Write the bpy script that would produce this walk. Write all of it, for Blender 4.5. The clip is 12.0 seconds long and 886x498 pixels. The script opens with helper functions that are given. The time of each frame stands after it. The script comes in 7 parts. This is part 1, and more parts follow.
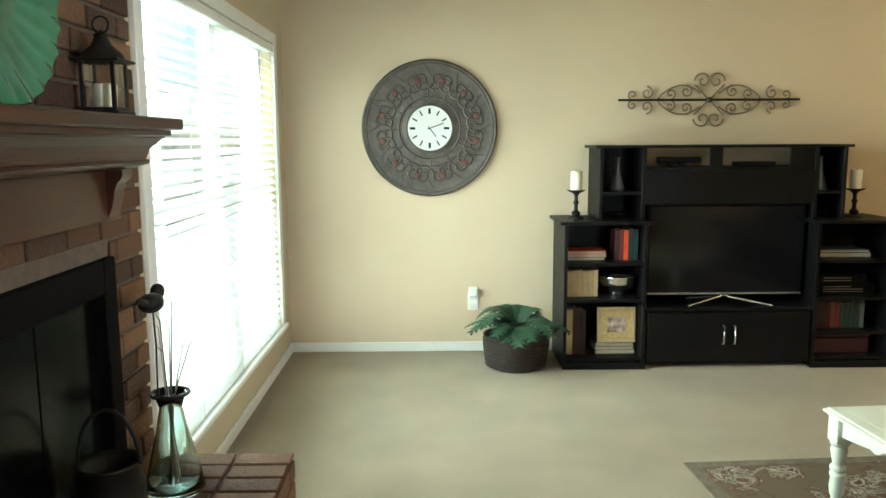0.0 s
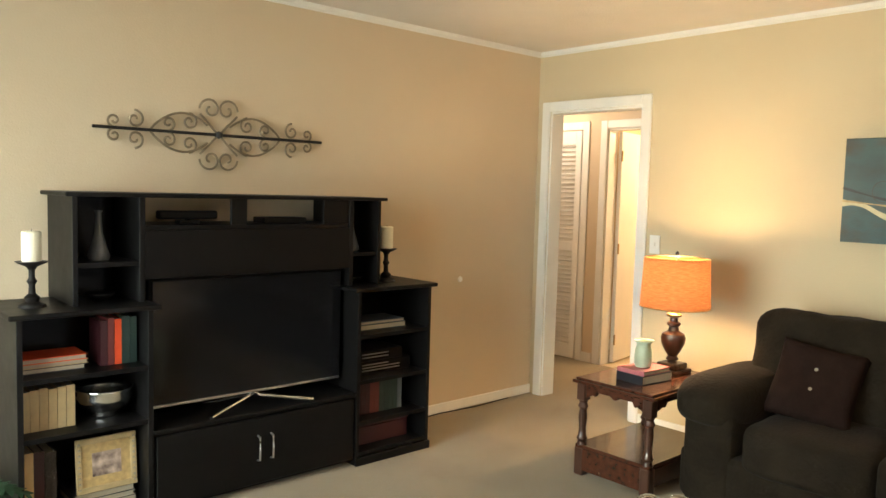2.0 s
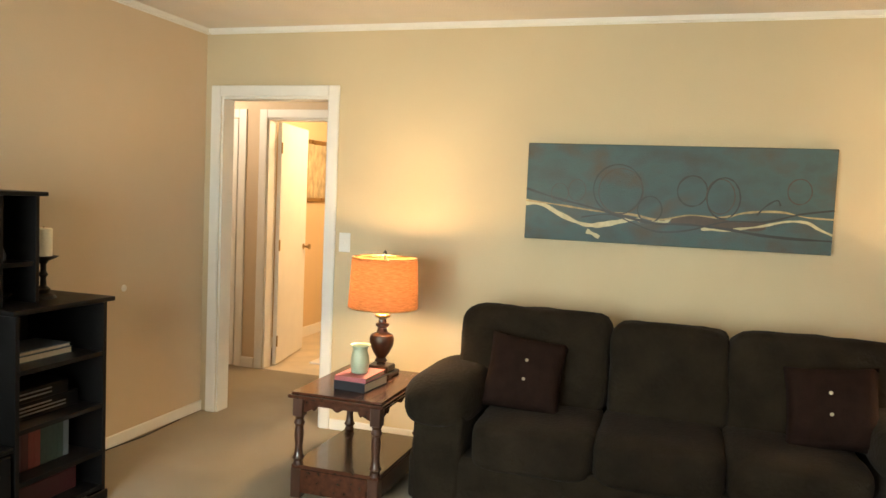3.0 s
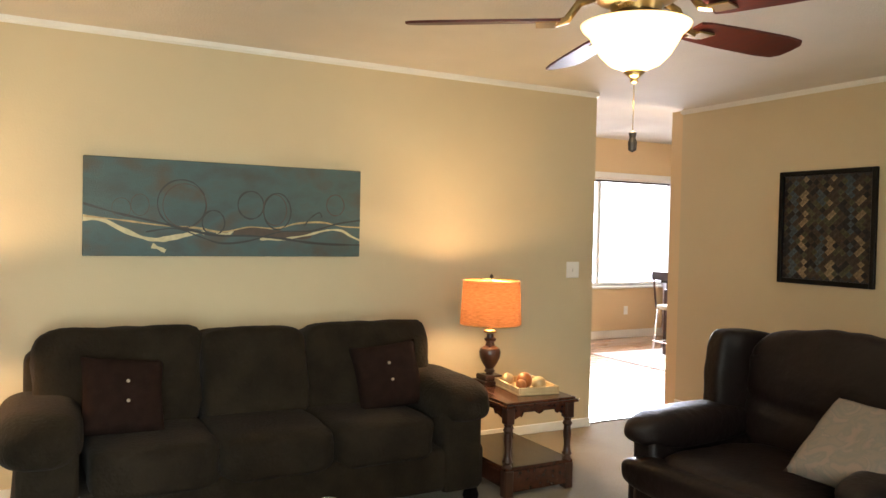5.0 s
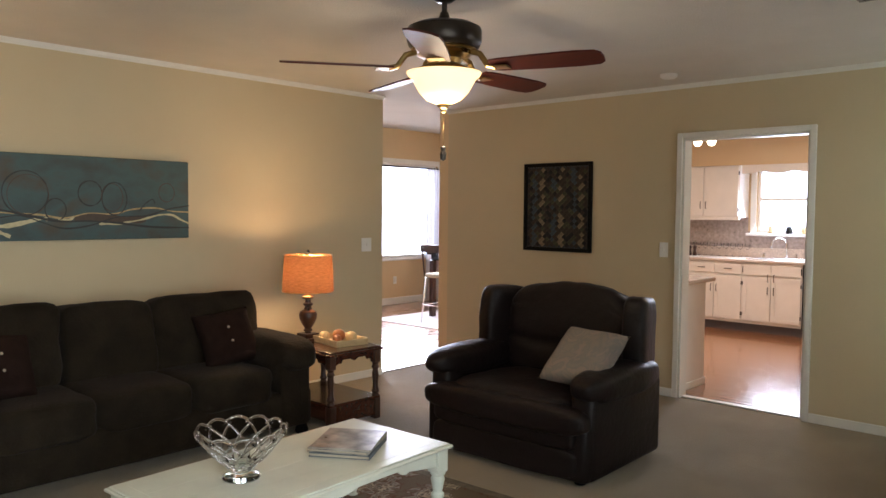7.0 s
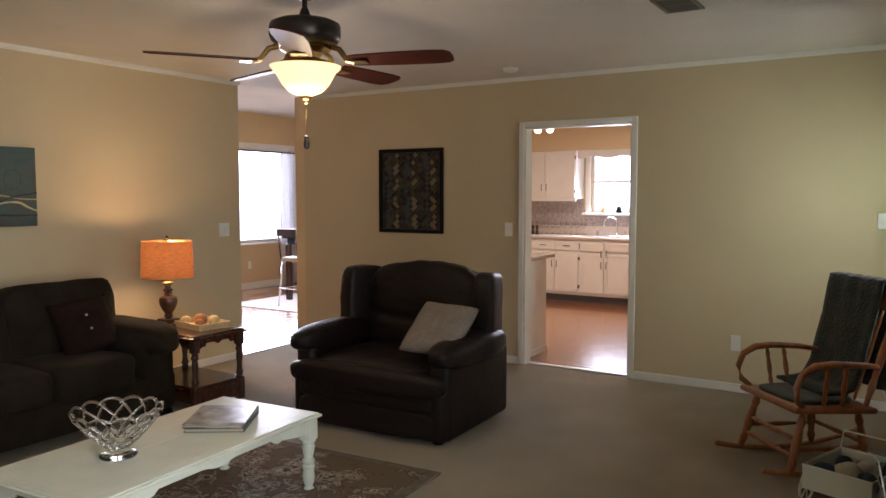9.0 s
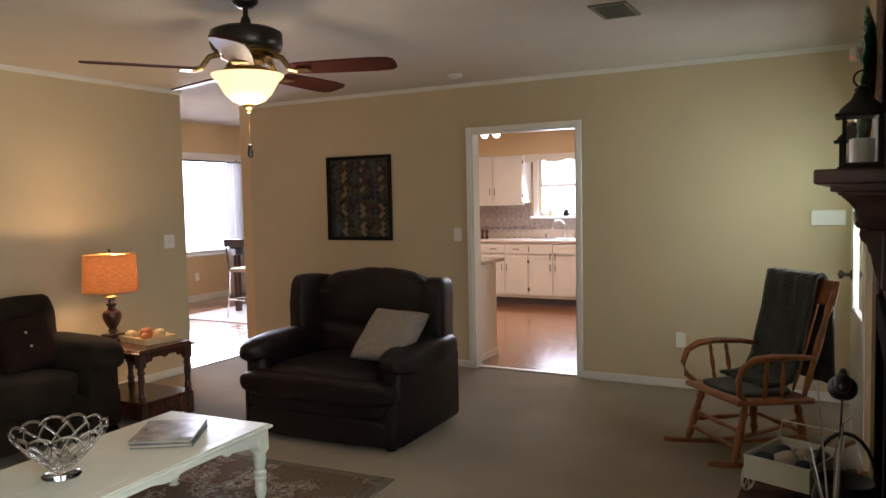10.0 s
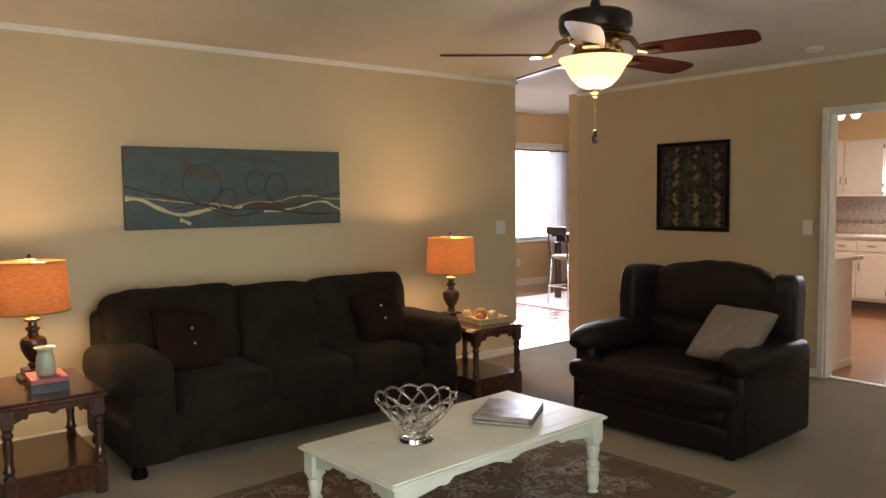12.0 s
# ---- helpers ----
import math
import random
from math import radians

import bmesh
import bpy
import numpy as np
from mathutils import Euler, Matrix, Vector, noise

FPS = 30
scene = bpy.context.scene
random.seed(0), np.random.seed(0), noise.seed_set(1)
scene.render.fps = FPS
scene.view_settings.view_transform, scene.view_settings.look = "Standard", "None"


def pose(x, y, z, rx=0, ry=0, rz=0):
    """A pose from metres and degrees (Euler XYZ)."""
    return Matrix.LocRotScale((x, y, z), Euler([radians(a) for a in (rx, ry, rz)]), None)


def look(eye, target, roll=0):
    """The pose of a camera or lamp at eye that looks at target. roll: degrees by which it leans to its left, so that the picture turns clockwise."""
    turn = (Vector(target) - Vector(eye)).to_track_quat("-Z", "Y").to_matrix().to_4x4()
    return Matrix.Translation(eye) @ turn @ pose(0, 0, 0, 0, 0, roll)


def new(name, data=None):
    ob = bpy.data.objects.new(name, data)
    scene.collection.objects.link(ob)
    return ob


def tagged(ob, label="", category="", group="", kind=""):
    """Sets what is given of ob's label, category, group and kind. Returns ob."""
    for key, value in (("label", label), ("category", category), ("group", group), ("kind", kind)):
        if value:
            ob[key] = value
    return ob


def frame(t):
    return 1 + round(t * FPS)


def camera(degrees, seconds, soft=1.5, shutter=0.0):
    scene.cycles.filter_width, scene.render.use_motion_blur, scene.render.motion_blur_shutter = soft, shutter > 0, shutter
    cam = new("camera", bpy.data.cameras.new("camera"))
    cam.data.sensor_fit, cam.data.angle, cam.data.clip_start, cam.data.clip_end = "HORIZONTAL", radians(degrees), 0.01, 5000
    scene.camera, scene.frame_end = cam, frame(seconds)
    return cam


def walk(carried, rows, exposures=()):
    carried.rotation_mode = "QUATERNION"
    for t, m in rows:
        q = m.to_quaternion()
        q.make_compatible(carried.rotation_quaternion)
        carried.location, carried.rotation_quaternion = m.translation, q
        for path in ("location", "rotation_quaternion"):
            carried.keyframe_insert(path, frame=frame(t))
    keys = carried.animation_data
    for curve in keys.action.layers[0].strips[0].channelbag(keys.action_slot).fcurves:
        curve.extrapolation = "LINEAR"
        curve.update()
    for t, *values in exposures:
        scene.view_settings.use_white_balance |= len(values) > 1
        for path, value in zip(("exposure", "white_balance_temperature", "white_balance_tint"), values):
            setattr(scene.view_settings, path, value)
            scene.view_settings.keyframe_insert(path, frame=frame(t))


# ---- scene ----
cam = camera(60.5, 12.0)
PATH = [
    (0, (0.045, 0.992, 1.457), (0.067, 2.972, 1.175), -0.3),
    (0.5, (0.049, 1.421, 1.415), (0.372, 3.378, 1.155), 1.2),
    (1, (0.084, 1.805, 1.375), (0.752, 3.678, 1.161), 2.0),
    (1.5, (0.17, 2.061, 1.375), (1.1, 3.824, 1.216), 2.6),
    (2, (0.148, 2.492, 1.467), (1.483, 3.974, 1.316), 1.6),
    (2.5, (0.145, 2.835, 1.496), (1.805, 3.943, 1.371), 3.4),
    (3, (0.11, 3.199, 1.481), (2.014, 3.796, 1.341), 2.5),
    (3.5, (0.213, 3.371, 1.444), (2.194, 3.603, 1.289), 2.5),
    (3.7, (0.243, 3.504, 1.423), (2.237, 3.578, 1.29), 1.7),
    (5.5, (-0.287, 4.529, 1.446), (1.306, 3.321, 1.389), 1.0),
    (6, (-0.441, 4.801, 1.451), (1.024, 3.443, 1.360), -0.0),
    (6.5, (-0.563, 5.005, 1.461), (0.841, 3.584, 1.372), 0.4),
    (8.5, (-0.790, 5.450, 1.475), (0.379, 3.835, 1.317), -0.2),
    (9, (-0.805, 5.445, 1.478), (0.248, 3.750, 1.335), -0.0),
    (9.5, (-0.823, 5.444, 1.478), (0.140, 3.696, 1.342), -0.9),
    (10, (-0.832, 5.450, 1.476), (0.112, 3.691, 1.348), -1.2),
    (10.5, (-0.810, 5.455, 1.475), (0.251, 3.764, 1.347), -1.0),
    (11, (-0.755, 5.455, 1.478), (0.456, 3.870, 1.339), -0.7),
    (11.5, (-0.700, 5.465, 1.475), (0.712, 4.055, 1.343), -1.3),
    (12, (-0.651, 5.474, 1.465), (0.905, 4.226, 1.323), -0.7),
]
walk(cam, [(t, look(eye, target, roll)) for t, eye, target, roll in PATH], exposures=[(0.0, 0.12, 5800, -3), (0.9, -0.04, 5950, 1), (1.5, 0.2, 6250, 8), (2.5, 0.09, 6330, 11), (3.7, -0.06, 6450, 12), (5.5, -0.18, 6200, 14), (6.5, -0.60, 5950, 17), (8.5, -1.00, 6050, 21), (10.0, -0.99, 6050, 21), (12.0, -0.97, 6420, 20)])

# ---- world, sun, large lights ----
NY, EX, SY, WX, CZ = 6.168, 4.354, -0.482, -0.96, 2.475

world = bpy.data.worlds.new("world")
scene.world = world
world.use_nodes = True
_wn = world.node_tree
_bg = _wn.nodes["Background"]
_sky = _wn.nodes.new("ShaderNodeTexSky")
_sky.sky_type = "NISHITA"
_sky.sun_disc = False
_sky.sun_elevation = radians(50)
_sky.sun_rotation = radians(200)
_wn.links.new(_sky.outputs[0], _bg.inputs[0])
_bg.inputs[1].default_value = 0.15

SUN = 3.0
sun = new("sun", bpy.data.lights.new("sun", "SUN"))
sun.data.energy, sun.data.angle, sun.data.color = SUN, radians(0.6), (1.0, 0.95, 0.88)
sun.matrix_world = look((0, 0, 30), (-7, 16, 0))


def area(name, eye, target, sx, sy, watts, color):
    ob = new(name, bpy.data.lights.new(name, "AREA"))
    ob.data.shape, ob.data.size, ob.data.size_y = "RECTANGLE", sx, sy
    ob.data.energy, ob.data.color = watts, color
    ob.matrix_world = look(eye, target)
    return ob


def bulb(name, at, watts, color, radius=0.03):
    ob = new(name, bpy.data.lights.new(name, "POINT"))
    ob.data.energy, ob.data.color, ob.data.shadow_soft_size = watts, color, radius
    ob.location = at
    return ob


area("window_light", (WX + 0.10, 4.75, 1.2), (3, 4.5, 0.9), 2.1, 1.6, 45, (0.90, 1.0, 0.90)).data.spread = radians(115)
area("dining_window_light", (7.85, -2.5, 1.45), (4, -0.5, 0.2), 2.8, 1.4, 250, (0.88, 0.92, 1.0)).data.spread = radians(84)
area("kitchen_window_light", (2.6, -4.72, 1.6), (2.4, -2, 0), 0.9, 0.8, 120, (0.80, 0.90, 1.0))
area("kitchen_ceiling_light", (2.6, -2.6, 2.44), (2.6, -2.6, 0), 0.6, 0.6, 85, (1.0, 0.78, 0.57))
bulb("bath_light", (6.5, 5.6, 2.2), 75, (1.0, 0.74, 0.42), 0.12)
# unseen fill lamp, added to brighten the hall
bulb("hall_fill", (4.95, 6.9, 2.3), 24, (1.0, 0.82, 0.62), 0.1)
area("door_light", (WX + 0.10, 0.36, 1.48), (-0.30, -0.50, 1.50), 0.45, 0.7, 5.0, (0.76, 1.0, 0.72)).data.spread = radians(120)


# ---- materials ----
def mat(name, base, rough=0.6, metal=0.0, var=0.0, scale=5.0, bump=0.0, bscale=80.0, stretch=(1, 1, 1), spec=0.5, coat=0.0, sheen=0.0, second=None):
    m = bpy.data.materials.new(name)
    m.use_nodes = True
    nt = m.node_tree
    b = nt.nodes["Principled BSDF"]
    b.inputs["Base Color"].default_value = (*base, 1)
    b.inputs["Roughness"].default_value = rough
    b.inputs["Metallic"].default_value = metal
    b.inputs["Specular IOR Level"].default_value = spec
    b.inputs["Coat Weight"].default_value = coat
    b.inputs["Sheen Weight"].default_value = sheen
    tc = nt.nodes.new("ShaderNodeTexCoord")
    mp = nt.nodes.new("ShaderNodeMapping")
    mp.inputs["Scale"].default_value = stretch
    nt.links.new(tc.outputs["Object"], mp.inputs[0])
    if var:
        n = nt.nodes.new("ShaderNodeTexNoise")
        n.inputs["Scale"].default_value = scale
        n.inputs["Detail"].default_value = 5
        nt.links.new(mp.outputs[0], n.inputs[0])
        r = nt.nodes.new("ShaderNodeValToRGB")
        r.color_ramp.elements[0].position, r.color_ramp.elements[1].position = 0.3, 0.7
        lo = tuple(c * (1 - var) for c in base)
        hi = tuple(min(1, c * (1 + var)) for c in (second or base))
        r.color_ramp.elements[0].color, r.color_ramp.elements[1].color = (*lo, 1), (*hi, 1)
        nt.links.new(n.outputs[0], r.inputs[0])
        nt.links.new(r.outputs[0], b.inputs["Base Color"])
        q = nt.nodes.new("ShaderNodeMapRange")
        q.inputs[3].default_value, q.inputs[4].default_value = max(0, rough - 0.08), min(1, rough + 0.08)
        nt.links.new(n.outputs[0], q.inputs[0])
        nt.links.new(q.outputs[0], b.inputs["Roughness"])
    if bump:
        n2 = nt.nodes.new("ShaderNodeTexNoise")
        n2.inputs["Scale"].default_value = bscale
        n2.inputs["Detail"].default_value = 3
        nt.links.new(mp.outputs[0], n2.inputs[0])
        bp = nt.nodes.new("ShaderNodeBump")
        bp.inputs["Strength"].default_value = bump
        bp.inputs["Distance"].default_value = 0.01
        nt.links.new(n2.outputs[0], bp.inputs["Height"])
        nt.links.new(bp.outputs[0], b.inputs["Normal"])
    return m


def glow(name, color, strength):
    m = bpy.data.materials.new(name)
    m.use_nodes = True
    b = m.node_tree.nodes["Principled BSDF"]
    b.inputs["Base Color"].default_value = (*color, 1)
    b.inputs["Emission Color"].default_value = (*color, 1)
    b.inputs["Emission Strength"].default_value = strength
    return m


def glassy(name, tint, rough=0.02, ior=1.45):
    m = bpy.data.materials.new(name)
    m.use_nodes = True
    b = m.node_tree.nodes["Principled BSDF"]
    b.inputs["Base Color"].default_value = (*tint, 1)
    b.inputs["Transmission Weight"].default_value = 1.0
    b.inputs["Roughness"].default_value = rough
    b.inputs["IOR"].default_value = ior
    return m


def thin(name, color, share, extra=0.0):
    """A cloth or slat that lets some light through."""
    m = bpy.data.materials.new(name)
    m.use_nodes = True
    nt = m.node_tree
    out = nt.nodes["Material Output"]
    nt.nodes.remove(nt.nodes["Principled BSDF"])
    d, t, mix = nt.nodes.new("ShaderNodeBsdfDiffuse"), nt.nodes.new("ShaderNodeBsdfTranslucent"), nt.nodes.new("ShaderNodeMixShader")
    tc, w, r = nt.nodes.new("ShaderNodeTexCoord"), nt.nodes.new("ShaderNodeTexNoise"), nt.nodes.new("ShaderNodeValToRGB")
    mp = nt.nodes.new("ShaderNodeMapping")
    mp.inputs["Scale"].default_value = (20, 20, 220)
    w.inputs["Scale"].default_value = 1.5
    nt.links.new(tc.outputs["Object"], mp.inputs[0])
    nt.links.new(mp.outputs[0], w.inputs[0])
    r.color_ramp.elements[0].position, r.color_ramp.elements[1].position = 0.3, 0.75
    r.color_ramp.elements[0].color = (*(c * (1 - extra) for c in color), 1)
    r.color_ramp.elements[1].color = (*(min(1, c * (1 + extra)) for c in color), 1)
    nt.links.new(w.outputs[0], r.inputs[0])
    nt.links.new(r.outputs[0], d.inputs[0])
    nt.links.new(r.outputs[0], t.inputs[0])
    mix.inputs[0].default_value = share
    nt.links.new(d.outputs[0], mix.inputs[1])
    nt.links.new(t.outputs[0], mix.inputs[2])
    nt.links.new(mix.outputs[0], out.inputs[0])
    return m


M = dict(
    wall=mat("wall_paint", (0.57, 0.475, 0.31), 0.75, var=0.04, scale=1.2, bump=0.12, bscale=140, spec=0.3),
    wall_tan=mat("wall_paint_tan", (0.60, 0.485, 0.34), 0.75, var=0.04, scale=1.2, bump=0.12, bscale=140, spec=0.3),
    kitchen_wall=mat("kitchen_paint", (0.66, 0.50, 0.30), 0.7, var=0.03, scale=1.5, spec=0.3),
    ceiling=mat("ceiling_paint", (0.66, 0.62, 0.55), 0.9, var=0.03, scale=3, bump=0.5, bscale=90, spec=0.2),
    trim=mat("trim_paint", (0.78, 0.77, 0.72), 0.4, var=0.03, scale=6),
    carpet=mat("carpet", (0.29, 0.228, 0.14), 0.98, var=0.14, scale=2.2, bump=0.9, bscale=260, spec=0.1, sheen=0.3),
    wood_floor=mat("wood_floor", (0.27, 0.11, 0.042), 0.20, coat=0.3, var=0.25, scale=3.0, stretch=(1, 8, 1), bump=0.05),
    dining_floor=mat("dining_floor", (0.40, 0.22, 0.13), 0.22, coat=0.3, var=0.2, scale=3.0, stretch=(8, 1, 1)),
    tile=mat("bath_tile", (0.6, 0.5, 0.36), 0.4, var=0.15, scale=4),
    black=mat("black_laminate", (0.0050, 0.0046, 0.0046), 0.42, spec=0.16, var=0.2, scale=12, bump=0.03),
    screen=mat("screen_glass", (0.006, 0.006, 0.007), 0.12, var=0.0),
    chrome=mat("chrome", (0.75, 0.75, 0.76), 0.18, metal=1.0, var=0.04, scale=30),
    steel=mat("brushed_steel", (0.6, 0.6, 0.6), 0.3, metal=1.0, var=0.05, scale=20),
    bronze=mat("dark_bronze", (0.045, 0.035, 0.028), 0.35, metal=0.7, var=0.25, scale=15),
    brass=mat("antique_brass", (0.35, 0.24, 0.10), 0.3, metal=1.0, var=0.15, scale=20),
    iron=mat("black_iron", (0.015, 0.013, 0.012), 0.5, metal=0.5, var=0.3, scale=20, bump=0.1),
    scroll=mat("aged_scroll_iron", (0.22, 0.17, 0.11), 0.55, metal=0.4, var=0.3, scale=18),
    clock_metal=mat("pewter_relief", (0.12, 0.115, 0.10), 0.55, metal=0.5, var=0.35, scale=14, bump=0.4, bscale=60, second=(0.12, 0.10, 0.085)),
    clock_face=mat("clock_enamel", (0.75, 0.75, 0.72), 0.4, var=0.05, scale=8),
    sofa=mat("brown_microfibre", (0.0175, 0.0128, 0.0082), 0.95, var=0.35, scale=7, bump=0.5, bscale=55, spec=0.10, sheen=0.02),
    leather=mat("dark_brown_leather", (0.0070, 0.0036, 0.0032), 0.50, var=0.25, scale=6, bump=0.45, bscale=24, spec=0.28),
    pillow=mat("brown_pillow_cloth", (0.017, 0.009, 0.007), 0.95, var=0.2, scale=20, bump=0.3, bscale=200, spec=0.08),
    cherry=mat("cherry_wood", (0.055, 0.017, 0.008), 0.24, var=0.4, scale=5, stretch=(1, 7, 7), coat=0.3),
    dark_wood=mat("dark_wood", (0.045, 0.018, 0.010), 0.3, var=0.35, scale=5, stretch=(6, 6, 1), coat=0.2),
    rocker=mat("maple_stained_wood", (0.30, 0.105, 0.030), 0.35, var=0.3, scale=6, stretch=(5, 5, 1.2), coat=0.2),
    table_white=mat("distressed_white_paint", (0.66, 0.68, 0.58), 0.42, var=0.06, scale=7, bump=0.08, bscale=40),
    mantel=mat("mantel_wood", (0.048, 0.016, 0.009), 0.36, var=0.4, scale=4, stretch=(6, 1, 6), spec=0.4),
    firebox=mat("soot_black_metal", (0.004, 0.003, 0.003), 0.7, spec=0.06, var=0.3, scale=10),
    fire_glass=mat("smoked_glass", (0.003, 0.003, 0.003), 0.2, spec=0.12),
    mortar=mat("mortar", (0.12, 0.09, 0.065), 0.95, var=0.2, scale=25, bump=0.4, bscale=120),
    white=mat("white_enamel", (0.80, 0.79, 0.75), 0.35, var=0.03, scale=6),
    cabinet=mat("cabinet_paint", (0.80, 0.76, 0.70), 0.35, var=0.03, scale=6),
    counter=mat("counter_laminate", (0.62, 0.52, 0.44), 0.25, var=0.15, scale=60),
    candle=mat("candle_wax", (0.82, 0.76, 0.58), 0.45, var=0.05, scale=8),
    leaf=mat("fern_leaf", (0.022, 0.062, 0.030), 0.5, var=0.4, scale=9),
    basket=mat("dark_basket", (0.025, 0.016, 0.011), 0.7, var=0.4, scale=30, bump=0.8, bscale=60),
    book_red=mat("book_red", (0.14, 0.026, 0.022), 0.5, var=0.1, scale=20),
    book_dkred=mat("book_burgundy", (0.035, 0.006, 0.009), 0.5, var=0.1, scale=20),
    book_orange=mat("book_orange", (0.72, 0.075, 0.015), 0.5, var=0.1, scale=20),
    book_green=mat("book_green", (0.014, 0.034, 0.029), 0.5, var=0.1, scale=20),
    book_blue=mat("book_slate", (0.09, 0.11, 0.13), 0.5, var=0.1, scale=20),
    book_pink=mat("book_rose", (0.36, 0.10, 0.11), 0.5, var=0.1, scale=20),
    book_tan=mat("book_tan", (0.50, 0.38, 0.20), 0.6, var=0.1, scale=20),
    book_black=mat("book_black", (0.015, 0.015, 0.02), 0.45, var=0.1, scale=20),
    paper=mat("paper_edges", (0.42, 0.37, 0.28), 0.8, var=0.12, scale=90, stretch=(1, 1, 14)),
    cover=mat("magazine_cover", (0.10, 0.115, 0.105), 0.3, var=0.6, scale=11, second=(0.30, 0.28, 0.25)),
    throw=mat("dark_green_knit", (0.030, 0.042, 0.040), 0.95, var=0.4, scale=14, bump=0.9, bscale=70, sheen=0.2),
    glass=glassy("clear_glass", (1, 1, 1)),
    stemware=glassy("stemware_glass", (1, 1, 1), 0.05, 1.08),
    green_glass=glassy("green_tinted_glass", (0.84, 0.97, 0.92), 0.05),
    plate=mat("green_glazed_plate", (0.03, 0.18, 0.095), 0.2, var=0.5, scale=5, coat=0.4),
    shade=thin("burlap_shade", (0.24, 0.098, 0.040), 0.15, 0.3),
    shade_in=mat("shade_lining", (0.85, 0.80, 0.68), 0.8, var=0.03),
    curtain=thin("sheer_curtain", (0.85, 0.85, 0.88), 0.6, 0.02),
    blind=thin("blind_slat", (0.88, 0.90, 0.87), 0.55, 0.01),
    globe=glow("lit_alabaster", (1.0, 0.72, 0.34), 2.6),
    bulb=glow("lit_bulb", (1.0, 0.85, 0.6), 12.0),
    outside=glow("bright_daylight", (0.93, 1.0, 0.95), 15.0),
    outside_blue=glow("bright_sky", (0.80, 0.86, 1.0), 9.0),
    led=glow("red_led", (1.0, 0.05, 0.03), 3.0),
    vent=mat("vent_metal", (0.045, 0.038, 0.03), 0.5, metal=0.3, var=0.2),
    blade=mat("cherry_fan_blade", (0.07, 0.014, 0.009), 0.5, var=0.3, scale=5, stretch=(2, 9, 1), spec=0.25),
    backsplash=mat("backsplash_tile", (0.36, 0.30, 0.27), 0.3, var=0.25, scale=24),
    toe_kick=mat("toe_kick_paint", (0.09, 0.08, 0.085), 0.5, var=0.1, scale=8),
    navy=mat("navy_cloth", (0.02, 0.035, 0.06), 0.9, var=0.3, scale=20),
    cream=mat("cream_cloth", (0.42, 0.37, 0.27), 0.9, var=0.2, scale=20),
)


# ---- shape helpers ----
def bm_box(bm, lo, hi, bevel=0.0, seg=1):
    v = [bm.verts.new((x, y, z)) for z in (lo[2], hi[2]) for y in (lo[1], hi[1]) for x in (lo[0], hi[0])]
    f = [bm.faces.new([v[i] for i in q]) for q in ((0, 2, 3, 1), (4, 5, 7, 6), (0, 1, 5, 4), (1, 3, 7, 5), (3, 2, 6, 7), (2, 0, 4, 6))]
    if bevel:
        es = list({e for q in f for e in q.edges})
        bmesh.ops.bevel(bm, geom=es, offset=bevel, segments=seg, affect="EDGES", profile=0.5)
    return v


def box(lo, hi, bevel=0.0, seg=1):
    bm = bmesh.new()
    bm_box(bm, lo, hi, bevel, seg)
    return bm


def boxes(items, bevel=0.0, seg=1):
    bm = bmesh.new()
    for lo, hi in items:
        b2 = box(lo, hi, bevel, seg)
        me = bpy.data.meshes.new("tmp")
        b2.to_mesh(me)
        b2.free()
        bm.from_mesh(me)
        bpy.data.meshes.remove(me)
    return bm


def join(*bms):
    bm = bmesh.new()
    for b2 in bms:
        me = bpy.data.meshes.new("tmp")
        b2.to_mesh(me)
        b2.free()
        bm.from_mesh(me)
        bpy.data.meshes.remove(me)
    return bm


def moved(bm, m):
    bmesh.ops.transform(bm, matrix=m, verts=bm.verts)
    return bm


def lathe(profile, n=20, at=(0, 0, 0)):
    """A turned shape from (radius, height) pairs."""
    bm = bmesh.new()
    rings = []
    for r, z in profile:
        if r < 1e-5:
            rings.append([bm.verts.new((at[0], at[1], at[2] + z))])
        else:
            rings.append([bm.verts.new((at[0] + r * math.cos(2 * math.pi * i / n), at[1] + r * math.sin(2 * math.pi * i / n), at[2] + z)) for i in range(n)])
    for a, b in zip(rings, rings[1:]):
        for i in range(n):
            j = (i + 1) % n
            if len(a) == 1 and len(b) == 1:
                continue
            if len(a) == 1:
                bm.faces.new((a[0], b[j], b[i]))
            elif len(b) == 1:
                bm.faces.new((a[i], a[j], b[0]))
            else:
                bm.faces.new((a[i], a[j], b[j], b[i]))
    for ring in (rings[0], rings[-1]):
        if len(ring) > 1:
            bm.faces.new(ring)
    bmesh.ops.recalc_face_normals(bm, faces=bm.faces)
    return bm


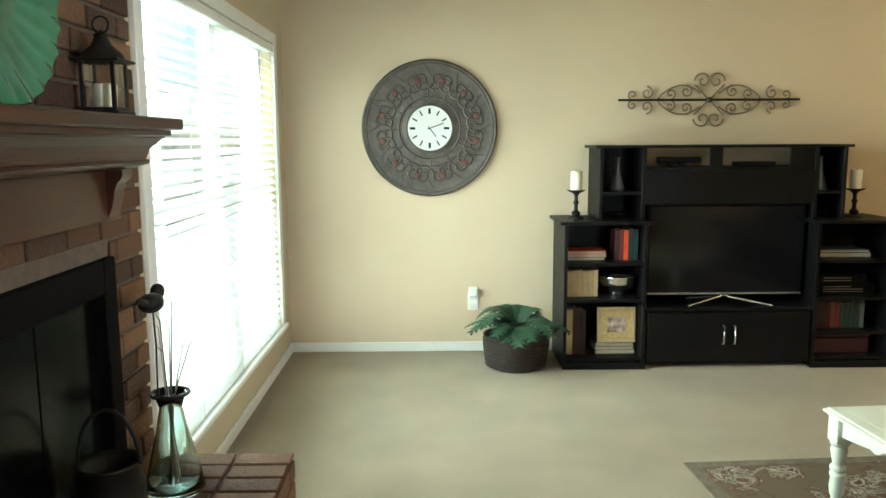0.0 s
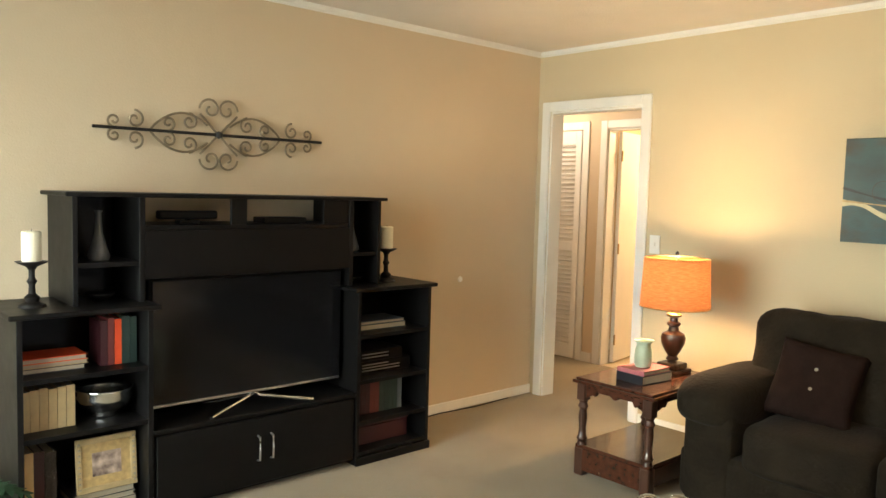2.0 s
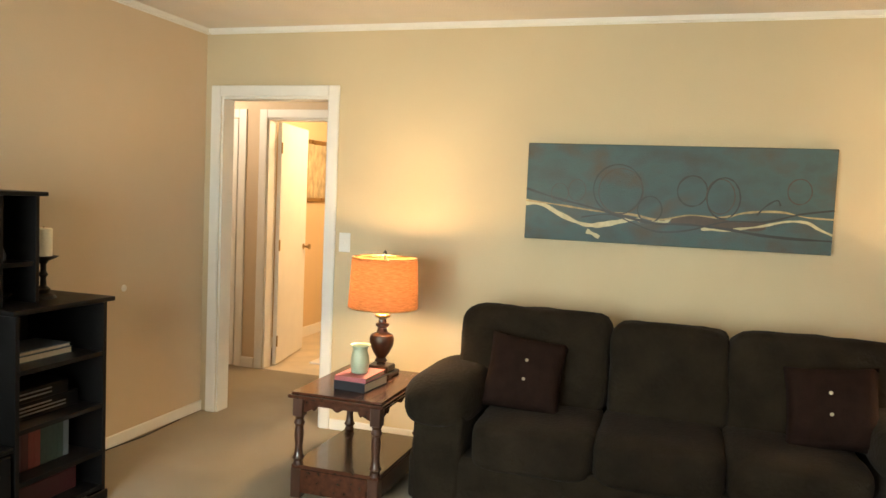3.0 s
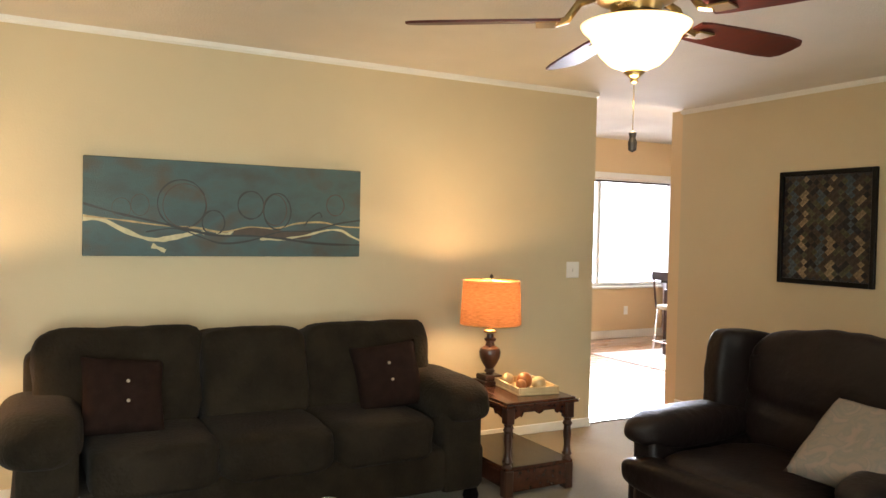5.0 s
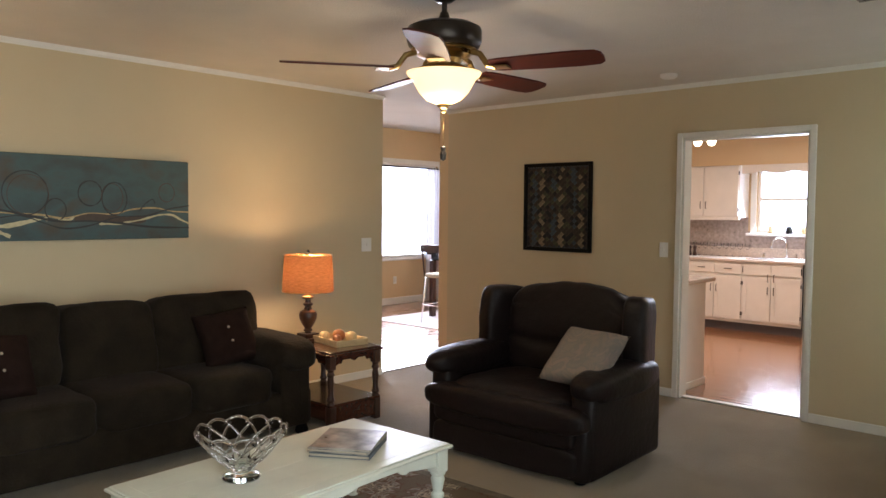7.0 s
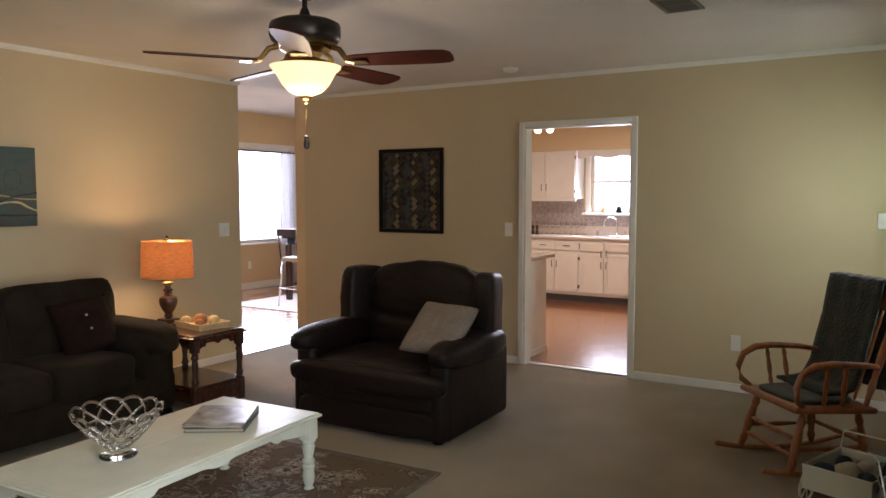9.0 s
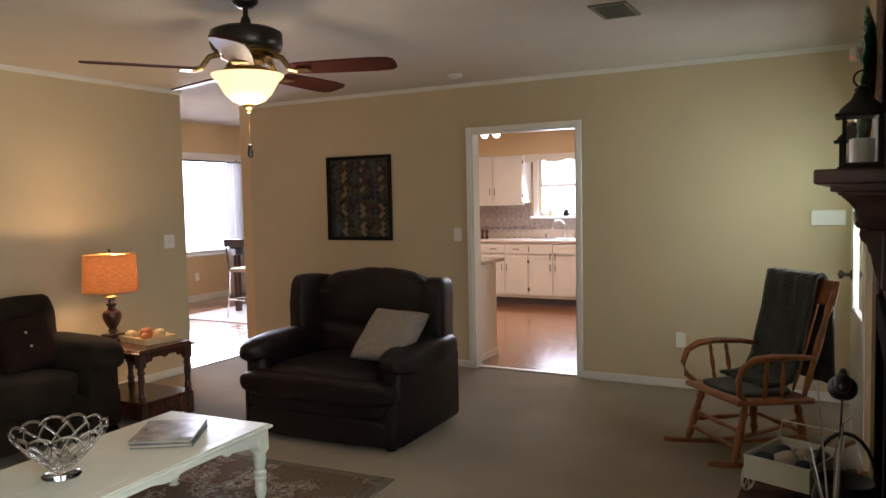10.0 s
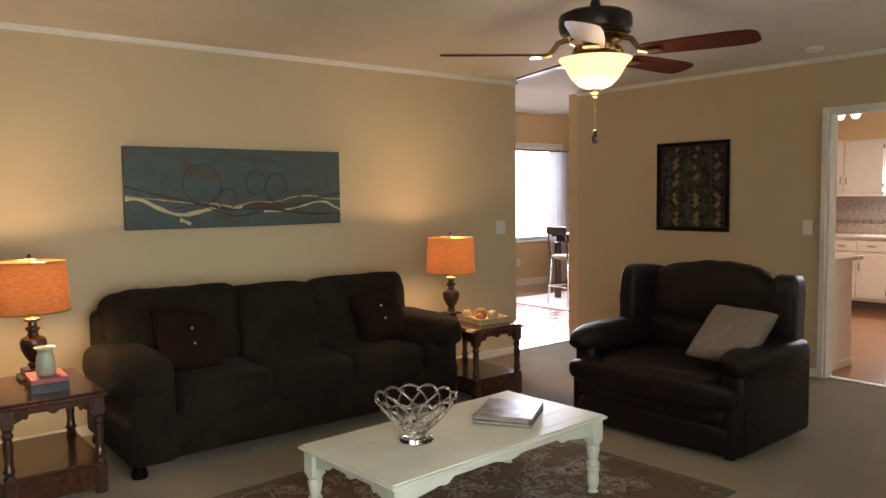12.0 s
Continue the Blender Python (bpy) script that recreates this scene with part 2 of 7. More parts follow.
def tube(points, r, n=8, closed=False):
    """A round rod through points; r: one radius, or one for each point."""
    bm = bmesh.new()
    pts = [Vector(p) for p in points]
    rs = [r] * len(pts) if isinstance(r, (int, float)) else list(r)
    rings = []
    up = Vector((0.12, 0.34, 0.93)).normalized()
    for i, p in enumerate(pts):
        if closed:
            d = pts[(i + 1) % len(pts)] - pts[i - 1]
        else:
            d = pts[min(i + 1, len(pts) - 1)] - pts[max(i - 1, 0)]
        d = d.normalized()
        a = d.cross(up)
        if a.length < 0.05:
            a = d.cross(Vector((1, 0, 0)))
        a.normalize()
        b = d.cross(a)
        rings.append([bm.verts.new(p + rs[i] * (math.cos(2 * math.pi * k / n) * a + math.sin(2 * math.pi * k / n) * b)) for k in range(n)])
    pairs = list(zip(rings, rings[1:])) + ([(rings[-1], rings[0])] if closed else [])
    for a, b in pairs:
        for k in range(n):
            bm.faces.new((a[k], a[(k + 1) % n], b[(k + 1) % n], b[k]))
    if not closed:
        bm.faces.new(rings[0])
        bm.faces.new(rings[-1])
    bmesh.ops.recalc_face_normals(bm, faces=bm.faces)
    return bm


def cushion(lo, hi, power=4.0, n=14, sag=0.0, wrinkle=0.0, seed=0):
    """A stuffed block: a rounded superellipsoid between two corners, with soft folds."""
    bm = bmesh.new()
    c = [(a + b) / 2 for a, b in zip(lo, hi)]
    h = [(b - a) / 2 for a, b in zip(lo, hi)]
    bmesh.ops.create_cube(bm, size=2)
    bmesh.ops.subdivide_edges(bm, edges=bm.edges[:], cuts=n, use_grid_fill=True)
    for v in bm.verts:
        p = v.co
        s = (abs(p.x) ** power + abs(p.y) ** power + abs(p.z) ** power) ** (1 / power)
        q = p / s
        w = 0.0
        if wrinkle:
            w = wrinkle * (noise.noise(Vector((q.x * h[0] * 5 + seed, q.y * h[1] * 5, q.z * h[2] * 5))) + 0.5 * noise.noise(Vector((q.x * h[0] * 13 + seed, q.y * h[1] * 13, q.z * h[2] * 13))))
        k = 1 + w
        v.co = Vector((c[0] + q.x * h[0] * k, c[1] + q.y * h[1] * k, c[2] + q.z * h[2] * k - sag * max(0, q.z) * (1 - min(1, q.x * q.x)) * (1 - min(1, q.y * q.y))))
    return bm


def part(name, bm, material, parent=None, label="", smooth=False, kind=""):
    me = bpy.data.meshes.new(name)
    bm.to_mesh(me)
    bm.free()
    if smooth:
        me.polygons.foreach_set("use_smooth", [True] * len(me.polygons))
        if smooth == "auto":
            me.set_sharp_from_angle(angle=radians(35))
    me.materials.append(material)
    ob = new(name, me)
    ob.parent = parent
    return tagged(ob, label=label, kind=kind)


def thing(name, at, label, category, group="", rz=0.0):
    ob = new(name)
    ob.empty_display_size = 0.1
    ob.matrix_world = pose(*at, 0, 0, rz)
    return tagged(ob, label, category, group)


def structure(name, bm, material, label="", category="", smooth=False):
    return tagged(part(name, bm, material, None, "", smooth), label, category, kind="structure")


# ---- room shell ----
T = 0.12
structure("floor", box((WX - 0.3, SY - 0.06, -0.1), (EX + 0.06, NY + 0.1, 0)), M["carpet"], "beige cut-pile wall-to-wall carpet, lightly worn", "floor")
structure("hall_floor", box((EX + 0.06, 5.0, -0.1), (5.55, 9.0, 0)), M["carpet"], "beige carpet running on through the hall", "floor")
structure("ceiling", box((WX - 0.3, SY - T, CZ), (EX + T, NY + T, CZ + 0.1)), M["ceiling"], "cream textured ceiling", "ceiling")
structure("wall_north", box((WX - 0.3, NY, 0), (EX + T, NY + T, CZ)), M["wall_tan"], "plain warm tan painted wall", "wall")

# east wall, with the hall doorway and the passage to the dining room
HY0, HY1, HZ = 5.29, 6.05, 2.05
structure("wall_east", boxes([((EX, 0.60, 0), (EX + T, HY0, CZ)), ((EX, HY1, 0), (EX + T, NY, CZ)), ((EX, HY0, HZ), (EX + T, HY1, CZ))]), M["wall"], "olive tan painted wall with a doorway", "wall")
# south wall, with the kitchen doorway
KX0, KX1, KZ = 1.115, 2.055, 2.05
structure("wall_south", boxes([((WX - 0.3, SY - T, 0), (KX0, SY, CZ)), ((KX1, SY - T, 0), (4.56, SY, CZ)), ((KX0, SY - T, KZ), (KX1, SY, CZ))]), M["wall"], "olive tan painted wall with a doorway", "wall")
# west wall: window part, and part with a glazed door
WY0, WY1, WZ0, WZ1 = 3.66, 5.82, 0.28, 2.05
DY0, DY1 = 0.05, 0.87
structure("wall_west", boxes([((WX - 0.14, 3.50, 0), (WX, WY0, CZ)), ((WX - 0.14, WY1, 0), (WX, NY, CZ)), ((WX - 0.14, WY0, 0), (WX, WY1, WZ0)), ((WX - 0.14, WY0, WZ1), (WX, WY1, CZ))]), M["wall"], "tan painted wall around the large window", "wall")
structure("wall_west_door", boxes([((-1.08, SY, 0), (-0.91, DY0, CZ)), ((-1.08, DY1, 0), (-0.91, 2.14, CZ)), ((-1.08, DY0, 2.04), (-0.91, DY1, CZ))]), M["wall"], "tan painted wall around the garden door", "wall")

# crown and baseboards
CR = 0.022


def crown(axis, fixed, a, b, side):
    """A small cove where wall meets ceiling."""
    items = []
    for d, z0, z1 in ((0.012, CZ - CR - 0.012, CZ), (0.03, CZ - 0.028, CZ - 0.001)):
        if axis == "x":
            items.append(((a, min(fixed, fixed + side * d), z0), (b, max(fixed, fixed + side * d), z1)))
        else:
            items.append(((min(fixed, fixed + side * d), a, z0), (max(fixed, fixed + side * d), b, z1)))
    return boxes(items)


structure("trim_north", crown("x", NY, WX, EX, -1), M["trim"], "thin white crown moulding", "moulding")
structure("trim_east", crown("y", EX, 0.60, NY - 0.03, -1), M["trim"], "thin white crown moulding", "moulding")
structure("trim_south", crown("x", SY, -0.9, 4.56, 1), M["trim"], "thin white crown moulding", "moulding")
structure("trim_west", crown("y", WX, 3.5, NY - 0.03, 1), M["trim"], "thin white crown moulding", "moulding")


def base(items):
    out = []
    for lo, hi in items:
        out.append((lo, hi))
    return boxes(out, 0.004)


B = 0.014
structure("baseboard_north", base([((WX, NY - B, 0), (EX, NY, 0.066))]), M["trim"], "white painted baseboard", "baseboard")
structure("baseboard_east", base([((EX - B, 0.60, 0), (EX, 5.22, 0.066))]), M["trim"], "white painted baseboard", "baseboard")
structure("baseboard_south", base([((-0.9, SY, 0), (KX0 - 0.046, SY + B, 0.066)), ((KX1 + 0.046, SY, 0), (4.56, SY + B, 0.066))]), M["trim"], "white painted baseboard", "baseboard")
structure("baseboard_west", base([((WX, 3.56, 0), (WX + B, NY - B, 0.066))]), M["trim"], "cream painted baseboard", "baseboard")


def casing_x(x0, x1, z, y, w, d):
    return boxes([((x0 - w, y, 0), (x0, y + d, z + w)), ((x1, y, 0), (x1 + w, y + d, z + w)), ((x0, y, z), (x1, y + d, z + w))], 0.005)


def casing_y(y0, y1, z, x, w, d):
    return boxes([((x, y0 - w, 0), (x + d, y0, z + w)), ((x, y1, 0), (x + d, y1 + w, z + w)), ((x, y0, z), (x + d, y1, z + w))], 0.005)


def doorway(name, label, casings, jamb):
    ob = structure(name, jamb, M["trim"], label, "doorway")
    part("casing", casings, M["trim"], ob)
    return ob


doorway("door_1", "white painted cased doorway to the hall, without a door", casing_y(HY0, HY1, HZ, EX - 0.02, 0.068, 0.02),
        boxes([((EX, HY0, 0), (EX + T, HY0 + 0.014, HZ - 0.014)), ((EX, HY1 - 0.014, 0), (EX + T, HY1, HZ - 0.014)), ((EX, HY0, HZ - 0.014), (EX + T, HY1, HZ))]))
doorway("door_2", "white painted cased doorway to the kitchen, without a door", casing_x(KX0, KX1, KZ, SY, 0.045, 0.02),
        boxes([((KX0, SY - T, 0), (KX0 + 0.014, SY, KZ - 0.014)), ((KX1 - 0.014, SY - T, 0), (KX1, SY, KZ - 0.014)), ((KX0, SY - T, KZ - 0.014), (KX1, SY, KZ))]))
structure("trim_kitchen_sill", box((KX0, SY - 0.1, 0), (KX1, SY - 0.04, 0.012), 0.004), M["white"], "pale metal threshold strip", "threshold")
structure("trim_passage_strip", box((EX + 0.05, SY, 0), (EX + 0.085, 0.60, 0.01), 0.003), M["steel"], "thin threshold strip between carpet and wood", "threshold")

# large window with two sashes and wooden blinds
win = structure("window_1", boxes([((WX, WY0 - 0.07, WZ0 - 0.02), (WX + 0.022, WY0, WZ1 + 0.07)), ((WX, WY1, WZ0 - 0.02), (WX + 0.022, WY1 + 0.07, WZ1 + 0.07)), ((WX, WY0, WZ1), (WX + 0.022, WY1, WZ1 + 0.07))], 0.004), M["trim"], "wide white framed double window with blinds", "window")
part("window_sill", box((WX - 0.1, WY0 - 0.07, WZ0 - 0.03), (WX + 0.045, WY1 + 0.07, WZ0), 0.006), M["trim"], win)
part("window_frame", boxes([((WX - 0.12, WY0, WZ0), (WX - 0.07, WY0 + 0.05, WZ1)), ((WX - 0.12, WY1 - 0.05, WZ0), (WX - 0.07, WY1, WZ1)), ((WX - 0.12, 4.72, WZ0), (WX - 0.06, 4.83, WZ1)), ((WX - 0.12, WY0 + 0.05, WZ0), (WX - 0.07, 4.72, WZ0 + 0.05)), ((WX - 0.12, 4.83, WZ0), (WX - 0.07, WY1 - 0.05, WZ0 + 0.05)), ((WX - 0.12, WY0 + 0.05, WZ1 - 0.05), (WX - 0.07, 4.72, WZ1)), ((WX - 0.12, 4.83, WZ1 - 0.05), (WX - 0.07, WY1 - 0.05, WZ1)), ((WX - 0.11, WY0 + 0.05, 1.16), (WX - 0.075, 4.72, 1.21)), ((WX - 0.11, 4.83, 1.16), (WX - 0.075, WY1 - 0.05, 1.21))]), M["white"], win)
for y0, y1 in ((WY0 + 0.05, 4.72), (4.83, WY1 - 0.05)):
    p = part("pane", box((WX - 0.098, y0, WZ0 + 0.05), (WX - 0.092, y1, WZ1 - 0.05)), M["glass"], win)
    p.visible_shadow = False
bl = thing("window_blind", (WX - 0.008, 4.74, WZ0), "white slatted window blind, lowered with its slats open", "blind")
part("headrail", box((-0.03, WY0 - 4.74 + 0.01, WZ1 - WZ0 - 0.05), (0.025, WY1 - 4.74 - 0.01, WZ1 - WZ0 - 0.003), 0.004), M["white"], bl)
_n = 36
_sl = bmesh.new()
bm_box(_sl, (-0.027, WY0 - 4.74 + 0.006, -0.0014), (0.027, WY1 - 4.74 - 0.006, 0.0014))
_slat_mesh = bpy.data.meshes.new("slat")
_sl.to_mesh(_slat_mesh)
_sl.free()
_slat_mesh.materials.append(M["blind"])
for i in range(_n):
    s = new("slat", _slat_mesh)
    s.parent = bl
    s.matrix_local = pose(0, 0.0, 0.02 + i * (WZ1 - WZ0 - 0.08) / (_n - 1), 0, 28 + 2 * math.sin(i * 1.7), 0)
part("bottom_rail", box((-0.022, -1.06, 0.001), (0.022, 1.06, 0.012), 0.003), M["white"], bl)
for y in (-0.62, 0.05, 0.7):
    part("ladder_cord", tube([(0.026, y, 0.01), (0.026, y, 1.73)], 0.0015, 5), M["white"], bl)
structure("backdrop_west", box((WX - 1.6, 2.6, -0.6), (WX - 1.5, 8.0, 3.2)), M["outside"], "overexposed bright garden daylight", "daylight")

# garden door, slightly ajar
gd = thing("garden_door", (-0.905, DY1 - 0.01, 0.012), "white painted exterior door with a tall glass pane, ajar", "door", rz=4.5)
part("stile", boxes([((-0.04, -0.80, 0), (0.0, -0.69, 2.01)), ((-0.04, -0.12, 0), (0.0, 0, 2.01))], 0.003), M["white"], gd)
part("rail", boxes([((-0.04, -0.69, 0), (0, -0.12, 0.75)), ((-0.04, -0.69, 1.9), (0, -0.12, 2.01))], 0.003), M["white"], gd)
p = part("pane", box((-0.024, -0.69, 0.75), (-0.018, -0.12, 1.9)), M["glass"], gd)
p.visible_shadow = False
part("knob", join(lathe([(0.03, 0), (0.03, 0.008), (0.012, 0.015), (0.012, 0.04), (0.028, 0.055), (0.028, 0.07), (0.0, 0.08)], 14)), M["bronze"], gd, "dark bronze door knob").matrix_local = pose(0, -0.745, 0.95, 0, 90, 0)
structure("backdrop_garden", box((-2.1, -1.2, -0.5), (-2.0, 2.1, 3.0)), M["outside"], "overexposed bright garden daylight", "daylight")

# fireplace
BX, BY0, BY1 = -0.925, 2.16, 3.50
FY0, FY1, FZ0, FZ1 = 2.42, 3.26, 0.34, 1.12
structure("wall_chimney", boxes([((-1.12, BY0 - 0.02, 0), (BX - 0.012, FY0, CZ)), ((-1.12, FY1, 0), (BX - 0.012, BY1, CZ)), ((-1.12, FY0, FZ1), (BX - 0.012, FY1, CZ)), ((-1.12, FY0, 0), (BX - 0.012, FY1, FZ0))]), M["mortar"], "brown brick chimney breast with dark mortar joints", "chimney")
fb = thing("firebox", (-1.1, 2.84, FZ0), "black metal fireplace insert with smoked glass doors", "fireplace")
for lo, hi, nm in (((0.10, -0.42, 0), (0.185, -0.341, 0.78), "side_panel"), ((0.10, 0.341, 0), (0.185, 0.42, 0.78), "side_panel"), ((0.10, -0.34, 0.68), (0.185, 0.34, 0.78), "top_panel")):
    part(nm, box(lo, hi, 0.004), M["firebox"], fb)
for y in (-0.34, 0.003):
    part("glass_door", box((0.14, y, 0.0), (0.15, y + 0.337, 0.68), 0.002), M["fire_glass"], fb)
part("lining", boxes([((-0.35, -0.42, 0), (-0.30, 0.42, 0.74)), ((-0.3, -0.42, -0.02), (0.10, 0.42, 0)), ((-0.3, -0.42, 0.74), (0.1, 0.42, 0.76)), ((-0.3, -0.44, 0), (0.1, -0.42, 0.74)), ((-0.3, 0.42, 0), (0.1, 0.44, 0.74))]), M["firebox"], fb)
HX, HHY0, HHY1, HH = -0.47, 2.02, 3.62, 0.34
structure("hearth", box((WX + 0.002, HHY0 + 0.01, 0), (HX - 0.012, HHY1 - 0.01, HH - 0.012)), M["mortar"], "raised brown brick hearth", "hearth")
mt = thing("mantel", (BX, 2.84, 1.53), "dark reddish brown moulded wood mantel shelf on corbels", "mantel")
part("shelf", box((-0.03, -0.64, -0.035), (0.17, 0.62, 0.0), 0.004), M["mantel"], mt)
def swept_moulding(prof):
    """A moulding of the given (depth, height) profile run round the mantel's front and two ends."""
    bm = bmesh.new()
    rows = []
    for d, z in prof:
        rows.append([bm.verts.new(c) for c in ((-0.03, -0.5 - d, z), (d, -0.5 - d, z), (d, 0.47 + d, z), (-0.03, 0.47 + d, z))])
    for a, b in zip(rows, rows[1:]):
        for i in range(4):
            bm.faces.new((a[i], a[(i + 1) % 4], b[(i + 1) % 4], b[i]))
    bm.faces.new(rows[0]), bm.faces.new(rows[-1])
    bmesh.ops.recalc_face_normals(bm, faces=bm.faces)
    return bm


part("fascia", swept_moulding([(0.135, -0.036), (0.135, -0.052), (0.120, -0.056), (0.118, -0.062)]), M["mantel"], mt)
part("cove", swept_moulding([(0.114, -0.0625), (0.106, -0.070), (0.094, -0.082), (0.084, -0.096), (0.077, -0.112), (0.074, -0.124)]), M["mantel"], mt)
part("bed_moulding", swept_moulding([(0.080, -0.1245), (0.084, -0.132), (0.078, -0.140), (0.060, -0.144), (0.050, -0.150)]), M["mantel"], mt)
part("header_board", box((0.002, -0.5, -0.30), (0.022, 0.46, -0.151), 0.003), M["mantel"], mt)
for y in (-0.46, 0.36):
    cb = bmesh.new()
    prof = [(0.0, -0.151), (0.048, -0.151), (0.050, -0.165), (0.044, -0.178), (0.032, -0.190), (0.024, -0.210), (0.020, -0.235), (0.012, -0.265), (0.0, -0.29)]
    va = [cb.verts.new((x + 0.0225, y, z)) for x, z in prof]
    vb = [cb.verts.new((x + 0.0225, y + 0.07, z)) for x, z in prof]
    cb.faces.new(va), cb.faces.new(vb)
    for i in range(len(prof)):
        j = (i + 1) % len(prof)
        cb.faces.new((va[i], va[j], vb[j], vb[i]))
    bmesh.ops.recalc_face_normals(cb, faces=cb.faces)
    part("corbel", cb, M["mantel"], mt)

# ---- living room: rug, coffee table ----
def rug_material():
    m = mat("patterned_rug", (0.2, 0.17, 0.12), 0.95, bump=0.5, bscale=220, spec=0.1)
    nt = m.node_tree
    b = nt.nodes["Principled BSDF"]
    tc = nt.nodes.new("ShaderNodeTexCoord")
    v = nt.nodes.new("ShaderNodeTexVoronoi")
    v.feature = "SMOOTH_F1"
    v.inputs["Scale"].default_value = 6.5
    n = nt.nodes.new("ShaderNodeTexNoise")
    n.inputs["Scale"].default_value = 9.0
    n.inputs["Distortion"].default_value = 2.5
    n.inputs["Detail"].default_value = 2
    mix = nt.nodes.new("ShaderNodeMath")
    mix.operation = "MULTIPLY_ADD"
    mix.inputs[1].default_value = 0.9
    r = nt.nodes.new("ShaderNodeValToRGB")
    r.color_ramp.interpolation = "LINEAR"
    e = r.color_ramp.elements
    e[0].position, e[0].color = 0.52, (0.075, 0.05, 0.032, 1)
    e[1].position, e[1].color = 0.64, (0.42, 0.36, 0.27, 1)
    for p, c in ((0.70, (0.06, 0.04, 0.026, 1)), (0.78, (0.30, 0.27, 0.22, 1)), (0.86, (0.11, 0.05, 0.03, 1)), (0.95, (0.13, 0.10, 0.065, 1))):
        q = e.new(p)
        q.color = c
    nt.links.new(tc.outputs["Object"], v.inputs["Vector"])
    nt.links.new(tc.outputs["Object"], n.inputs["Vector"])
    nt.links.new(v.outputs["Distance"], mix.inputs[0])
    nt.links.new(n.outputs[0], mix.inputs[2])
    nt.links.new(mix.outputs[0], r.inputs[0])
    nt.links.new(r.outputs[0], b.inputs["Base Color"])
    return m


M["rug"] = rug_material()
rug = thing("rug", (1.22, 3.18, 0.0), "brown and grey floral patterned area rug under the coffee table", "rug", rz=3.0)
part("field", box((0.06, -1.01, 0.001), (1.64, 1.01, 0.012), 0.004), M["rug"], rug)
part("border", boxes([((0, -1.07, 0.001), (0.06, 1.07, 0.011)), ((1.64, -1.07, 0.001), (1.70, 1.07, 0.011)), ((0.06, -1.07, 0.001), (1.64, -1.01, 0.011)), ((0.06, 1.01, 0.001), (1.64, 1.07, 0.011))], 0.003), mat("rug_border", (0.13, 0.105, 0.072), 0.95, var=0.3, scale=18, bump=0.5, bscale=220), rug)

LEG = [(0.026, 0.0), (0.018, 0.012), (0.026, 0.03), (0.030, 0.06), (0.026, 0.10), (0.031, 0.108), (0.031, 0.118), (0.024, 0.126), (0.031, 0.134), (0.031, 0.146), (0.022, 0.156), (0.028, 0.19), (0.033, 0.215), (0.027, 0.232), (0.036, 0.240), (0.036, 0.252)]
# the top's corners lie at (1.67,2.60) (1.63,3.92) (2.27,3.93) (2.31,2.62)
TZ = 0.392
ct = thing("coffee_table", (1.975, 3.272, 0.012), "low off-white painted coffee table with turned legs on the rug", "coffee table", rz=3.2)
part("tabletop", join(box((-0.335, -0.665, TZ - 0.034), (0.335, 0.665, TZ - 0.020), 0.005), box((-0.322, -0.652, TZ - 0.0205), (0.322, 0.652, TZ - 0.012), 0.005, 2)), M["table_white"], ct)
part("planks", boxes([((-0.265 + i * 0.133, -0.60, TZ - 0.013), (-0.265 + i * 0.133 + 0.130, 0.60, TZ - 0.0115)) for i in range(4)]), M["table_white"], ct)


def scallop(length, thick, z1, n=1):
    """An apron board whose lower edge curves."""
    bm = bmesh.new()
    k = 48
    top, low = [], []
    for i in range(k + 1):
        u = i / k
        s = abs(2 * u - 1)
        d = 0.035 + 0.045 * (max(0, s - 0.55) / 0.45) ** 0.7
        if s < 0.14:
            d += 0.016 * math.cos(s / 0.14 * math.pi / 2)
        if 0.55 < s < 0.66:
            d += 0.012
        top.append((-length / 2 + u * length, z1))
        low.append((-length / 2 + u * length, z1 - d))
    fr = [bm.verts.new((x, 0, z)) for x, z in top] + [bm.verts.new((x, 0, z)) for x, z in reversed(low)]
    bk = [bm.verts.new((v.co.x, thick, v.co.z)) for v in fr]
    bm.faces.new(fr), bm.faces.new(bk)
    m = len(fr)
    for i in range(m):
        bm.faces.new((fr[i], fr[(i + 1) % m], bk[(i + 1) % m], bk[i]))
    bmesh.ops.recalc_face_normals(bm, faces=bm.faces)
    return bm


for (x, y, a, ln) in ((-0.300, 0, 90, 1.20), (0.285, 0, 90, 1.20), (0, -0.625, 0, 0.53), (0, 0.61, 0, 0.53)):
    part("apron", moved(scallop(ln, 0.016, TZ - 0.034), pose(x + (0.016 if a else 0), y, 0, 0, 0, a)), M["table_white"], ct)
for x in (-0.285, 0.285):
    for y in (-0.61, 0.61):
        part("leg", join(lathe(LEG, 20, (x, y, 0)), box((x - 0.034, y - 0.034, 0.250), (x + 0.034, y + 0.034, TZ - 0.034), 0.003)), M["table_white"], ct, smooth="auto")

# openwork glass bowl
bowl = thing("glass_bowl", (1.975, 3.53, TZ + 0.0005), "clear openwork glass bowl of woven loops on a solid foot", "bowl")
part("foot", lathe([(0.072, 0.0), (0.077, 0.008), (0.066, 0.018), (0.042, 0.026), (0.042, 0.034), (0.056, 0.046), (0.066, 0.06), (0.055, 0.062), (0.0, 0.04)], 24), glassy("pressed_glass", (0.93, 0.96, 0.93), 0.06), bowl, smooth=True)


def bowl_r(h):
    return 0.058 + 0.115 * (h ** 0.8)


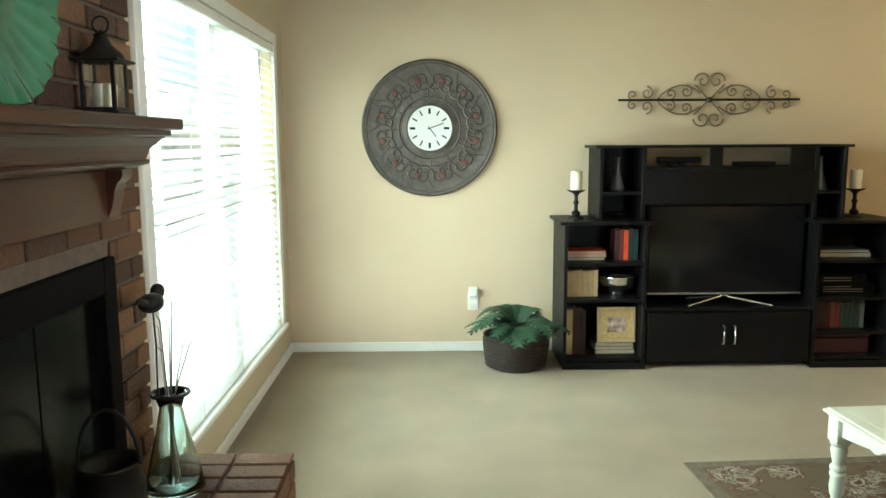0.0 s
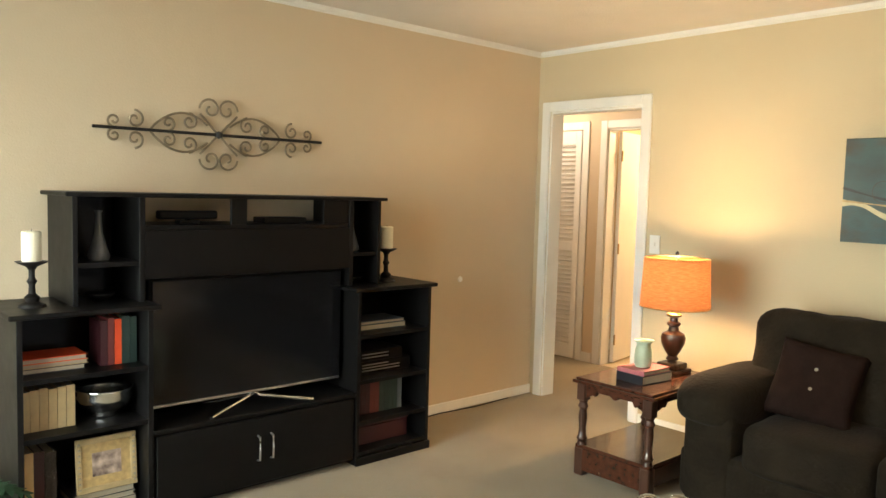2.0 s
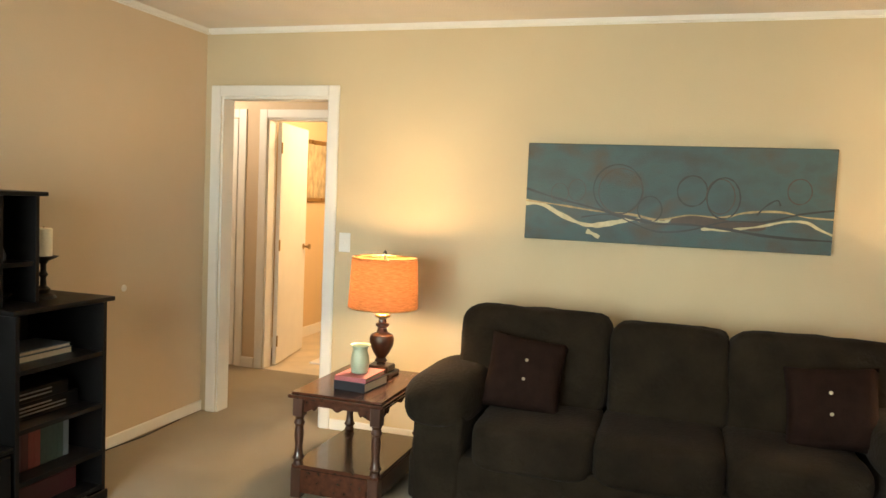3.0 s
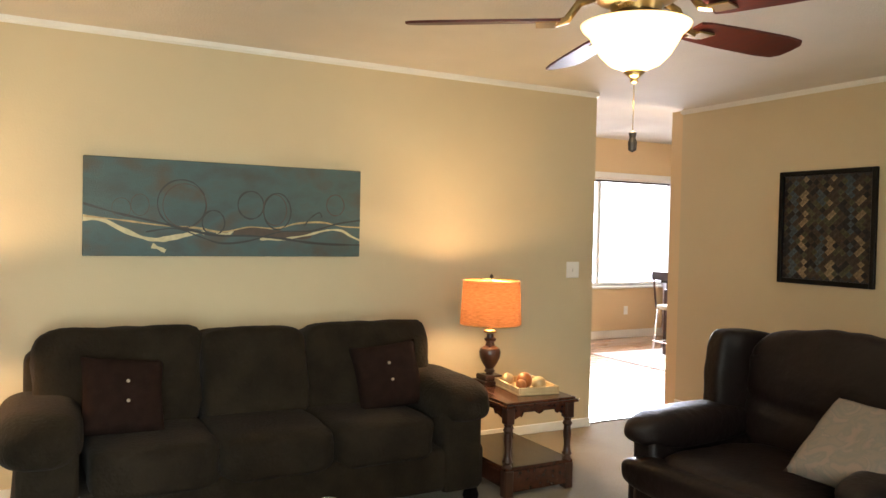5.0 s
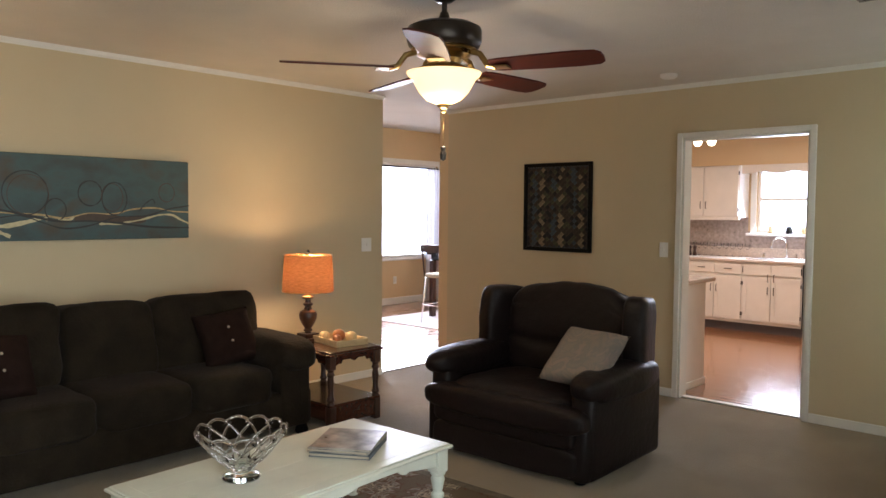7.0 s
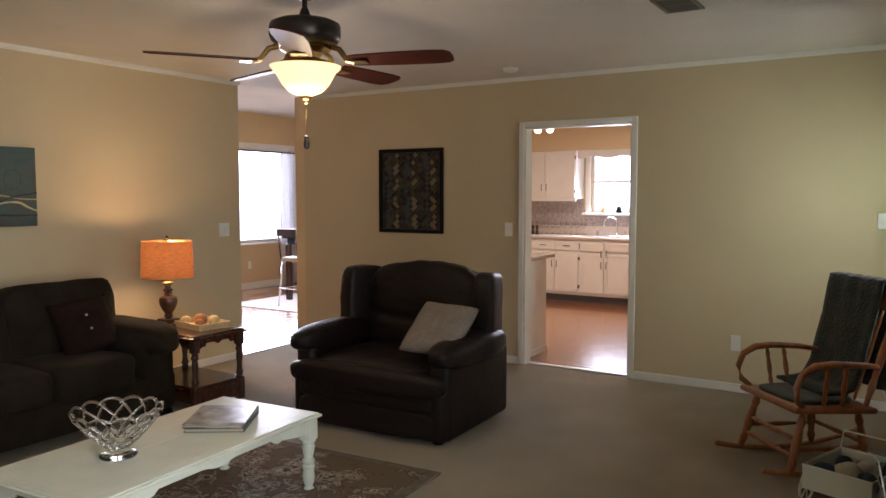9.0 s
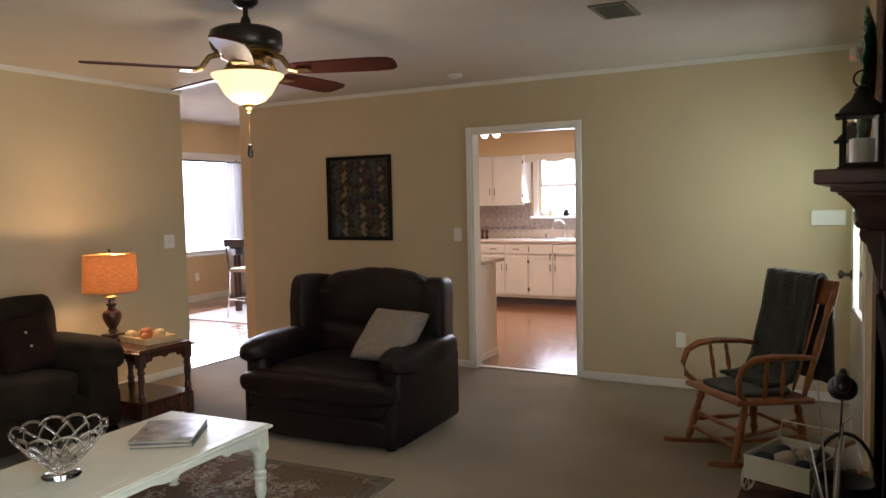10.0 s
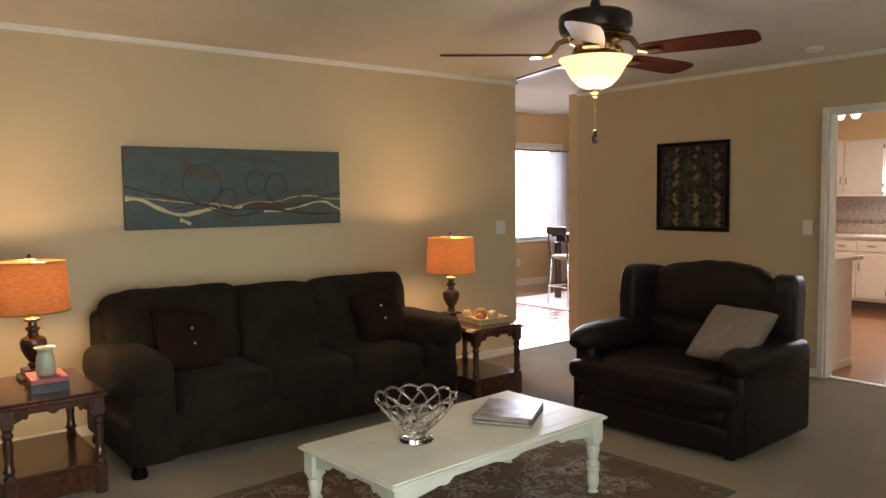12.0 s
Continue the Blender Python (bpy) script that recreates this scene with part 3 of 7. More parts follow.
n = 12
for sgn in (1, -1):
    for i in range(n):
        pts = []
        for k in range(9):
            h = k / 8
            a = 2 * math.pi * (i + sgn * h * 1.6) / n
            r = bowl_r(h)
            pts.append((r * math.cos(a), r * math.sin(a), 0.058 + 0.125 * h))
        part("strand", tube(pts, 0.0052, 6), M["glass"], bowl, smooth=True)
for i in range(n):
    pts = []
    for k in range(9):
        u = k / 8
        a = 2 * math.pi * (i + 0.1 + (u - 0.5) * 1.3) / n
        pts.append(((bowl_r(1) + 0.006 * math.sin(math.pi * u)) * math.cos(a), (bowl_r(1) + 0.006 * math.sin(math.pi * u)) * math.sin(a), 0.178 + 0.026 * math.sin(math.pi * u)))
    part("rim_loop", tube(pts, 0.0056, 6), M["glass"], bowl, smooth=True)


def square_pillow(w, t, n=18, seed=0):
    """A stuffed square pillow with pointed corners, standing on its lower edge in the y-z plane."""
    bm = bmesh.new()
    sides = []
    for s in (-1, 1):
        g = []
        for i in range(n + 1):
            g.append([])
            for j in range(n + 1):
                u, v = 2 * i / n - 1, 2 * j / n - 1
                th = t * (max(0, (1 - u ** 4) * (1 - v ** 4))) ** 0.45 * (1 + 0.12 * noise.noise(Vector((u * 2 + seed, v * 2, s))))
                pin = 1 - 0.07 * (1 - u * u) * abs(v) ** 3 - 0.0
                pin2 = 1 - 0.07 * (1 - v * v) * abs(u) ** 3
                g[-1].append(bm.verts.new((s * th, u * w * pin2, w + v * w * pin)))
        sides.append(g)
        for i in range(n):
            for j in range(n):
                bm.faces.new((g[i][j], g[i + 1][j], g[i + 1][j + 1], g[i][j + 1]))
    bmesh.ops.remove_doubles(bm, verts=bm.verts, dist=0.0005)
    bmesh.ops.recalc_face_normals(bm, faces=bm.faces)
    return bm


def book(at, w, d, h, cover, label, rz=0.0, name="book", category="book", lean=0.0, up=False, group=""):
    """A closed book lying at a place; w along x, d along y. up: it stands on its lower edge with the spine to -y."""
    ob = thing(name, at, label, category, group, rz)
    if up:
        ob.matrix_world = pose(*at, 0, lean, rz)
        part("cover", boxes([((0, 0, 0), (0.003, d, h)), ((w - 0.003, 0, 0), (w, d, h)), ((0.003, 0, 0), (w - 0.003, 0.003, h))]), cover, ob)
        part("page_block", box((0.0035, 0.0035, 0.004), (w - 0.0035, d - 0.005, h - 0.004)), M["paper"], ob)
    else:
        part("cover", boxes([((0, 0, 0), (w, d, 0.003)), ((0, 0, h - 0.003), (w, d, h)), ((0, 0, 0.003), (0.003, d, h - 0.003))]), cover, ob)
        part("page_block", box((0.0035, 0.004, 0.0032), (w - 0.005, d - 0.004, h - 0.0032)), M["paper"], ob)
    return ob


for i, (dz, rz, c, h) in enumerate(((0.0, 33, M["book_blue"], 0.018), (0.0185, 31, M["cover"], 0.016), (0.035, 34, M["cover"], 0.010))):
    book((1.93, 2.78, TZ + 0.0005 + dz), 0.275, 0.30, h, c, ("thick grey hardback book lying on the coffee table", "glossy photo magazine in a small stack", "glossy magazine with a mottled grey green cover on a stack")[i], rz, name="magazine", category="magazine", group="magazines on the coffee table")

# ---- sofa ----
sofa = thing("sofa", (3.30, 3.235, 0), "dark brown microfibre three-seat sofa with rolled pillow arms", "sofa")
sofa.scale = (1.0, 0.975, 1.0)
part("base", box((0.06, -1.14, 0.07), (0.92, 1.14, 0.30), 0.03, 3), M["sofa"], sofa, smooth="auto")
part("back_frame", box((0.70, -1.10, 0.28), (0.95, 1.10, 0.80), 0.05, 3), M["sofa"], sofa, smooth="auto")
for i, y in enumerate((-0.84, -0.28, 0.28)):
    part("seat_cushion", cushion((0.03, y - 0.005, 0.25), (0.72, y + 0.565, 0.475), 6.5, 12, 0.0, 0.03, i), M["sofa"], sofa, smooth=True)
for i, (y0, y1, z) in enumerate(((-1.06, -0.29, 0.90), (-0.30, 0.28, 0.895), (0.27, 1.06, 0.92))):
    bm = cushion((0.50, y0, 0.40), (0.86, y1, z), 7, 12, 0.0, 0.045, 5 + i)
    part("back_cushion", moved(bm, Matrix.Translation((0.68, 0, 0.4)) @ pose(0, 0, 0, 0, 8, 0) @ Matrix.Translation((-0.68, 0, -0.4))), M["sofa"], sofa, smooth=True)
for s in (-1, 1):
    y0, y1 = sorted((s * 0.86, s * 1.20))
    part("arm", join(box((0.05, min(s * 0.88, s * 1.12), 0.06), (0.86, max(s * 0.88, s * 1.12), 0.50), 0.03, 3), cushion((-0.02, y0 - 0.01, 0.40), (0.88, y1 + 0.01, 0.64), 3.0, 12, 0.0, 0.03, 9 + s)), M["sofa"], sofa, smooth="auto")
for x in (0.10, 0.86):
    for y in (-1.08, 1.08):
        part("foot", lathe([(0.04, 0), (0.045, 0.02), (0.03, 0.07)], 12, (x, y, 0)), M["firebox"], sofa)
for i, (y, a, l) in enumerate(((0.66, 12, "brown square buttoned pillow leaning against the sofa near the books"), (-0.66, -12, "brown square buttoned pillow leaning against the sofa near the tray"))):
    pl = tagged(new("throw_pillow"), l, "pillow", "throw pillows on the sofa")
    pl.matrix_world = pose(3.30 + 0.34, 3.21 + y, 0.462, 0, 30, a) @ pose(0, 0, 0.19, 8 - 15 * i) @ pose(0, 0, -0.19)
    part("cushion", square_pillow(0.192, 0.075, seed=i), M["pillow"], pl, smooth=True)
    for z in (0.145, 0.24):
        part("button", lathe([(0.0, -0.006), (0.008, -0.004), (0.009, 0), (0.0, 0.003)], 10), M["cream"], pl).matrix_local = pose(-0.075, 0, z, 0, 90, 0)

# ---- end tables and lamps ----
POST = [(0.024, 0), (0.028, 0.012), (0.02, 0.03), (0.03, 0.045), (0.022, 0.06), (0.018, 0.10), (0.024, 0.16), (0.019, 0.20), (0.028, 0.215), (0.02, 0.235), (0.026, 0.25)]


def end_table(at, label, w=0.68, d=0.49, h=0.52):
    t = thing("end_table", at, label, "end table", "end tables beside the sofa")
    part("tabletop", join(box((0, 0, h - 0.03), (w, d, h - 0.012), 0.006, 2), box((0.014, 0.014, h - 0.0122), (w - 0.014, d - 0.014, h), 0.004, 2)), M["cherry"], t)
    for y in (0.035, d - 0.05):
        part("apron", moved(scallop(w - 0.10, 0.015, h - 0.03), pose(w / 2, y, 0)), M["cherry"], t)
    for x in (0.05, w - 0.035):
        part("apron", moved(scallop(d - 0.10, 0.015, h - 0.03), pose(x, d / 2, 0, 0, 0, 90)), M["cherry"], t)
    for x in (0.045, w - 0.045):
        for y in (0.045, d - 0.045):
            part("leg", join(box((x - 0.028, y - 0.028, 0.0), (x + 0.028, y + 0.028, 0.15), 0.006), lathe(POST, 14, (x, y, 0.15)), box((x - 0.026, y - 0.026, 0.40), (x + 0.026, y + 0.026, h - 0.03), 0.003)), M["dark_wood"], t, smooth="auto")
    part("shelf", box((0.02, 0.02, 0.145), (w - 0.02, d - 0.02, 0.165), 0.004), M["cherry"], t)
    part("plinth", boxes([((0.02, 0.03, 0.03), (0.035, d - 0.03, 0.144)), ((w - 0.035, 0.03, 0.05), (w - 0.02, d - 0.03, 0.144)), ((0.036, 0.02, 0.05), (w - 0.036, 0.035, 0.144)), ((0.036, d - 0.035, 0.05), (w - 0.036, d - 0.02, 0.144))], 0.002), M["cherry"], t)
    return t


end_table((3.29, 4.45, 0), "cherry-stained wooden end table with turned posts near the hall door")
end_table((3.28, 1.555, 0), "cherry-stained wooden end table with turned posts near the dining room")


def table_lamp(at, label):
    l = thing("table_lamp", at, label, "table lamp", "table lamps on the end tables")
    l.scale = (1.0, 1.0, 1.067)
    part("base", join(box((-0.078, -0.078, 0), (0.078, 0.078, 0.022), 0.005), box((-0.060, -0.060, 0.0215), (0.060, 0.060, 0.052), 0.006)), M["dark_wood"], l)
    part("body", lathe([(0.028, 0.044), (0.022, 0.06), (0.035, 0.07), (0.024, 0.085), (0.045, 0.115), (0.062, 0.15), (0.066, 0.18), (0.058, 0.20), (0.03, 0.215), (0.024, 0.235), (0.036, 0.245), (0.036, 0.255), (0.022, 0.262), (0.020, 0.285)], 24), M["dark_wood"], l, smooth="auto")
    part("collar", lathe([(0.024, 0.283), (0.040, 0.29), (0.042, 0.30), (0.02, 0.308), (0.012, 0.33)], 20), M["brass"], l, "antique brass collar", smooth="auto")
    part("socket", lathe([(0.016, 0.33), (0.016, 0.424), (0.0, 0.4245)], 12), M["brass"], l)
    part("light_bulb", lathe([(0.0, 0.425), (0.010, 0.428), (0.014, 0.455), (0.014, 0.48), (0.009, 0.495), (0.0, 0.50)], 14), M["bulb"], l, smooth=True)
    sh = bmesh.new()
    nn = 40
    ring = []
    for r, z in ((0.186, 0.335), (0.172, 0.585)):
        ring.append([sh.verts.new((r * math.cos(2 * math.pi * i / nn), r * math.sin(2 * math.pi * i / nn), z)) for i in range(nn)])
    for i in range(nn):
        sh.faces.new((ring[0][i], ring[0][(i + 1) % nn], ring[1][(i + 1) % nn], ring[1][i]))
    ob = part("shade", sh, M["shade"], l, "burnt orange burlap drum shade", smooth=True)
    for r, z in ((0.1865, 0.337), (0.1725, 0.583)):
        part("shade_ring", tube([(r * math.cos(2 * math.pi * i / nn), r * math.sin(2 * math.pi * i / nn), z) for i in range(nn)], 0.003, 6, True), M["brass"], l)
    part("harp", tube([(0.0, 0.0, 0.585), (0.0, 0.17, 0.582)], 0.0025, 5), M["brass"], l)
    part("harp", tube([(0.0, 0.0, 0.585), (0.147, -0.085, 0.582)], 0.0025, 5), M["brass"], l)
    part("harp", tube([(0.0, 0.0, 0.585), (-0.147, -0.085, 0.582)], 0.0025, 5), M["brass"], l)
    part("finial", lathe([(0.004, 0.57), (0.004, 0.595), (0.012, 0.60), (0.010, 0.612), (0.0, 0.622)], 12), M["bronze"], l)
    # a tall bulb: light from its top and from its foot
    bulb("lamp_bulb", (at[0], at[1], at[2] + 0.565), LAMP_W * 0.6, (1.0, 0.66, 0.32), 0.03)
    bulb("lamp_bulb", (at[0], at[1], at[2] + 0.43), LAMP_W * 1.0, (1.0, 0.66, 0.32), 0.045)
    return l


LAMP_W = 36
table_lamp((3.82, 4.68, 0.52), "lit dark wood table lamp with orange burlap shade beside the books")
table_lamp((3.80, 1.83, 0.52), "lit dark wood table lamp with orange burlap shade beside the tray")

# things on the end tables
book((3.42, 4.60, 0.5205), 0.24, 0.17, 0.045, M["book_black"], "thick black book lying on the end table", -6, group="books on the end table")
book((3.43, 4.60, 0.566), 0.23, 0.165, 0.022, M["book_pink"], "rose-covered book lying on a black book", -2, group="books on the end table")
vs = thing("glass_vase", (3.54, 4.68, 0.5885), "frosted pale green glass hurricane vase standing on books", "vase")
part("vessel", lathe([(0.036, 0.0), (0.044, 0.01), (0.046, 0.05), (0.042, 0.09), (0.034, 0.115), (0.04, 0.128), (0.052, 0.14), (0.047, 0.14), (0.035, 0.128), (0.03, 0.115), (0.038, 0.09), (0.042, 0.05), (0.04, 0.012), (0.0, 0.01)], 24), mat("frosted_green_glass", (0.42, 0.48, 0.34), 0.35, var=0.15, scale=8), vs, smooth=True)
tr = thing("wood_tray", (3.38, 1.62, 0.5205), "pale wooden tray holding small carved things on the end table", "tray", rz=-8)
part("bottom", box((0, 0, 0), (0.34, 0.26, 0.012), 0.003), M["book_tan"], tr)
part("rim", boxes([((0, 0, 0.012), (0.34, 0.012, 0.045)), ((0, 0.248, 0.012), (0.34, 0.26, 0.045)), ((0, 0.012, 0.012), (0.012, 0.248, 0.045)), ((0.328, 0.012, 0.012), (0.34, 0.248, 0.045))], 0.003), M["book_tan"], tr)
for i, (x, y, s) in enumerate(((0.08, 0.09, 0.04), (0.17, 0.14, 0.045), (0.25, 0.10, 0.035), (0.11, 0.19, 0.03), (0.27, 0.2, 0.035))):
    g = tagged(part("wooden_ball", moved(cushion((-s, -s, -s), (s, s, s), 2.2, 5, 0, 0.08, i), Matrix.Translation((0, 0, 0))), M["rocker"] if i % 2 else M["book_tan"], None, smooth=True), "small carved wooden ball in the tray", "ornament", "carved balls in the tray")
    g.matrix_world = tr.matrix_world @ Matrix.Translation((x, y, 0.012 + s * 0.97))

# ---- leather recliner ----
rc = thing("recliner", (2.05, 1.36, 0), "large dark brown leather wing-back recliner with rolled arms", "armchair", rz=2.0)
rc.scale = (1.075, 1.0, 1.0)
part("base", box((-0.53, -0.42, 0.02), (0.53, 0.44, 0.34), 0.04, 3), M["leather"], rc, smooth="auto")
part("footrest", join(cushion((-0.47, 0.36, 0.03), (0.47, 0.475, 0.21), 5, 12, 0, 0.02, 1), cushion((-0.47, 0.36, 0.19), (0.47, 0.48, 0.32), 5, 12, 0, 0.02, 2)), M["leather"], rc, smooth=True)
part("seat_cushion", join(cushion((-0.40, -0.25, 0.28), (0.40, 0.46, 0.465), 4.5, 14, 0.0, 0.05, 3), cushion((-0.53, 0.34, 0.27), (0.53, 0.52, 0.435), 3.6, 14, 0.0, 0.05, 8)), M["leather"], rc, smooth=True)
bk = cushion((-0.43, -0.42, 0.36), (0.43, -0.16, 1.01), 4.6, 20, 0.0, 0.05, 4)
for v in bk.verts:
    if v.co.z > 0.85:
        v.co.z -= 0.045 * min(1, (abs(v.co.x) / 0.43)) ** 2.5
    if v.co.y > -0.27:
        v.co.y -= 0.030 * math.exp(-((v.co.z - 0.63 + 0.03 * math.cos(v.co.x * 5)) / 0.022) ** 2)
        v.co.y += 0.012 * noise.noise(Vector((v.co.x * 7, 2.0, v.co.z * 6)))
part("backrest", moved(bk, Matrix.Translation((0, -0.3, 0.4)) @ pose(0, 0, 0, 8) @ Matrix.Translation((0, 0.3, -0.4))), M["leather"], rc, smooth=True)
for s in (-1, 1):
    x0, x1 = sorted((s * 0.385, s * 0.525))
    wg = cushion((x0, -0.44, 0.46), (x1, -0.06, 0.965), 5.5, 14, 0, 0.035, 6 + s)
    for v in wg.verts:
        v.co.y -= 0.10 * max(0.0, 0.75 - v.co.z) * (1 if v.co.y > -0.25 else 0)
    part("wing", moved(wg, Matrix.Translation((s * 0.45, -0.3, 0.5)) @ pose(0, 0, 0, 5, 0, -s * 14) @ Matrix.Translation((-s * 0.45, 0.3, -0.5))), M["leather"], rc, smooth=True)
    part("arm", join(box((min(s * 0.40, s * 0.54), -0.42, 0.02), (max(s * 0.40, s * 0.54), 0.40, 0.50), 0.04, 3), cushion((min(s * 0.37, s * 0.60), -0.38, 0.43), (max(s * 0.37, s * 0.60), 0.45, 0.62), 2.9, 16, 0, 0.06, 11 + s)), M["leather"], rc, smooth="auto")
for x in (-0.45, 0.45):
    for y in (-0.36, 0.36):
        part("foot", lathe([(0.03, 0), (0.035, 0.05)], 12, (x, y, 0)), M["black"], rc)


def damask():
    m = mat("tan_damask_cloth", (0.27, 0.23, 0.19), 0.9, bump=0.3, bscale=220, spec=0.1)
    nt = m.node_tree
    tc, w, r = nt.nodes.new("ShaderNodeTexCoord"), nt.nodes.new("ShaderNodeTexNoise"), nt.nodes.new("ShaderNodeValToRGB")
    w.inputs["Scale"].default_value = 10
    w.inputs["Detail"].default_value = 1.5
    w.inputs["Distortion"].default_value = 2.2
    r.color_ramp.elements[0].position, r.color_ramp.elements[0].color = 0.40, (0.225, 0.19, 0.155, 1)
    r.color_ramp.elements[1].position, r.color_ramp.elements[1].color = 0.50, (0.19, 0.175, 0.150, 1)
    q = r.color_ramp.elements.new(0.60)
    q.color = (0.25, 0.20, 0.165, 1)
    nt.links.new(tc.outputs["Object"], w.inputs["Vector"])
    nt.links.new(w.outputs[0], r.inputs[0])
    nt.links.new(r.outputs[0], nt.nodes["Principled BSDF"].inputs["Base Color"])
    return m


pl = tagged(new("accent_pillow"), "tan damask square pillow set on its corner in the recliner", "pillow")
pl.matrix_world = pose(1.675, 1.50, 0.645, 2, 49, -91)
part("cushion", moved(square_pillow(0.205, 0.065, seed=5), Matrix.Translation((0, 0, -0.205))), damask(), pl, smooth=True)

# ---- television stand ----
tv = thing("tv_cabinet", (0, 5.70, 0), "black laminate entertainment centre with side shelves and a hutch", "entertainment centre")
D = NY - 0.02 - 5.70


def bay(x0, x1, shelves, name="side_cabinet"):
    for lo, hi, nm in (((x0, 0, 0), (x0 + 0.022, D, 0.93), "side_panel"), ((x1 - 0.022, 0, 0), (x1, D, 0.93), "side_panel"), ((x0 + 0.0222, D - 0.008, 0.0), (x1 - 0.0222, D, 0.93), "rear_panel")):
        part(nm, box(lo, hi, 0.001), M["black"], tv)
    for z in shelves:
        part("shelf", box((x0 + 0.0222, 0.004, z - 0.02), (x1 - 0.0222, D - 0.0085, z)), M["black"], tv)
    part("top", box((x0 - 0.03, -0.022, 0.9305), (x1 + 0.03, D, 0.952), 0.006, 2), M["black"], tv)
    part("plinth", box((x0 - 0.006, -0.012, 0.0), (x1 + 0.006, 0.0, 0.045), 0.003), M["black"], tv)


bay(0.86, 1.385, (0.07, 0.455, 0.69))
bay(2.455, 2.96, (0.07, 0.235, 0.455, 0.70))
part("console", boxes([((1.386, 0.02, 0.03), (2.454, D, 0.375))]), M["black"], tv)
part("console_top", box((1.386, 0.0, 0.3755), (2.454, D - 0.01, 0.397), 0.004), M["black"], tv)
dr = part("drawer_front", box((1.40, 0.002, 0.045), (2.44, 0.0195, 0.365), 0.003), M["black"], tv)
for x in (1.885, 1.955):
    part("handle", tube([(x, 0.002, 0.16), (x, -0.02, 0.165), (x, -0.024, 0.22), (x, -0.02, 0.275), (x, 0.002, 0.28)], 0.005, 8), M["steel"], dr, "brushed steel bar handle")
part("back_panel", box((1.386, D - 0.012, 0.398), (2.454, D, 1.262)), M["black"], tv)
for nm, lo, hi in (("hutch_side", (1.09, 0.09, 0.953), (1.11, D, 1.405)), ("hutch_side", (1.36, 0.09, 0.953), (1.385, D, 1.405)), ("hutch_side", (2.455, 0.09, 0.953), (2.48, D, 1.405)), ("hutch_side", (2.64, 0.09, 0.953), (2.66, D, 1.405)),
                   ("hutch_back", (1.1105, D - 0.008, 0.953), (1.3595, D, 1.405)), ("hutch_back", (2.4805, D - 0.008, 0.953), (2.6395, D, 1.405)), ("hutch_shelf", (1.1105, 0.1, 1.11), (1.3595, D - 0.009, 1.13)), ("hutch_shelf", (2.4805, 0.1, 1.11), (2.6395, D - 0.009, 1.13)),
                   ("bridge_post", (1.79, 0.10, 1.2845), (1.87, 0.118, 1.405)), ("bridge_post", (2.30, 0.10, 1.2845), (2.4545, 0.118, 1.405))):
    part(nm, box(lo, hi, 0.001), M["black"], tv)
part("bridge_shelf", box((1.3855, 0.1, 1.262), (2.4545, D, 1.284), 0.002), M["black"], tv)
part("bridge_front", box((1.3855, 0.09, 1.05), (2.4545, 0.10, 1.262)), M["black"], tv)
part("hutch_top", box((1.06, 0.07, 1.4055), (2.69, D, 1.424), 0.005, 2), M["black"], tv)

tele = thing("television", (1.925, 5.82, 0.3975), "black flat-screen television on a silver V-shaped stand, switched off", "television")
part("screen", box((-0.50, 0.0, 0.075), (0.50, 0.012, 0.635), 0.003), M["screen"], tele)
part("housing", box((-0.51, 0.0125, 0.065), (0.51, 0.045, 0.645), 0.006, 2), M["black"], tele)
part("lower_trim", box((-0.50, -0.002, 0.062), (0.50, 0.0122, 0.074), 0.002), M["steel"], tele)
part("stand", join(tube([(-0.27, -0.11, 0.008), (-0.03, 0.0, 0.045), (0.0, 0.02, 0.07)], 0.008, 8), tube([(0.27, -0.11, 0.008), (0.03, 0.0, 0.045), (0.0, 0.02, 0.07)], 0.008, 8), tube([(-0.2, 0.14, 0.008), (0, 0.02, 0.05), (0.2, 0.14, 0.008)], 0.007, 8)), M["chrome"], tele, "silver V-shaped stand", smooth="auto")
sb = thing("game_sensor", (1.62, 5.90, 1.2845), "black motion sensor bar on its foot on the top shelf", "game sensor")
part("foot", box((-0.05, -0.03, 0), (0.05, 0.03, 0.018), 0.006, 2), M["black"], sb)
part("bar", box((-0.14, -0.025, 0.022), (0.14, 0.03, 0.062), 0.01, 2), M["black"], sb)
part("neck", lathe([(0.012, 0.017), (0.012, 0.024)], 10), M["black"], sb)
sb = thing("cable_box", (2.12, 5.93, 1.2845), "small black set-top box on the top shelf", "set-top box")
part("case", box((-0.12, -0.06, 0), (0.12, 0.06, 0.03), 0.005, 2), M["black"], sb)


def bottle(at, label, s=1.0):
    b = thing("decanter", at, label, "decanter", "decanters in the hutch")
    part("vessel", lathe([(0.045 * s, 0), (0.05 * s, 0.02), (0.035 * s, 0.06), (0.018 * s, 0.12), (0.013 * s, 0.2), (0.02 * s, 0.215), (0.016 * s, 0.215), (0.009 * s, 0.2), (0.0, 0.03)], 18), mat("smoked_crystal", (0.10, 0.11, 0.12), 0.15, spec=0.8), b, smooth="auto")


bottle((1.235, 5.93, 1.1305), "slender smoked crystal decanter on the hutch shelf")
bottle((2.56, 5.93, 1.1305), "slender smoked crystal decanter with a round base on the hutch shelf")
for x in (1.235, 2.56):
    d = thing("small_dish", (x, 5.92, 0.9525), "small dark glass dish in the lower cubby", "dish", "dishes in the hutch")
    part("dish", lathe([(0.03, 0), (0.05, 0.02), (0.065, 0.035), (0.06, 0.035), (0.0, 0.012)], 18), M["black"], d, smooth=True)


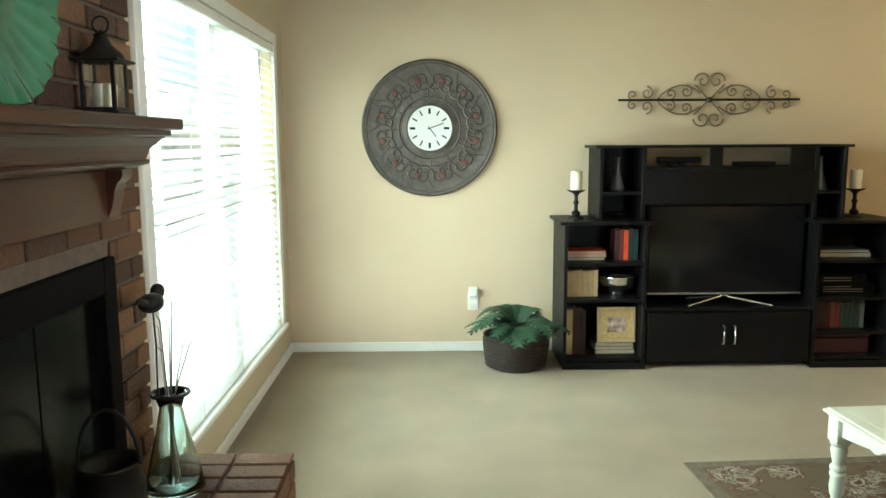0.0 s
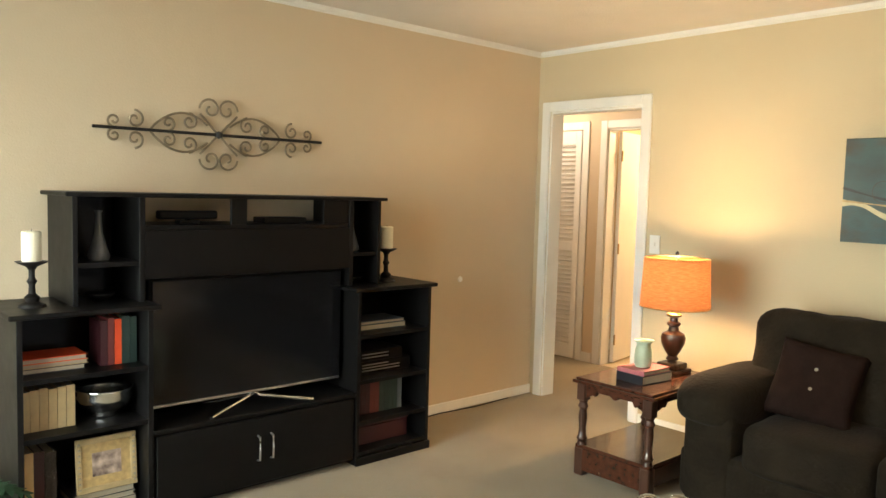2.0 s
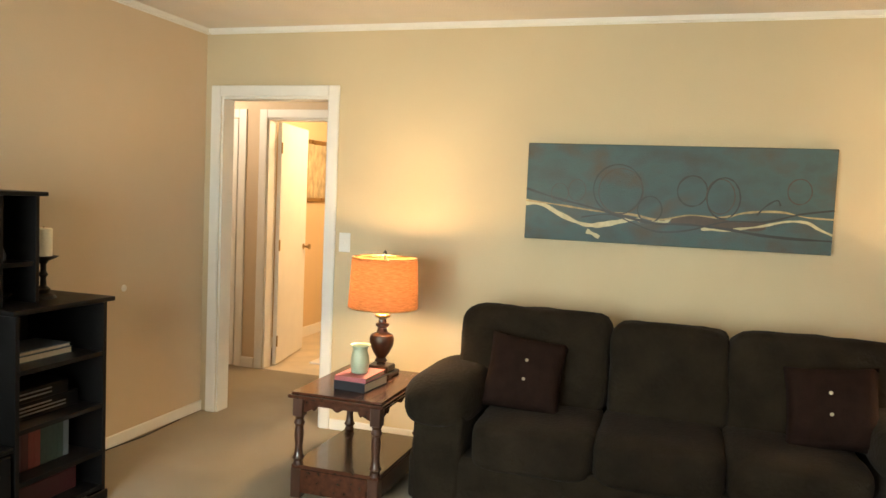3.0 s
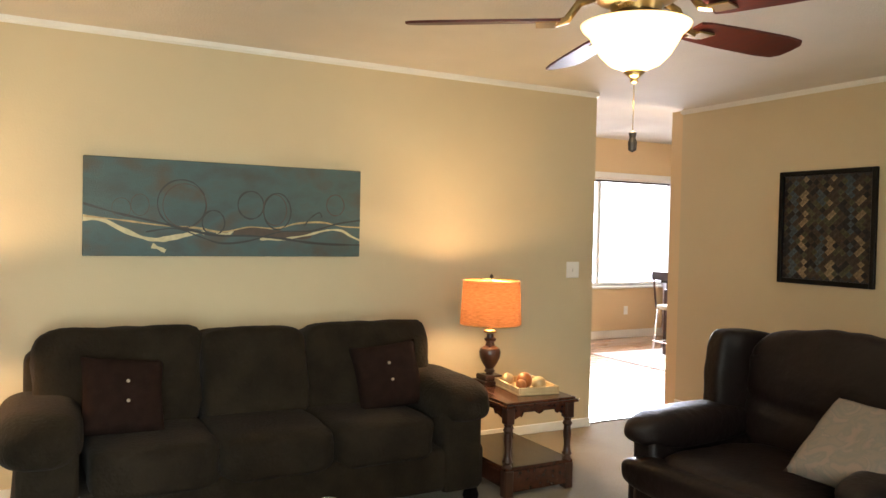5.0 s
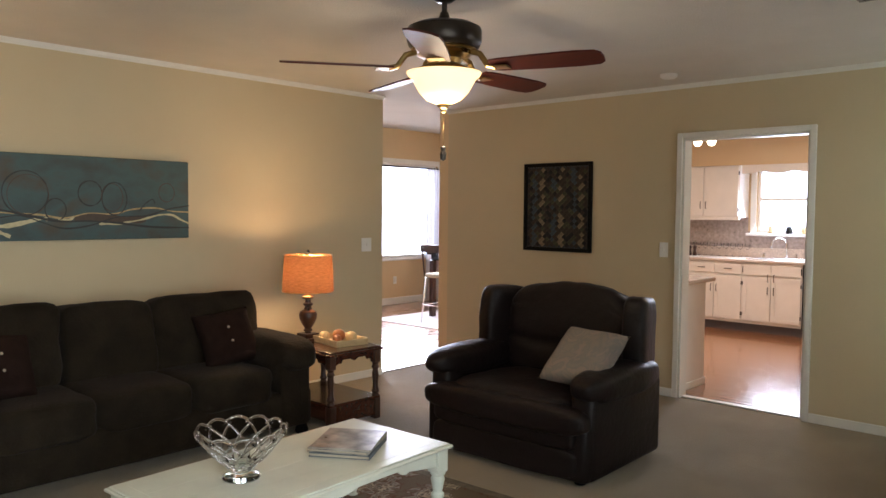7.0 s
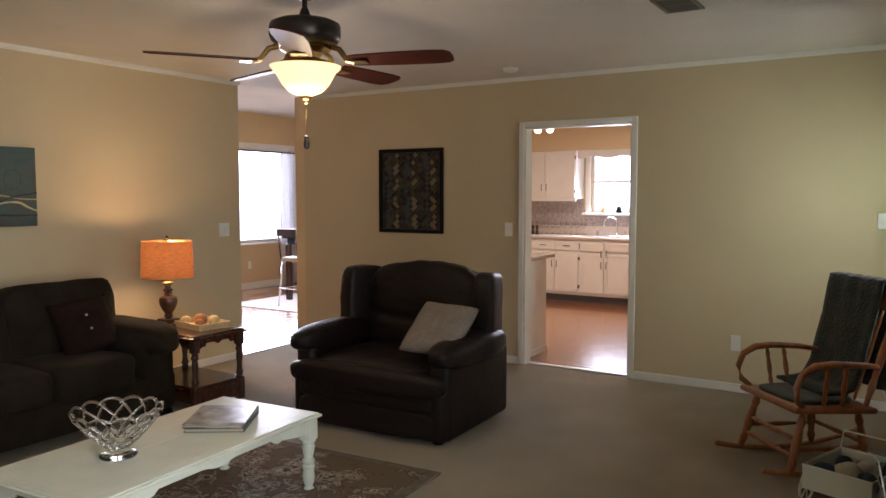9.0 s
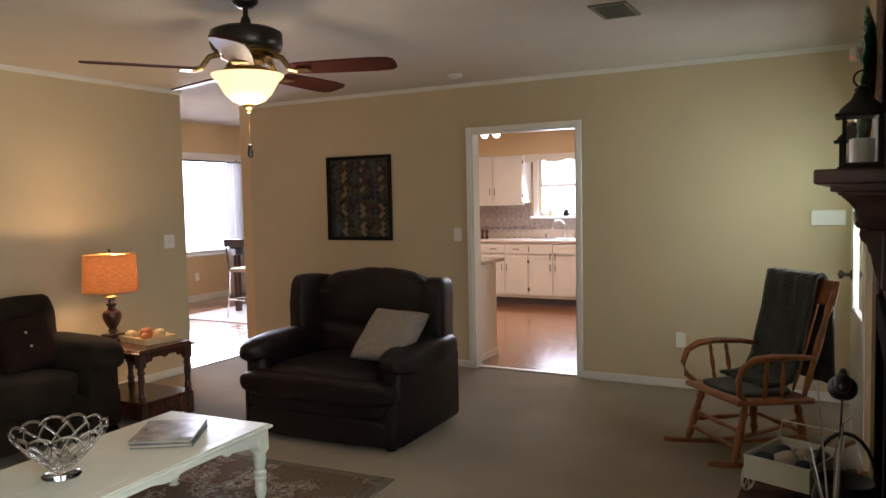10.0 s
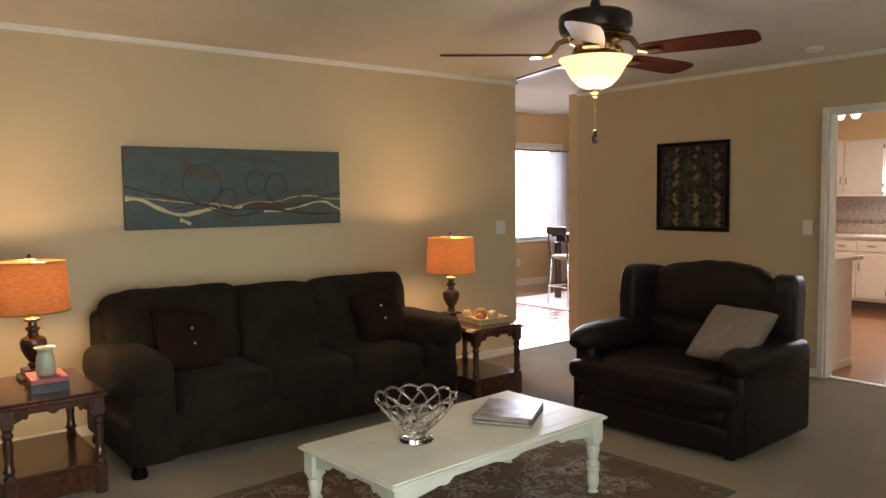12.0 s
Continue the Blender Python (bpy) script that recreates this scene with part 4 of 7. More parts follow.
def shelf_books(x, z, items, y=5.80, depth=0.15):
    for w, h, c, l in items:
        book((x, y, z + 0.0005), w - 0.002, depth, h, M[c], l, up=True, group="books in the entertainment centre")
        x += w


shelf_books(1.20, 0.69, ((0.03, 0.19, "book_dkred", "burgundy book upright on the shelf"), (0.028, 0.20, "book_red", "red book upright on the shelf"), (0.03, 0.195, "book_orange", "orange-red book upright on the shelf"), (0.034, 0.205, "book_green", "dark green book upright on the shelf"), (0.03, 0.20, "book_green", "dark green book upright on the shelf")))
book((0.90, 5.80, 0.6905), 0.24, 0.17, 0.022, M["book_black"], "thin black book lying flat in a stack", group="books in the entertainment centre")
book((0.90, 5.80, 0.713), 0.25, 0.17, 0.018, M["book_tan"], "tan book lying flat in a stack", group="books in the entertainment centre")
book((0.895, 5.795, 0.7315), 0.25, 0.17, 0.022, M["book_orange"], "bright orange book lying on top of a stack", group="books in the entertainment centre")
for i in range(6):
    book((0.895 + i * 0.034, 5.80, 0.4555), 0.032, 0.16, 0.165 + 0.004 * (i % 3), M["book_tan"], "pale tan paperback upright on the shelf", up=True, group="books in the entertainment centre")
sv = thing("silver_bowl", (1.24, 5.88, 0.4555), "polished silver bowl on the middle shelf", "bowl")
part("vessel", lathe([(0.05, 0), (0.06, 0.008), (0.05, 0.02), (0.10, 0.05), (0.118, 0.09), (0.115, 0.115), (0.122, 0.125), (0.116, 0.127), (0.108, 0.11), (0.10, 0.06), (0.0, 0.03)], 28), M["chrome"], sv, smooth=True)
shelf_books(0.90, 0.07, ((0.04, 0.30, "book_tan", "tall brown album upright on the shelf"), (0.04, 0.30, "book_dkred", "tall dark album upright on the shelf"), (0.045, 0.29, "basket", "tall dark brown album upright on the shelf")))
book((1.09, 5.80, 0.0705), 0.26, 0.2, 0.03, M["book_black"], "black book lying flat in a low stack", group="books in the entertainment centre")
book((1.09, 5.80, 0.101), 0.25, 0.2, 0.02, M["paper"], "white book lying flat in a low stack", group="books in the entertainment centre")
book((1.09, 5.80, 0.1215), 0.25, 0.2, 0.03, M["book_black"], "dark book lying flat in a low stack", group="books in the entertainment centre")
pf = thing("framed_picture", (1.10, 5.80, 0.152), "small picture in a cream mat and gold frame", "picture frame")
pf.matrix_world = pose(1.10, 5.79, 0.1525, -6)
part("frame", boxes([((0, 0, 0), (0.25, 0.016, 0.025)), ((0, 0, 0.205), (0.25, 0.016, 0.23)), ((0, 0, 0.025), (0.025, 0.016, 0.205)), ((0.225, 0, 0.025), (0.25, 0.016, 0.205))], 0.003), M["book_tan"], pf)
part("mat_board", box((0.025, 0.006, 0.025), (0.225, 0.012, 0.205)), mat("gold_mat_board", (0.52, 0.37, 0.16), 0.55, var=0.2, scale=40), pf)
part("print", box((0.065, 0.004, 0.065), (0.185, 0.0058, 0.165)), mat("faded_small_print", (0.20, 0.12, 0.10), 0.5, var=0.6, scale=22, second=(0.42, 0.33, 0.28)), pf)
for i in range(9):
    for x in (0.0125, 0.2375):
        part("bead", lathe([(0.006, 0), (0.005, 0.003), (0.0, 0.004)], 8), M["cream"], pf).matrix_local = pose(x, 0.0005, 0.02 + i * 0.0238, 90)
rb = thing("receiver", (2.48, 5.80, 0.4555), "stacked black audio receivers with pale front labels", "audio receiver")
part("lower_case", box((0.02, 0, 0.0), (0.42, 0.28, 0.07), 0.004), M["black"], rb)
part("upper_case", box((0.05, 0.0, 0.071), (0.36, 0.26, 0.13), 0.004), M["black"], rb)
for z in (0.018, 0.034, 0.05, 0.09, 0.108):
    part("front_strip", box((0.08, -0.002, z), (0.34 if z < 0.05 else 0.26, 0.0002, z + 0.006)), M["steel"], rb)
book((2.50, 5.80, 0.7005), 0.36, 0.2, 0.03, M["book_green"], "flat dark green game case on the top shelf", group="books in the entertainment centre")
book((2.51, 5.80, 0.731), 0.34, 0.2, 0.018, M["book_blue"], "flat slate game case on the top shelf", group="books in the entertainment centre")
shelf_books(2.49, 0.235, tuple((0.032, 0.17 + 0.006 * (i % 3), c, "upright %s album on the lower shelf" % n) for i, (c, n) in enumerate((("book_dkred", "burgundy"),) * 4 + (("book_red", "red"),) * 2 + (("book_green", "dark green"),) * 4 + (("book_blue", "slate"),))))
bx = thing("storage_box", (2.50, 5.79, 0.0705), "dark red leatherette storage box on the bottom shelf", "box")
part("box", box((0, 0, 0), (0.38, 0.28, 0.10), 0.004), M["book_dkred"], bx)
part("lid", box((-0.004, -0.004, 0.101), (0.384, 0.284, 0.13), 0.004), M["book_dkred"], bx)


def candle_holder(at, label):
    c = thing("candle_holder", at, label, "candle holder", "candle holders on the entertainment centre")
    part("stand", lathe([(0.055, 0), (0.05, 0.012), (0.025, 0.022), (0.03, 0.04), (0.014, 0.055), (0.012, 0.09), (0.02, 0.105), (0.012, 0.12), (0.012, 0.15), (0.022, 0.165), (0.05, 0.178), (0.062, 0.186), (0.0, 0.187)], 20), M["iron"], c, smooth="auto")
    part("candle", lathe([(0.036, 0.187), (0.037, 0.305), (0.03, 0.31), (0.0, 0.305)], 20), M["candle"], c, "thick cream pillar candle", smooth="auto")
    part("wick", tube([(0, 0, 0.304), (0.001, 0, 0.318)], 0.0012, 5), M["black"], c)


candle_holder((0.96, 5.88, 0.9525), "turned black candle holder with a cream pillar candle, near the fern")
candle_holder((2.77, 5.88, 0.9525), "turned black candle holder with a cream pillar candle, near the hall")

# ---- fern in a basket ----
fp = thing("potted_fern", (0.57, 5.80, 0), "leafy green fern in a dark woven basket on the carpet", "potted plant")
part("basket", lathe([(0.17, 0), (0.19, 0.02), (0.205, 0.10), (0.21, 0.20), (0.215, 0.215), (0.20, 0.215), (0.19, 0.18), (0.0, 0.17)], 32), M["basket"], fp, smooth="auto")
for k in range(9):
    z = 0.02 + 0.021 * k
    r = 0.19 + 0.02 * min(1, z / 0.15) + 0.002
    part("weave", tube([(r * math.cos(2 * math.pi * i / 36), r * math.sin(2 * math.pi * i / 36), z + 0.003 * (-1) ** i) for i in range(36)], 0.006, 5, True), M["basket"], fp)
rnd = random.Random(4)
for k in range(20):
    a = 2 * math.pi * k / 20 + rnd.uniform(-0.15, 0.15)
    reach, top = rnd.uniform(0.22, 0.40), rnd.uniform(0.30, 0.42)
    if math.sin(a) > 0.3:
        reach *= 0.6
    fr = bmesh.new()
    spine = []
    for i in range(12):
        u = i / 11
        spine.append(Vector((reach * u * math.cos(a), reach * u * math.sin(a), 0.19 + (top - 0.19) * math.sin(math.pi * min(1, 0.12 + u * 0.50)) - 0.06 * u * u)))
    side = Vector((-math.sin(a), math.cos(a), 0))
    for i in range(1, 12):
        ln = 0.078 * math.sin(math.pi * (0.15 + 0.8 * i / 12)) + 0.012
        d = (spine[i] - spine[i - 1]).normalized()
        for s in (-1, 1):
            p0, p1 = spine[i] - d * 0.018, spine[i] + d * 0.018
            tip = spine[i] + side * s * ln + d * 0.03 - Vector((0, 0, ln * 0.12))
            mid = (spine[i] + tip) / 2
            vv = [fr.verts.new(q) for q in (p0, mid - d * 0.016 + Vector((0, 0, 0.004)), tip, mid + d * 0.016 + Vector((0, 0, 0.004)), p1)]
            fr.faces.new(vv)
    part("frond", fr, M["leaf"], fp)

# ---- wall things ----
ck = thing("wall_clock", (0.017, NY, 1.54), "large round pewter scrollwork wall clock with a small white dial", "clock")
R = 0.455
ck.matrix_world = pose(0.017, NY - 0.0005, 1.54, 90)
part("disc", lathe([(R, 0.0), (R, 0.026), (R - 0.012, 0.034), (R - 0.03, 0.026), (0.19, 0.022), (0.165, 0.034), (0.155, 0.036), (0.0, 0.030)], 72), M["clock_metal"], ck, smooth="auto")
part("dial", lathe([(0.15, 0.036), (0.15, 0.040), (0.0, 0.041)], 48), M["clock_face"], ck, "white enamel dial")
part("dial_rim", tube([(0.154 * math.cos(2 * math.pi * i / 48), 0.154 * math.sin(2 * math.pi * i / 48), 0.042) for i in range(48)], 0.006, 8, True), M["clock_metal"], ck)
for k in range(12):
    a = 2 * math.pi * k / 12
    w = 0.0045 if k % 3 else 0.008
    part("numeral", moved(box((0.095, -w, 0.0412), (0.132, w, 0.0425)), pose(0, 0, 0, 0, 0, math.degrees(a))), M["iron"], ck)
for a, l in ((-52, 0.07), (20, 0.10)):
    part("hand", moved(box((-0.015, -0.003, 0.044), (l, 0.003, 0.0455)), pose(0, 0, 0, 0, 0, a)), M["iron"], ck)


def spiral(r0, turns, start, sign=1, n=22):
    return [(r0 * (1 - 0.8 * i / n) * math.cos(start + sign * turns * 2 * math.pi * i / n), r0 * (1 - 0.8 * i / n) * math.sin(start + sign * turns * 2 * math.pi * i / n)) for i in range(n + 1)]


for k in range(12):
    a = 2 * math.pi * (k + 0.5) / 12
    for s in (-1, 1):
        c, ca, sa = (0.315, s * 0.035), math.cos(a), math.sin(a)
        pts = [((c[0] + x) * ca - (c[1] + y) * sa, (c[0] + x) * sa + (c[1] + y) * ca, 0.028) for x, y in spiral(0.075, 1.3, math.pi / 2 * s, s)]
        part("relief_scroll", tube(pts, 0.0075, 6), M["clock_metal"], ck, smooth=True)
    part("relief_scroll", tube([((0.19 + 0.22 * i / 8) * math.cos(a - math.pi / 12 + 0.05 * math.sin(i)), (0.19 + 0.22 * i / 8) * math.sin(a - math.pi / 12 + 0.05 * math.sin(i)), 0.027) for i in range(9)], 0.005, 5), M["clock_metal"], ck)
    part("rosette", lathe([(0.024, 0.024), (0.02, 0.036), (0.0, 0.04)], 12, (0.325 * math.cos(a), 0.325 * math.sin(a), 0)), mat("copper_rosette", (0.14, 0.06, 0.045), 0.5, metal=0.5, var=0.2) if k == 0 else bpy.data.materials["copper_rosette"], ck)
for r in (0.205, 0.425):
    part("relief_ring", tube([(r * math.cos(2 * math.pi * i / 72), r * math.sin(2 * math.pi * i / 72), 0.028) for i in range(72)], 0.006, 6, True), M["clock_metal"], ck)

sc = thing("wall_scroll", (1.89, NY - 0.02, 1.72), "wrought iron scrollwork wall ornament with a straight dark bar", "wall ornament")
part("bar", tube([(-0.61, 0, 0), (0.61, 0, 0)], 0.008, 8), M["iron"], sc, "straight black bar")
part("boss", lathe([(0.0, -0.02), (0.02, -0.01), (0.02, 0.01), (0, 0.02)], 12), M["iron"], sc)


def scroll_part(cx, cz, r, turns, start, sign, rad=0.0055):
    part("scroll", tube([(cx + x, 0, cz + z) for x, z in spiral(r, turns, start, sign, 26)], rad, 6), M["scroll"], sc, smooth=True)


for sx in (-1, 1):
    for sz in (-1, 1):
        scroll_part(sx * 0.045, sz * 0.125, 0.058, 1.2, 0 if sx > 0 else math.pi, sx * sz)
        part("scroll", tube([(sx * 0.012, 0, sz * 0.01), (sx * 0.05, 0, sz * 0.05), (sx * 0.10, 0, sz * 0.10)], 0.0055, 6), M["scroll"], sc)
        part("scroll", tube([(sx * (0.06 + 0.29 * u), 0, sz * 0.095 * math.sin(math.pi * (0.12 + 0.88 * u)) ** 0.8) for u in [i / 14 for i in range(15)]], 0.0055, 6), M["scroll"], sc)
        scroll_part(sx * 0.155, sz * 0.055, 0.042, 1.3, math.pi / 2 * sz, sx * sz)
        scroll_part(sx * 0.26, sz * 0.040, 0.036, 1.2, -math.pi / 2 * sz, -sx * sz)
        scroll_part(sx * 0.42, sz * 0.046, 0.044, 1.25, math.pi / 2 * sz, sx * sz)
        scroll_part(sx * 0.515, sz * 0.034, 0.032, 1.2, -math.pi / 2 * sz, sx * sz)

# painting
def painted_canvas():
    m = mat("painted_canvas", (0.07, 0.12, 0.13), 0.6, var=0.0, bump=0.2, bscale=160)
    nt = m.node_tree
    tc, n, r = nt.nodes.new("ShaderNodeTexCoord"), nt.nodes.new("ShaderNodeTexNoise"), nt.nodes.new("ShaderNodeValToRGB")
    mp = nt.nodes.new("ShaderNodeMapping")
    mp.inputs["Scale"].default_value = (1, 1.6, 2.6)
    n.inputs["Scale"].default_value = 2.6
    n.inputs["Detail"].default_value = 6
    e = r.color_ramp.elements
    e[0].position, e[0].color = 0.30, (0.048, 0.060, 0.058, 1)
    e[1].position, e[1].color = 0.70, (0.070, 0.064, 0.050, 1)
    q = e.new(0.5)
    q.color = (0.052, 0.098, 0.102, 1)
    nt.links.new(tc.outputs["Object"], mp.inputs[0])
    nt.links.new(mp.outputs[0], n.inputs[0])
    nt.links.new(n.outputs[0], r.inputs[0])
    nt.links.new(r.outputs[0], nt.nodes["Principled BSDF"].inputs["Base Color"])
    return m


pt = thing("abstract_painting", (EX, 3.262, 1.53), "wide teal abstract canvas painting with dark loops and a cream streak", "painting")
part("canvas", box((-0.042, -0.78, -0.265), (-0.002, 0.78, 0.265), 0.003), painted_canvas(), pt)


def stroke(pts, w, m, x=-0.0428):
    """A flat ribbon of paint; pts run from the hall end (0) to the far end (1), height -1 to 1."""
    bm = bmesh.new()
    P = [Vector((x, 0.78 - 1.56 * u, 0.265 * v)) for u, v in pts]
    fine = []
    for i in range(len(P) - 1):
        a, b, c, d = P[max(i - 1, 0)], P[i], P[i + 1], P[min(i + 2, len(P) - 1)]
        for k in range(6):
            t = k / 6
            fine.append(0.5 * ((2 * b) + (c - a) * t + (2 * a - 5 * b + 4 * c - d) * t * t + (3 * b - a - 3 * c + d) * t ** 3))
    fine.append(P[-1])
    prev = None
    for i, p in enumerate(fine):
        d = (fine[min(i + 1, len(fine) - 1)] - fine[max(i - 1, 0)]).normalized()
        nrm = Vector((0, -d.z, d.y))
        ww = w * (0.75 + 0.5 * noise.noise(Vector((i * 0.3, w * 90, 0))))
        q = (bm.verts.new(p + nrm * ww), bm.verts.new(p - nrm * ww))
        if prev:
            bm.faces.new((prev[0], prev[1], q[1], q[0]))
        prev = q
    part("brush_stroke", bm, m, pt)


cr = mat("cream_paint", (0.52, 0.46, 0.27), 0.5, var=0.15, scale=30)
dk = mat("dark_paint", (0.022, 0.022, 0.024), 0.45, var=0.2, scale=30)
br = mat("umber_paint", (0.062, 0.040, 0.030), 0.5, var=0.2, scale=30)
stroke([(0.0, -0.24), (0.06, -0.27), (0.12, -0.45), (0.19, -0.62), (0.24, -0.66), (0.30, -0.60), (0.37, -0.50), (0.40, -0.50)], 0.017, cr)
stroke([(0.22, -0.78), (0.245, -0.84), (0.265, -0.90)], 0.014, cr, -0.0431)
stroke([(0.0, -0.20), (0.12, -0.27), (0.25, -0.36), (0.37, -0.40), (0.46, -0.48), (0.56, -0.36), (0.66, -0.38), (0.74, -0.26), (0.84, -0.22), (0.92, -0.30), (1.0, -0.32)], 0.0060, mat("ochre_paint", (0.42, 0.30, 0.14), 0.5, var=0.3, scale=25), -0.0434)
stroke([(0.44, -0.50), (0.48, -0.52), (0.50, -0.44)], 0.010, cr, -0.0434)
stroke([(0.60, -0.62), (0.645, -0.62), (0.70, -0.62)], 0.009, cr, -0.0434)
stroke([(0.70, -0.60), (0.78, -0.52), (0.86, -0.40), (0.92, -0.40), (0.96, -0.52), (1.0, -0.62)], 0.008, cr, -0.0437)
stroke([(0.50, -0.50), (0.60, -0.46), (0.70, -0.52), (0.80, -0.50)], 0.026, br, -0.0429)
stroke([(0.0, 0.05), (0.1, -0.12), (0.2, -0.25), (0.33, -0.42), (0.44, -0.55), (0.56, -0.55), (0.68, -0.60), (0.78, -0.68), (0.88, -0.72), (1.0, -0.73)], 0.0078, dk, -0.0440)
stroke([(0.20, -0.50), (0.30, -0.42), (0.38, -0.58), (0.46, -0.72), (0.56, -0.66), (0.68, -0.45), (0.80, -0.42), (0.90, -0.25), (1.0, -0.15)], 0.0052, dk, -0.0443)
for cx, cz, rx, rz_, m, w in ((0.32, 0.1, 0.083, 0.50, dk, 0.0045), (0.33, 0.06, 0.075, 0.46, br, 0.0030), (0.43, -0.28, 0.04, 0.26, dk, 0.0048), (0.565, 0.12, 0.048, 0.30, dk, 0.0052), (0.665, 0.0, 0.052, 0.40, dk, 0.0048), (0.655, 0.03, 0.045, 0.34, br, 0.0035), (0.895, 0.18, 0.036, 0.24, br, 0.0035), (0.18, 0.05, 0.03, 0.22, br, 0.002), (0.12, -0.02, 0.03, 0.2, br, 0.002)):
    stroke([(cx + rx * math.cos(2 * math.pi * i / 12 + 0.5), cz + rz_ * math.sin(2 * math.pi * i / 12 + 0.5)) for i in range(13)], w, m, -0.0446 - 0.0002 * cx)
stroke([(0.77, -0.3), (0.8, -0.1), (0.83, 0.0), (0.84, -0.1)], 0.005, dk, -0.0449)

# quilt picture
qp = thing("quilt_picture", (3.228, SY, 1.512), "black framed wall quilt in brown, blue and tan patches", "framed picture")
part("frame", boxes([((-0.37, 0.001, -0.40), (-0.335, 0.028, 0.40)), ((0.335, 0.001, -0.40), (0.37, 0.028, 0.40)), ((-0.335, 0.001, 0.365), (0.335, 0.028, 0.40)), ((-0.335, 0.001, -0.40), (0.335, 0.028, -0.365))], 0.004), M["black"], qp)
part("backing", box((-0.335, 0.001, -0.365), (0.335, 0.008, 0.365)), M["book_black"], qp)
qm = [mat("quilt_brown", (0.045, 0.032, 0.022), 0.9, var=0.5, scale=30), mat("quilt_tan", (0.20, 0.145, 0.08), 0.9, var=0.5, scale=30), mat("quilt_slate", (0.045, 0.06, 0.07), 0.9, var=0.5, scale=30), mat("quilt_black", (0.015, 0.014, 0.014), 0.9, var=0.3, scale=30), mat("quilt_olive", (0.06, 0.055, 0.03), 0.9, var=0.5, scale=30)]
rq = random.Random(11)
cell = bmesh.new()
hx, hz = 0.0268, 0.0243
vv = [cell.verts.new(q) for q in ((-hx, 0.0085, 0), (0, 0.0085, -hz), (hx, 0.0085, 0), (0, 0.0085, hz), (0, 0.0125, 0))]
for i in range(4):
    cell.faces.new((vv[i], vv[(i + 1) % 4], vv[4]))
bmesh.ops.recalc_face_normals(cell, faces=cell.faces)
pm = {}
for k, m in enumerate(qm):
    me = bpy.data.meshes.new("patch")
    cell.to_mesh(me)
    me.materials.append(m)
    pm[k] = me
cell.free()
for c in range(25):
    for r in range(29):
        if (c + r) % 2:
            continue
        x, z = -0.32 + c * 0.0267, -0.34 + r * 0.0243
        col = c % 8
        k = 1 if col in (2, 3) and r % 7 < 5 and rq.random() < 0.7 else 2 if col in (5, 6) and rq.random() < 0.6 else rq.choice((0, 3, 4, 0))
        o = new("patch", pm[k])
        o.parent = qp
        o.location = (x, 0, z)


qp.scale = (0.975, 1.0, 0.985)


def plate(name, at, rz, label, category, w=0.075, h=0.118, kind="switch"):
    p = thing(name, at, label, category, rz=rz)
    part("plate", box((-w / 2, 0, -h / 2), (w / 2, 0.006, h / 2), 0.003), M["white"], p)
    if kind == "switch":
        part("toggle", box((-0.005, 0.006, -0.012), (0.005, 0.014, 0.012), 0.001), M["white"], p)
    else:
        for z in (-0.02, 0.02):
            part("socket", box((-0.016, 0.0062, z - 0.013), (0.016, 0.009, z + 0.013), 0.003), M["white"], p)


plate("light_switch", (EX, 5.16, 1.17), 90, "cream light switch plate beside the hall door", "light switch")
plate("light_switch", (EX, 0.79, 1.17), 90, "cream double light switch plate near the passage", "light switch", 0.115)
plate("light_switch", (2.20, SY, 1.175), 0, "cream light switch plate beside the kitchen doorway", "light switch")
plate("power_outlet", (0.30, SY, 0.37), 0, "cream power outlet low on the wall", "power outlet", kind="outlet")
plate("power_outlet", (0.31, NY, 0.35), 180, "cream power outlet above the fern", "power outlet", kind="outlet")
pn = thing("night_light", (0.31, NY - 0.006, 0.40), "white plug-in night light", "night light", rz=180)
part("case", box((-0.03, 0.0, -0.01), (0.03, 0.035, 0.06), 0.008, 2), M["white"], pn)
hk = thing("cable_cover", (3.62, NY, 0.885), "small round white cable cover on the wall", "wall fitting")
part("cap", moved(lathe([(0.02, 0), (0.018, 0.006), (0.0, 0.009)], 14), pose(0, 0, 0, 90)), M["white"], hk)
cb = thing("floor_cable", (3.05, NY - 0.03, 0.0), "thin black cable lying along the baseboard", "cable")
part("cable", tube([(0, 0, 0.006), (0.2, -0.01, 0.006), (0.4, 0.005, 0.006), (0.7, -0.02, 0.006), (1.05, 0.0, 0.006)], 0.004, 6), M["black"], cb)
th = thing("wall_box", (-0.70, SY, 1.30), "cream wall-mounted alarm box in the corner", "alarm box")
part("case", box((-0.11, 0, -0.055), (0.11, 0.03, 0.055), 0.008, 2), M["white"], th)
md = thing("motion_detector", (-0.86, SY + 0.02, 2.40), "white corner motion detector with a red light", "motion detector", rz=-45)
part("case", box((-0.03, 0.0, -0.045), (0.03, 0.04, 0.045), 0.01, 2), M["white"], md)
part("indicator", box((-0.006, 0.04, -0.03), (0.006, 0.043, -0.02)), M["led"], md)
sd = thing("smoke_detector", (1.95, 0.0, CZ), "round white ceiling smoke detector", "smoke detector")
part("case", lathe([(0.06, -0.001), (0.06, -0.02), (0.045, -0.032), (0.0, -0.034)], 24), M["white"], sd, smooth="auto")
vt = thing("ceiling_vent", (0.29, 1.36, CZ), "dark louvred metal air vent in the ceiling", "air vent")
vt.scale = (0.85, 0.80, 1.0)
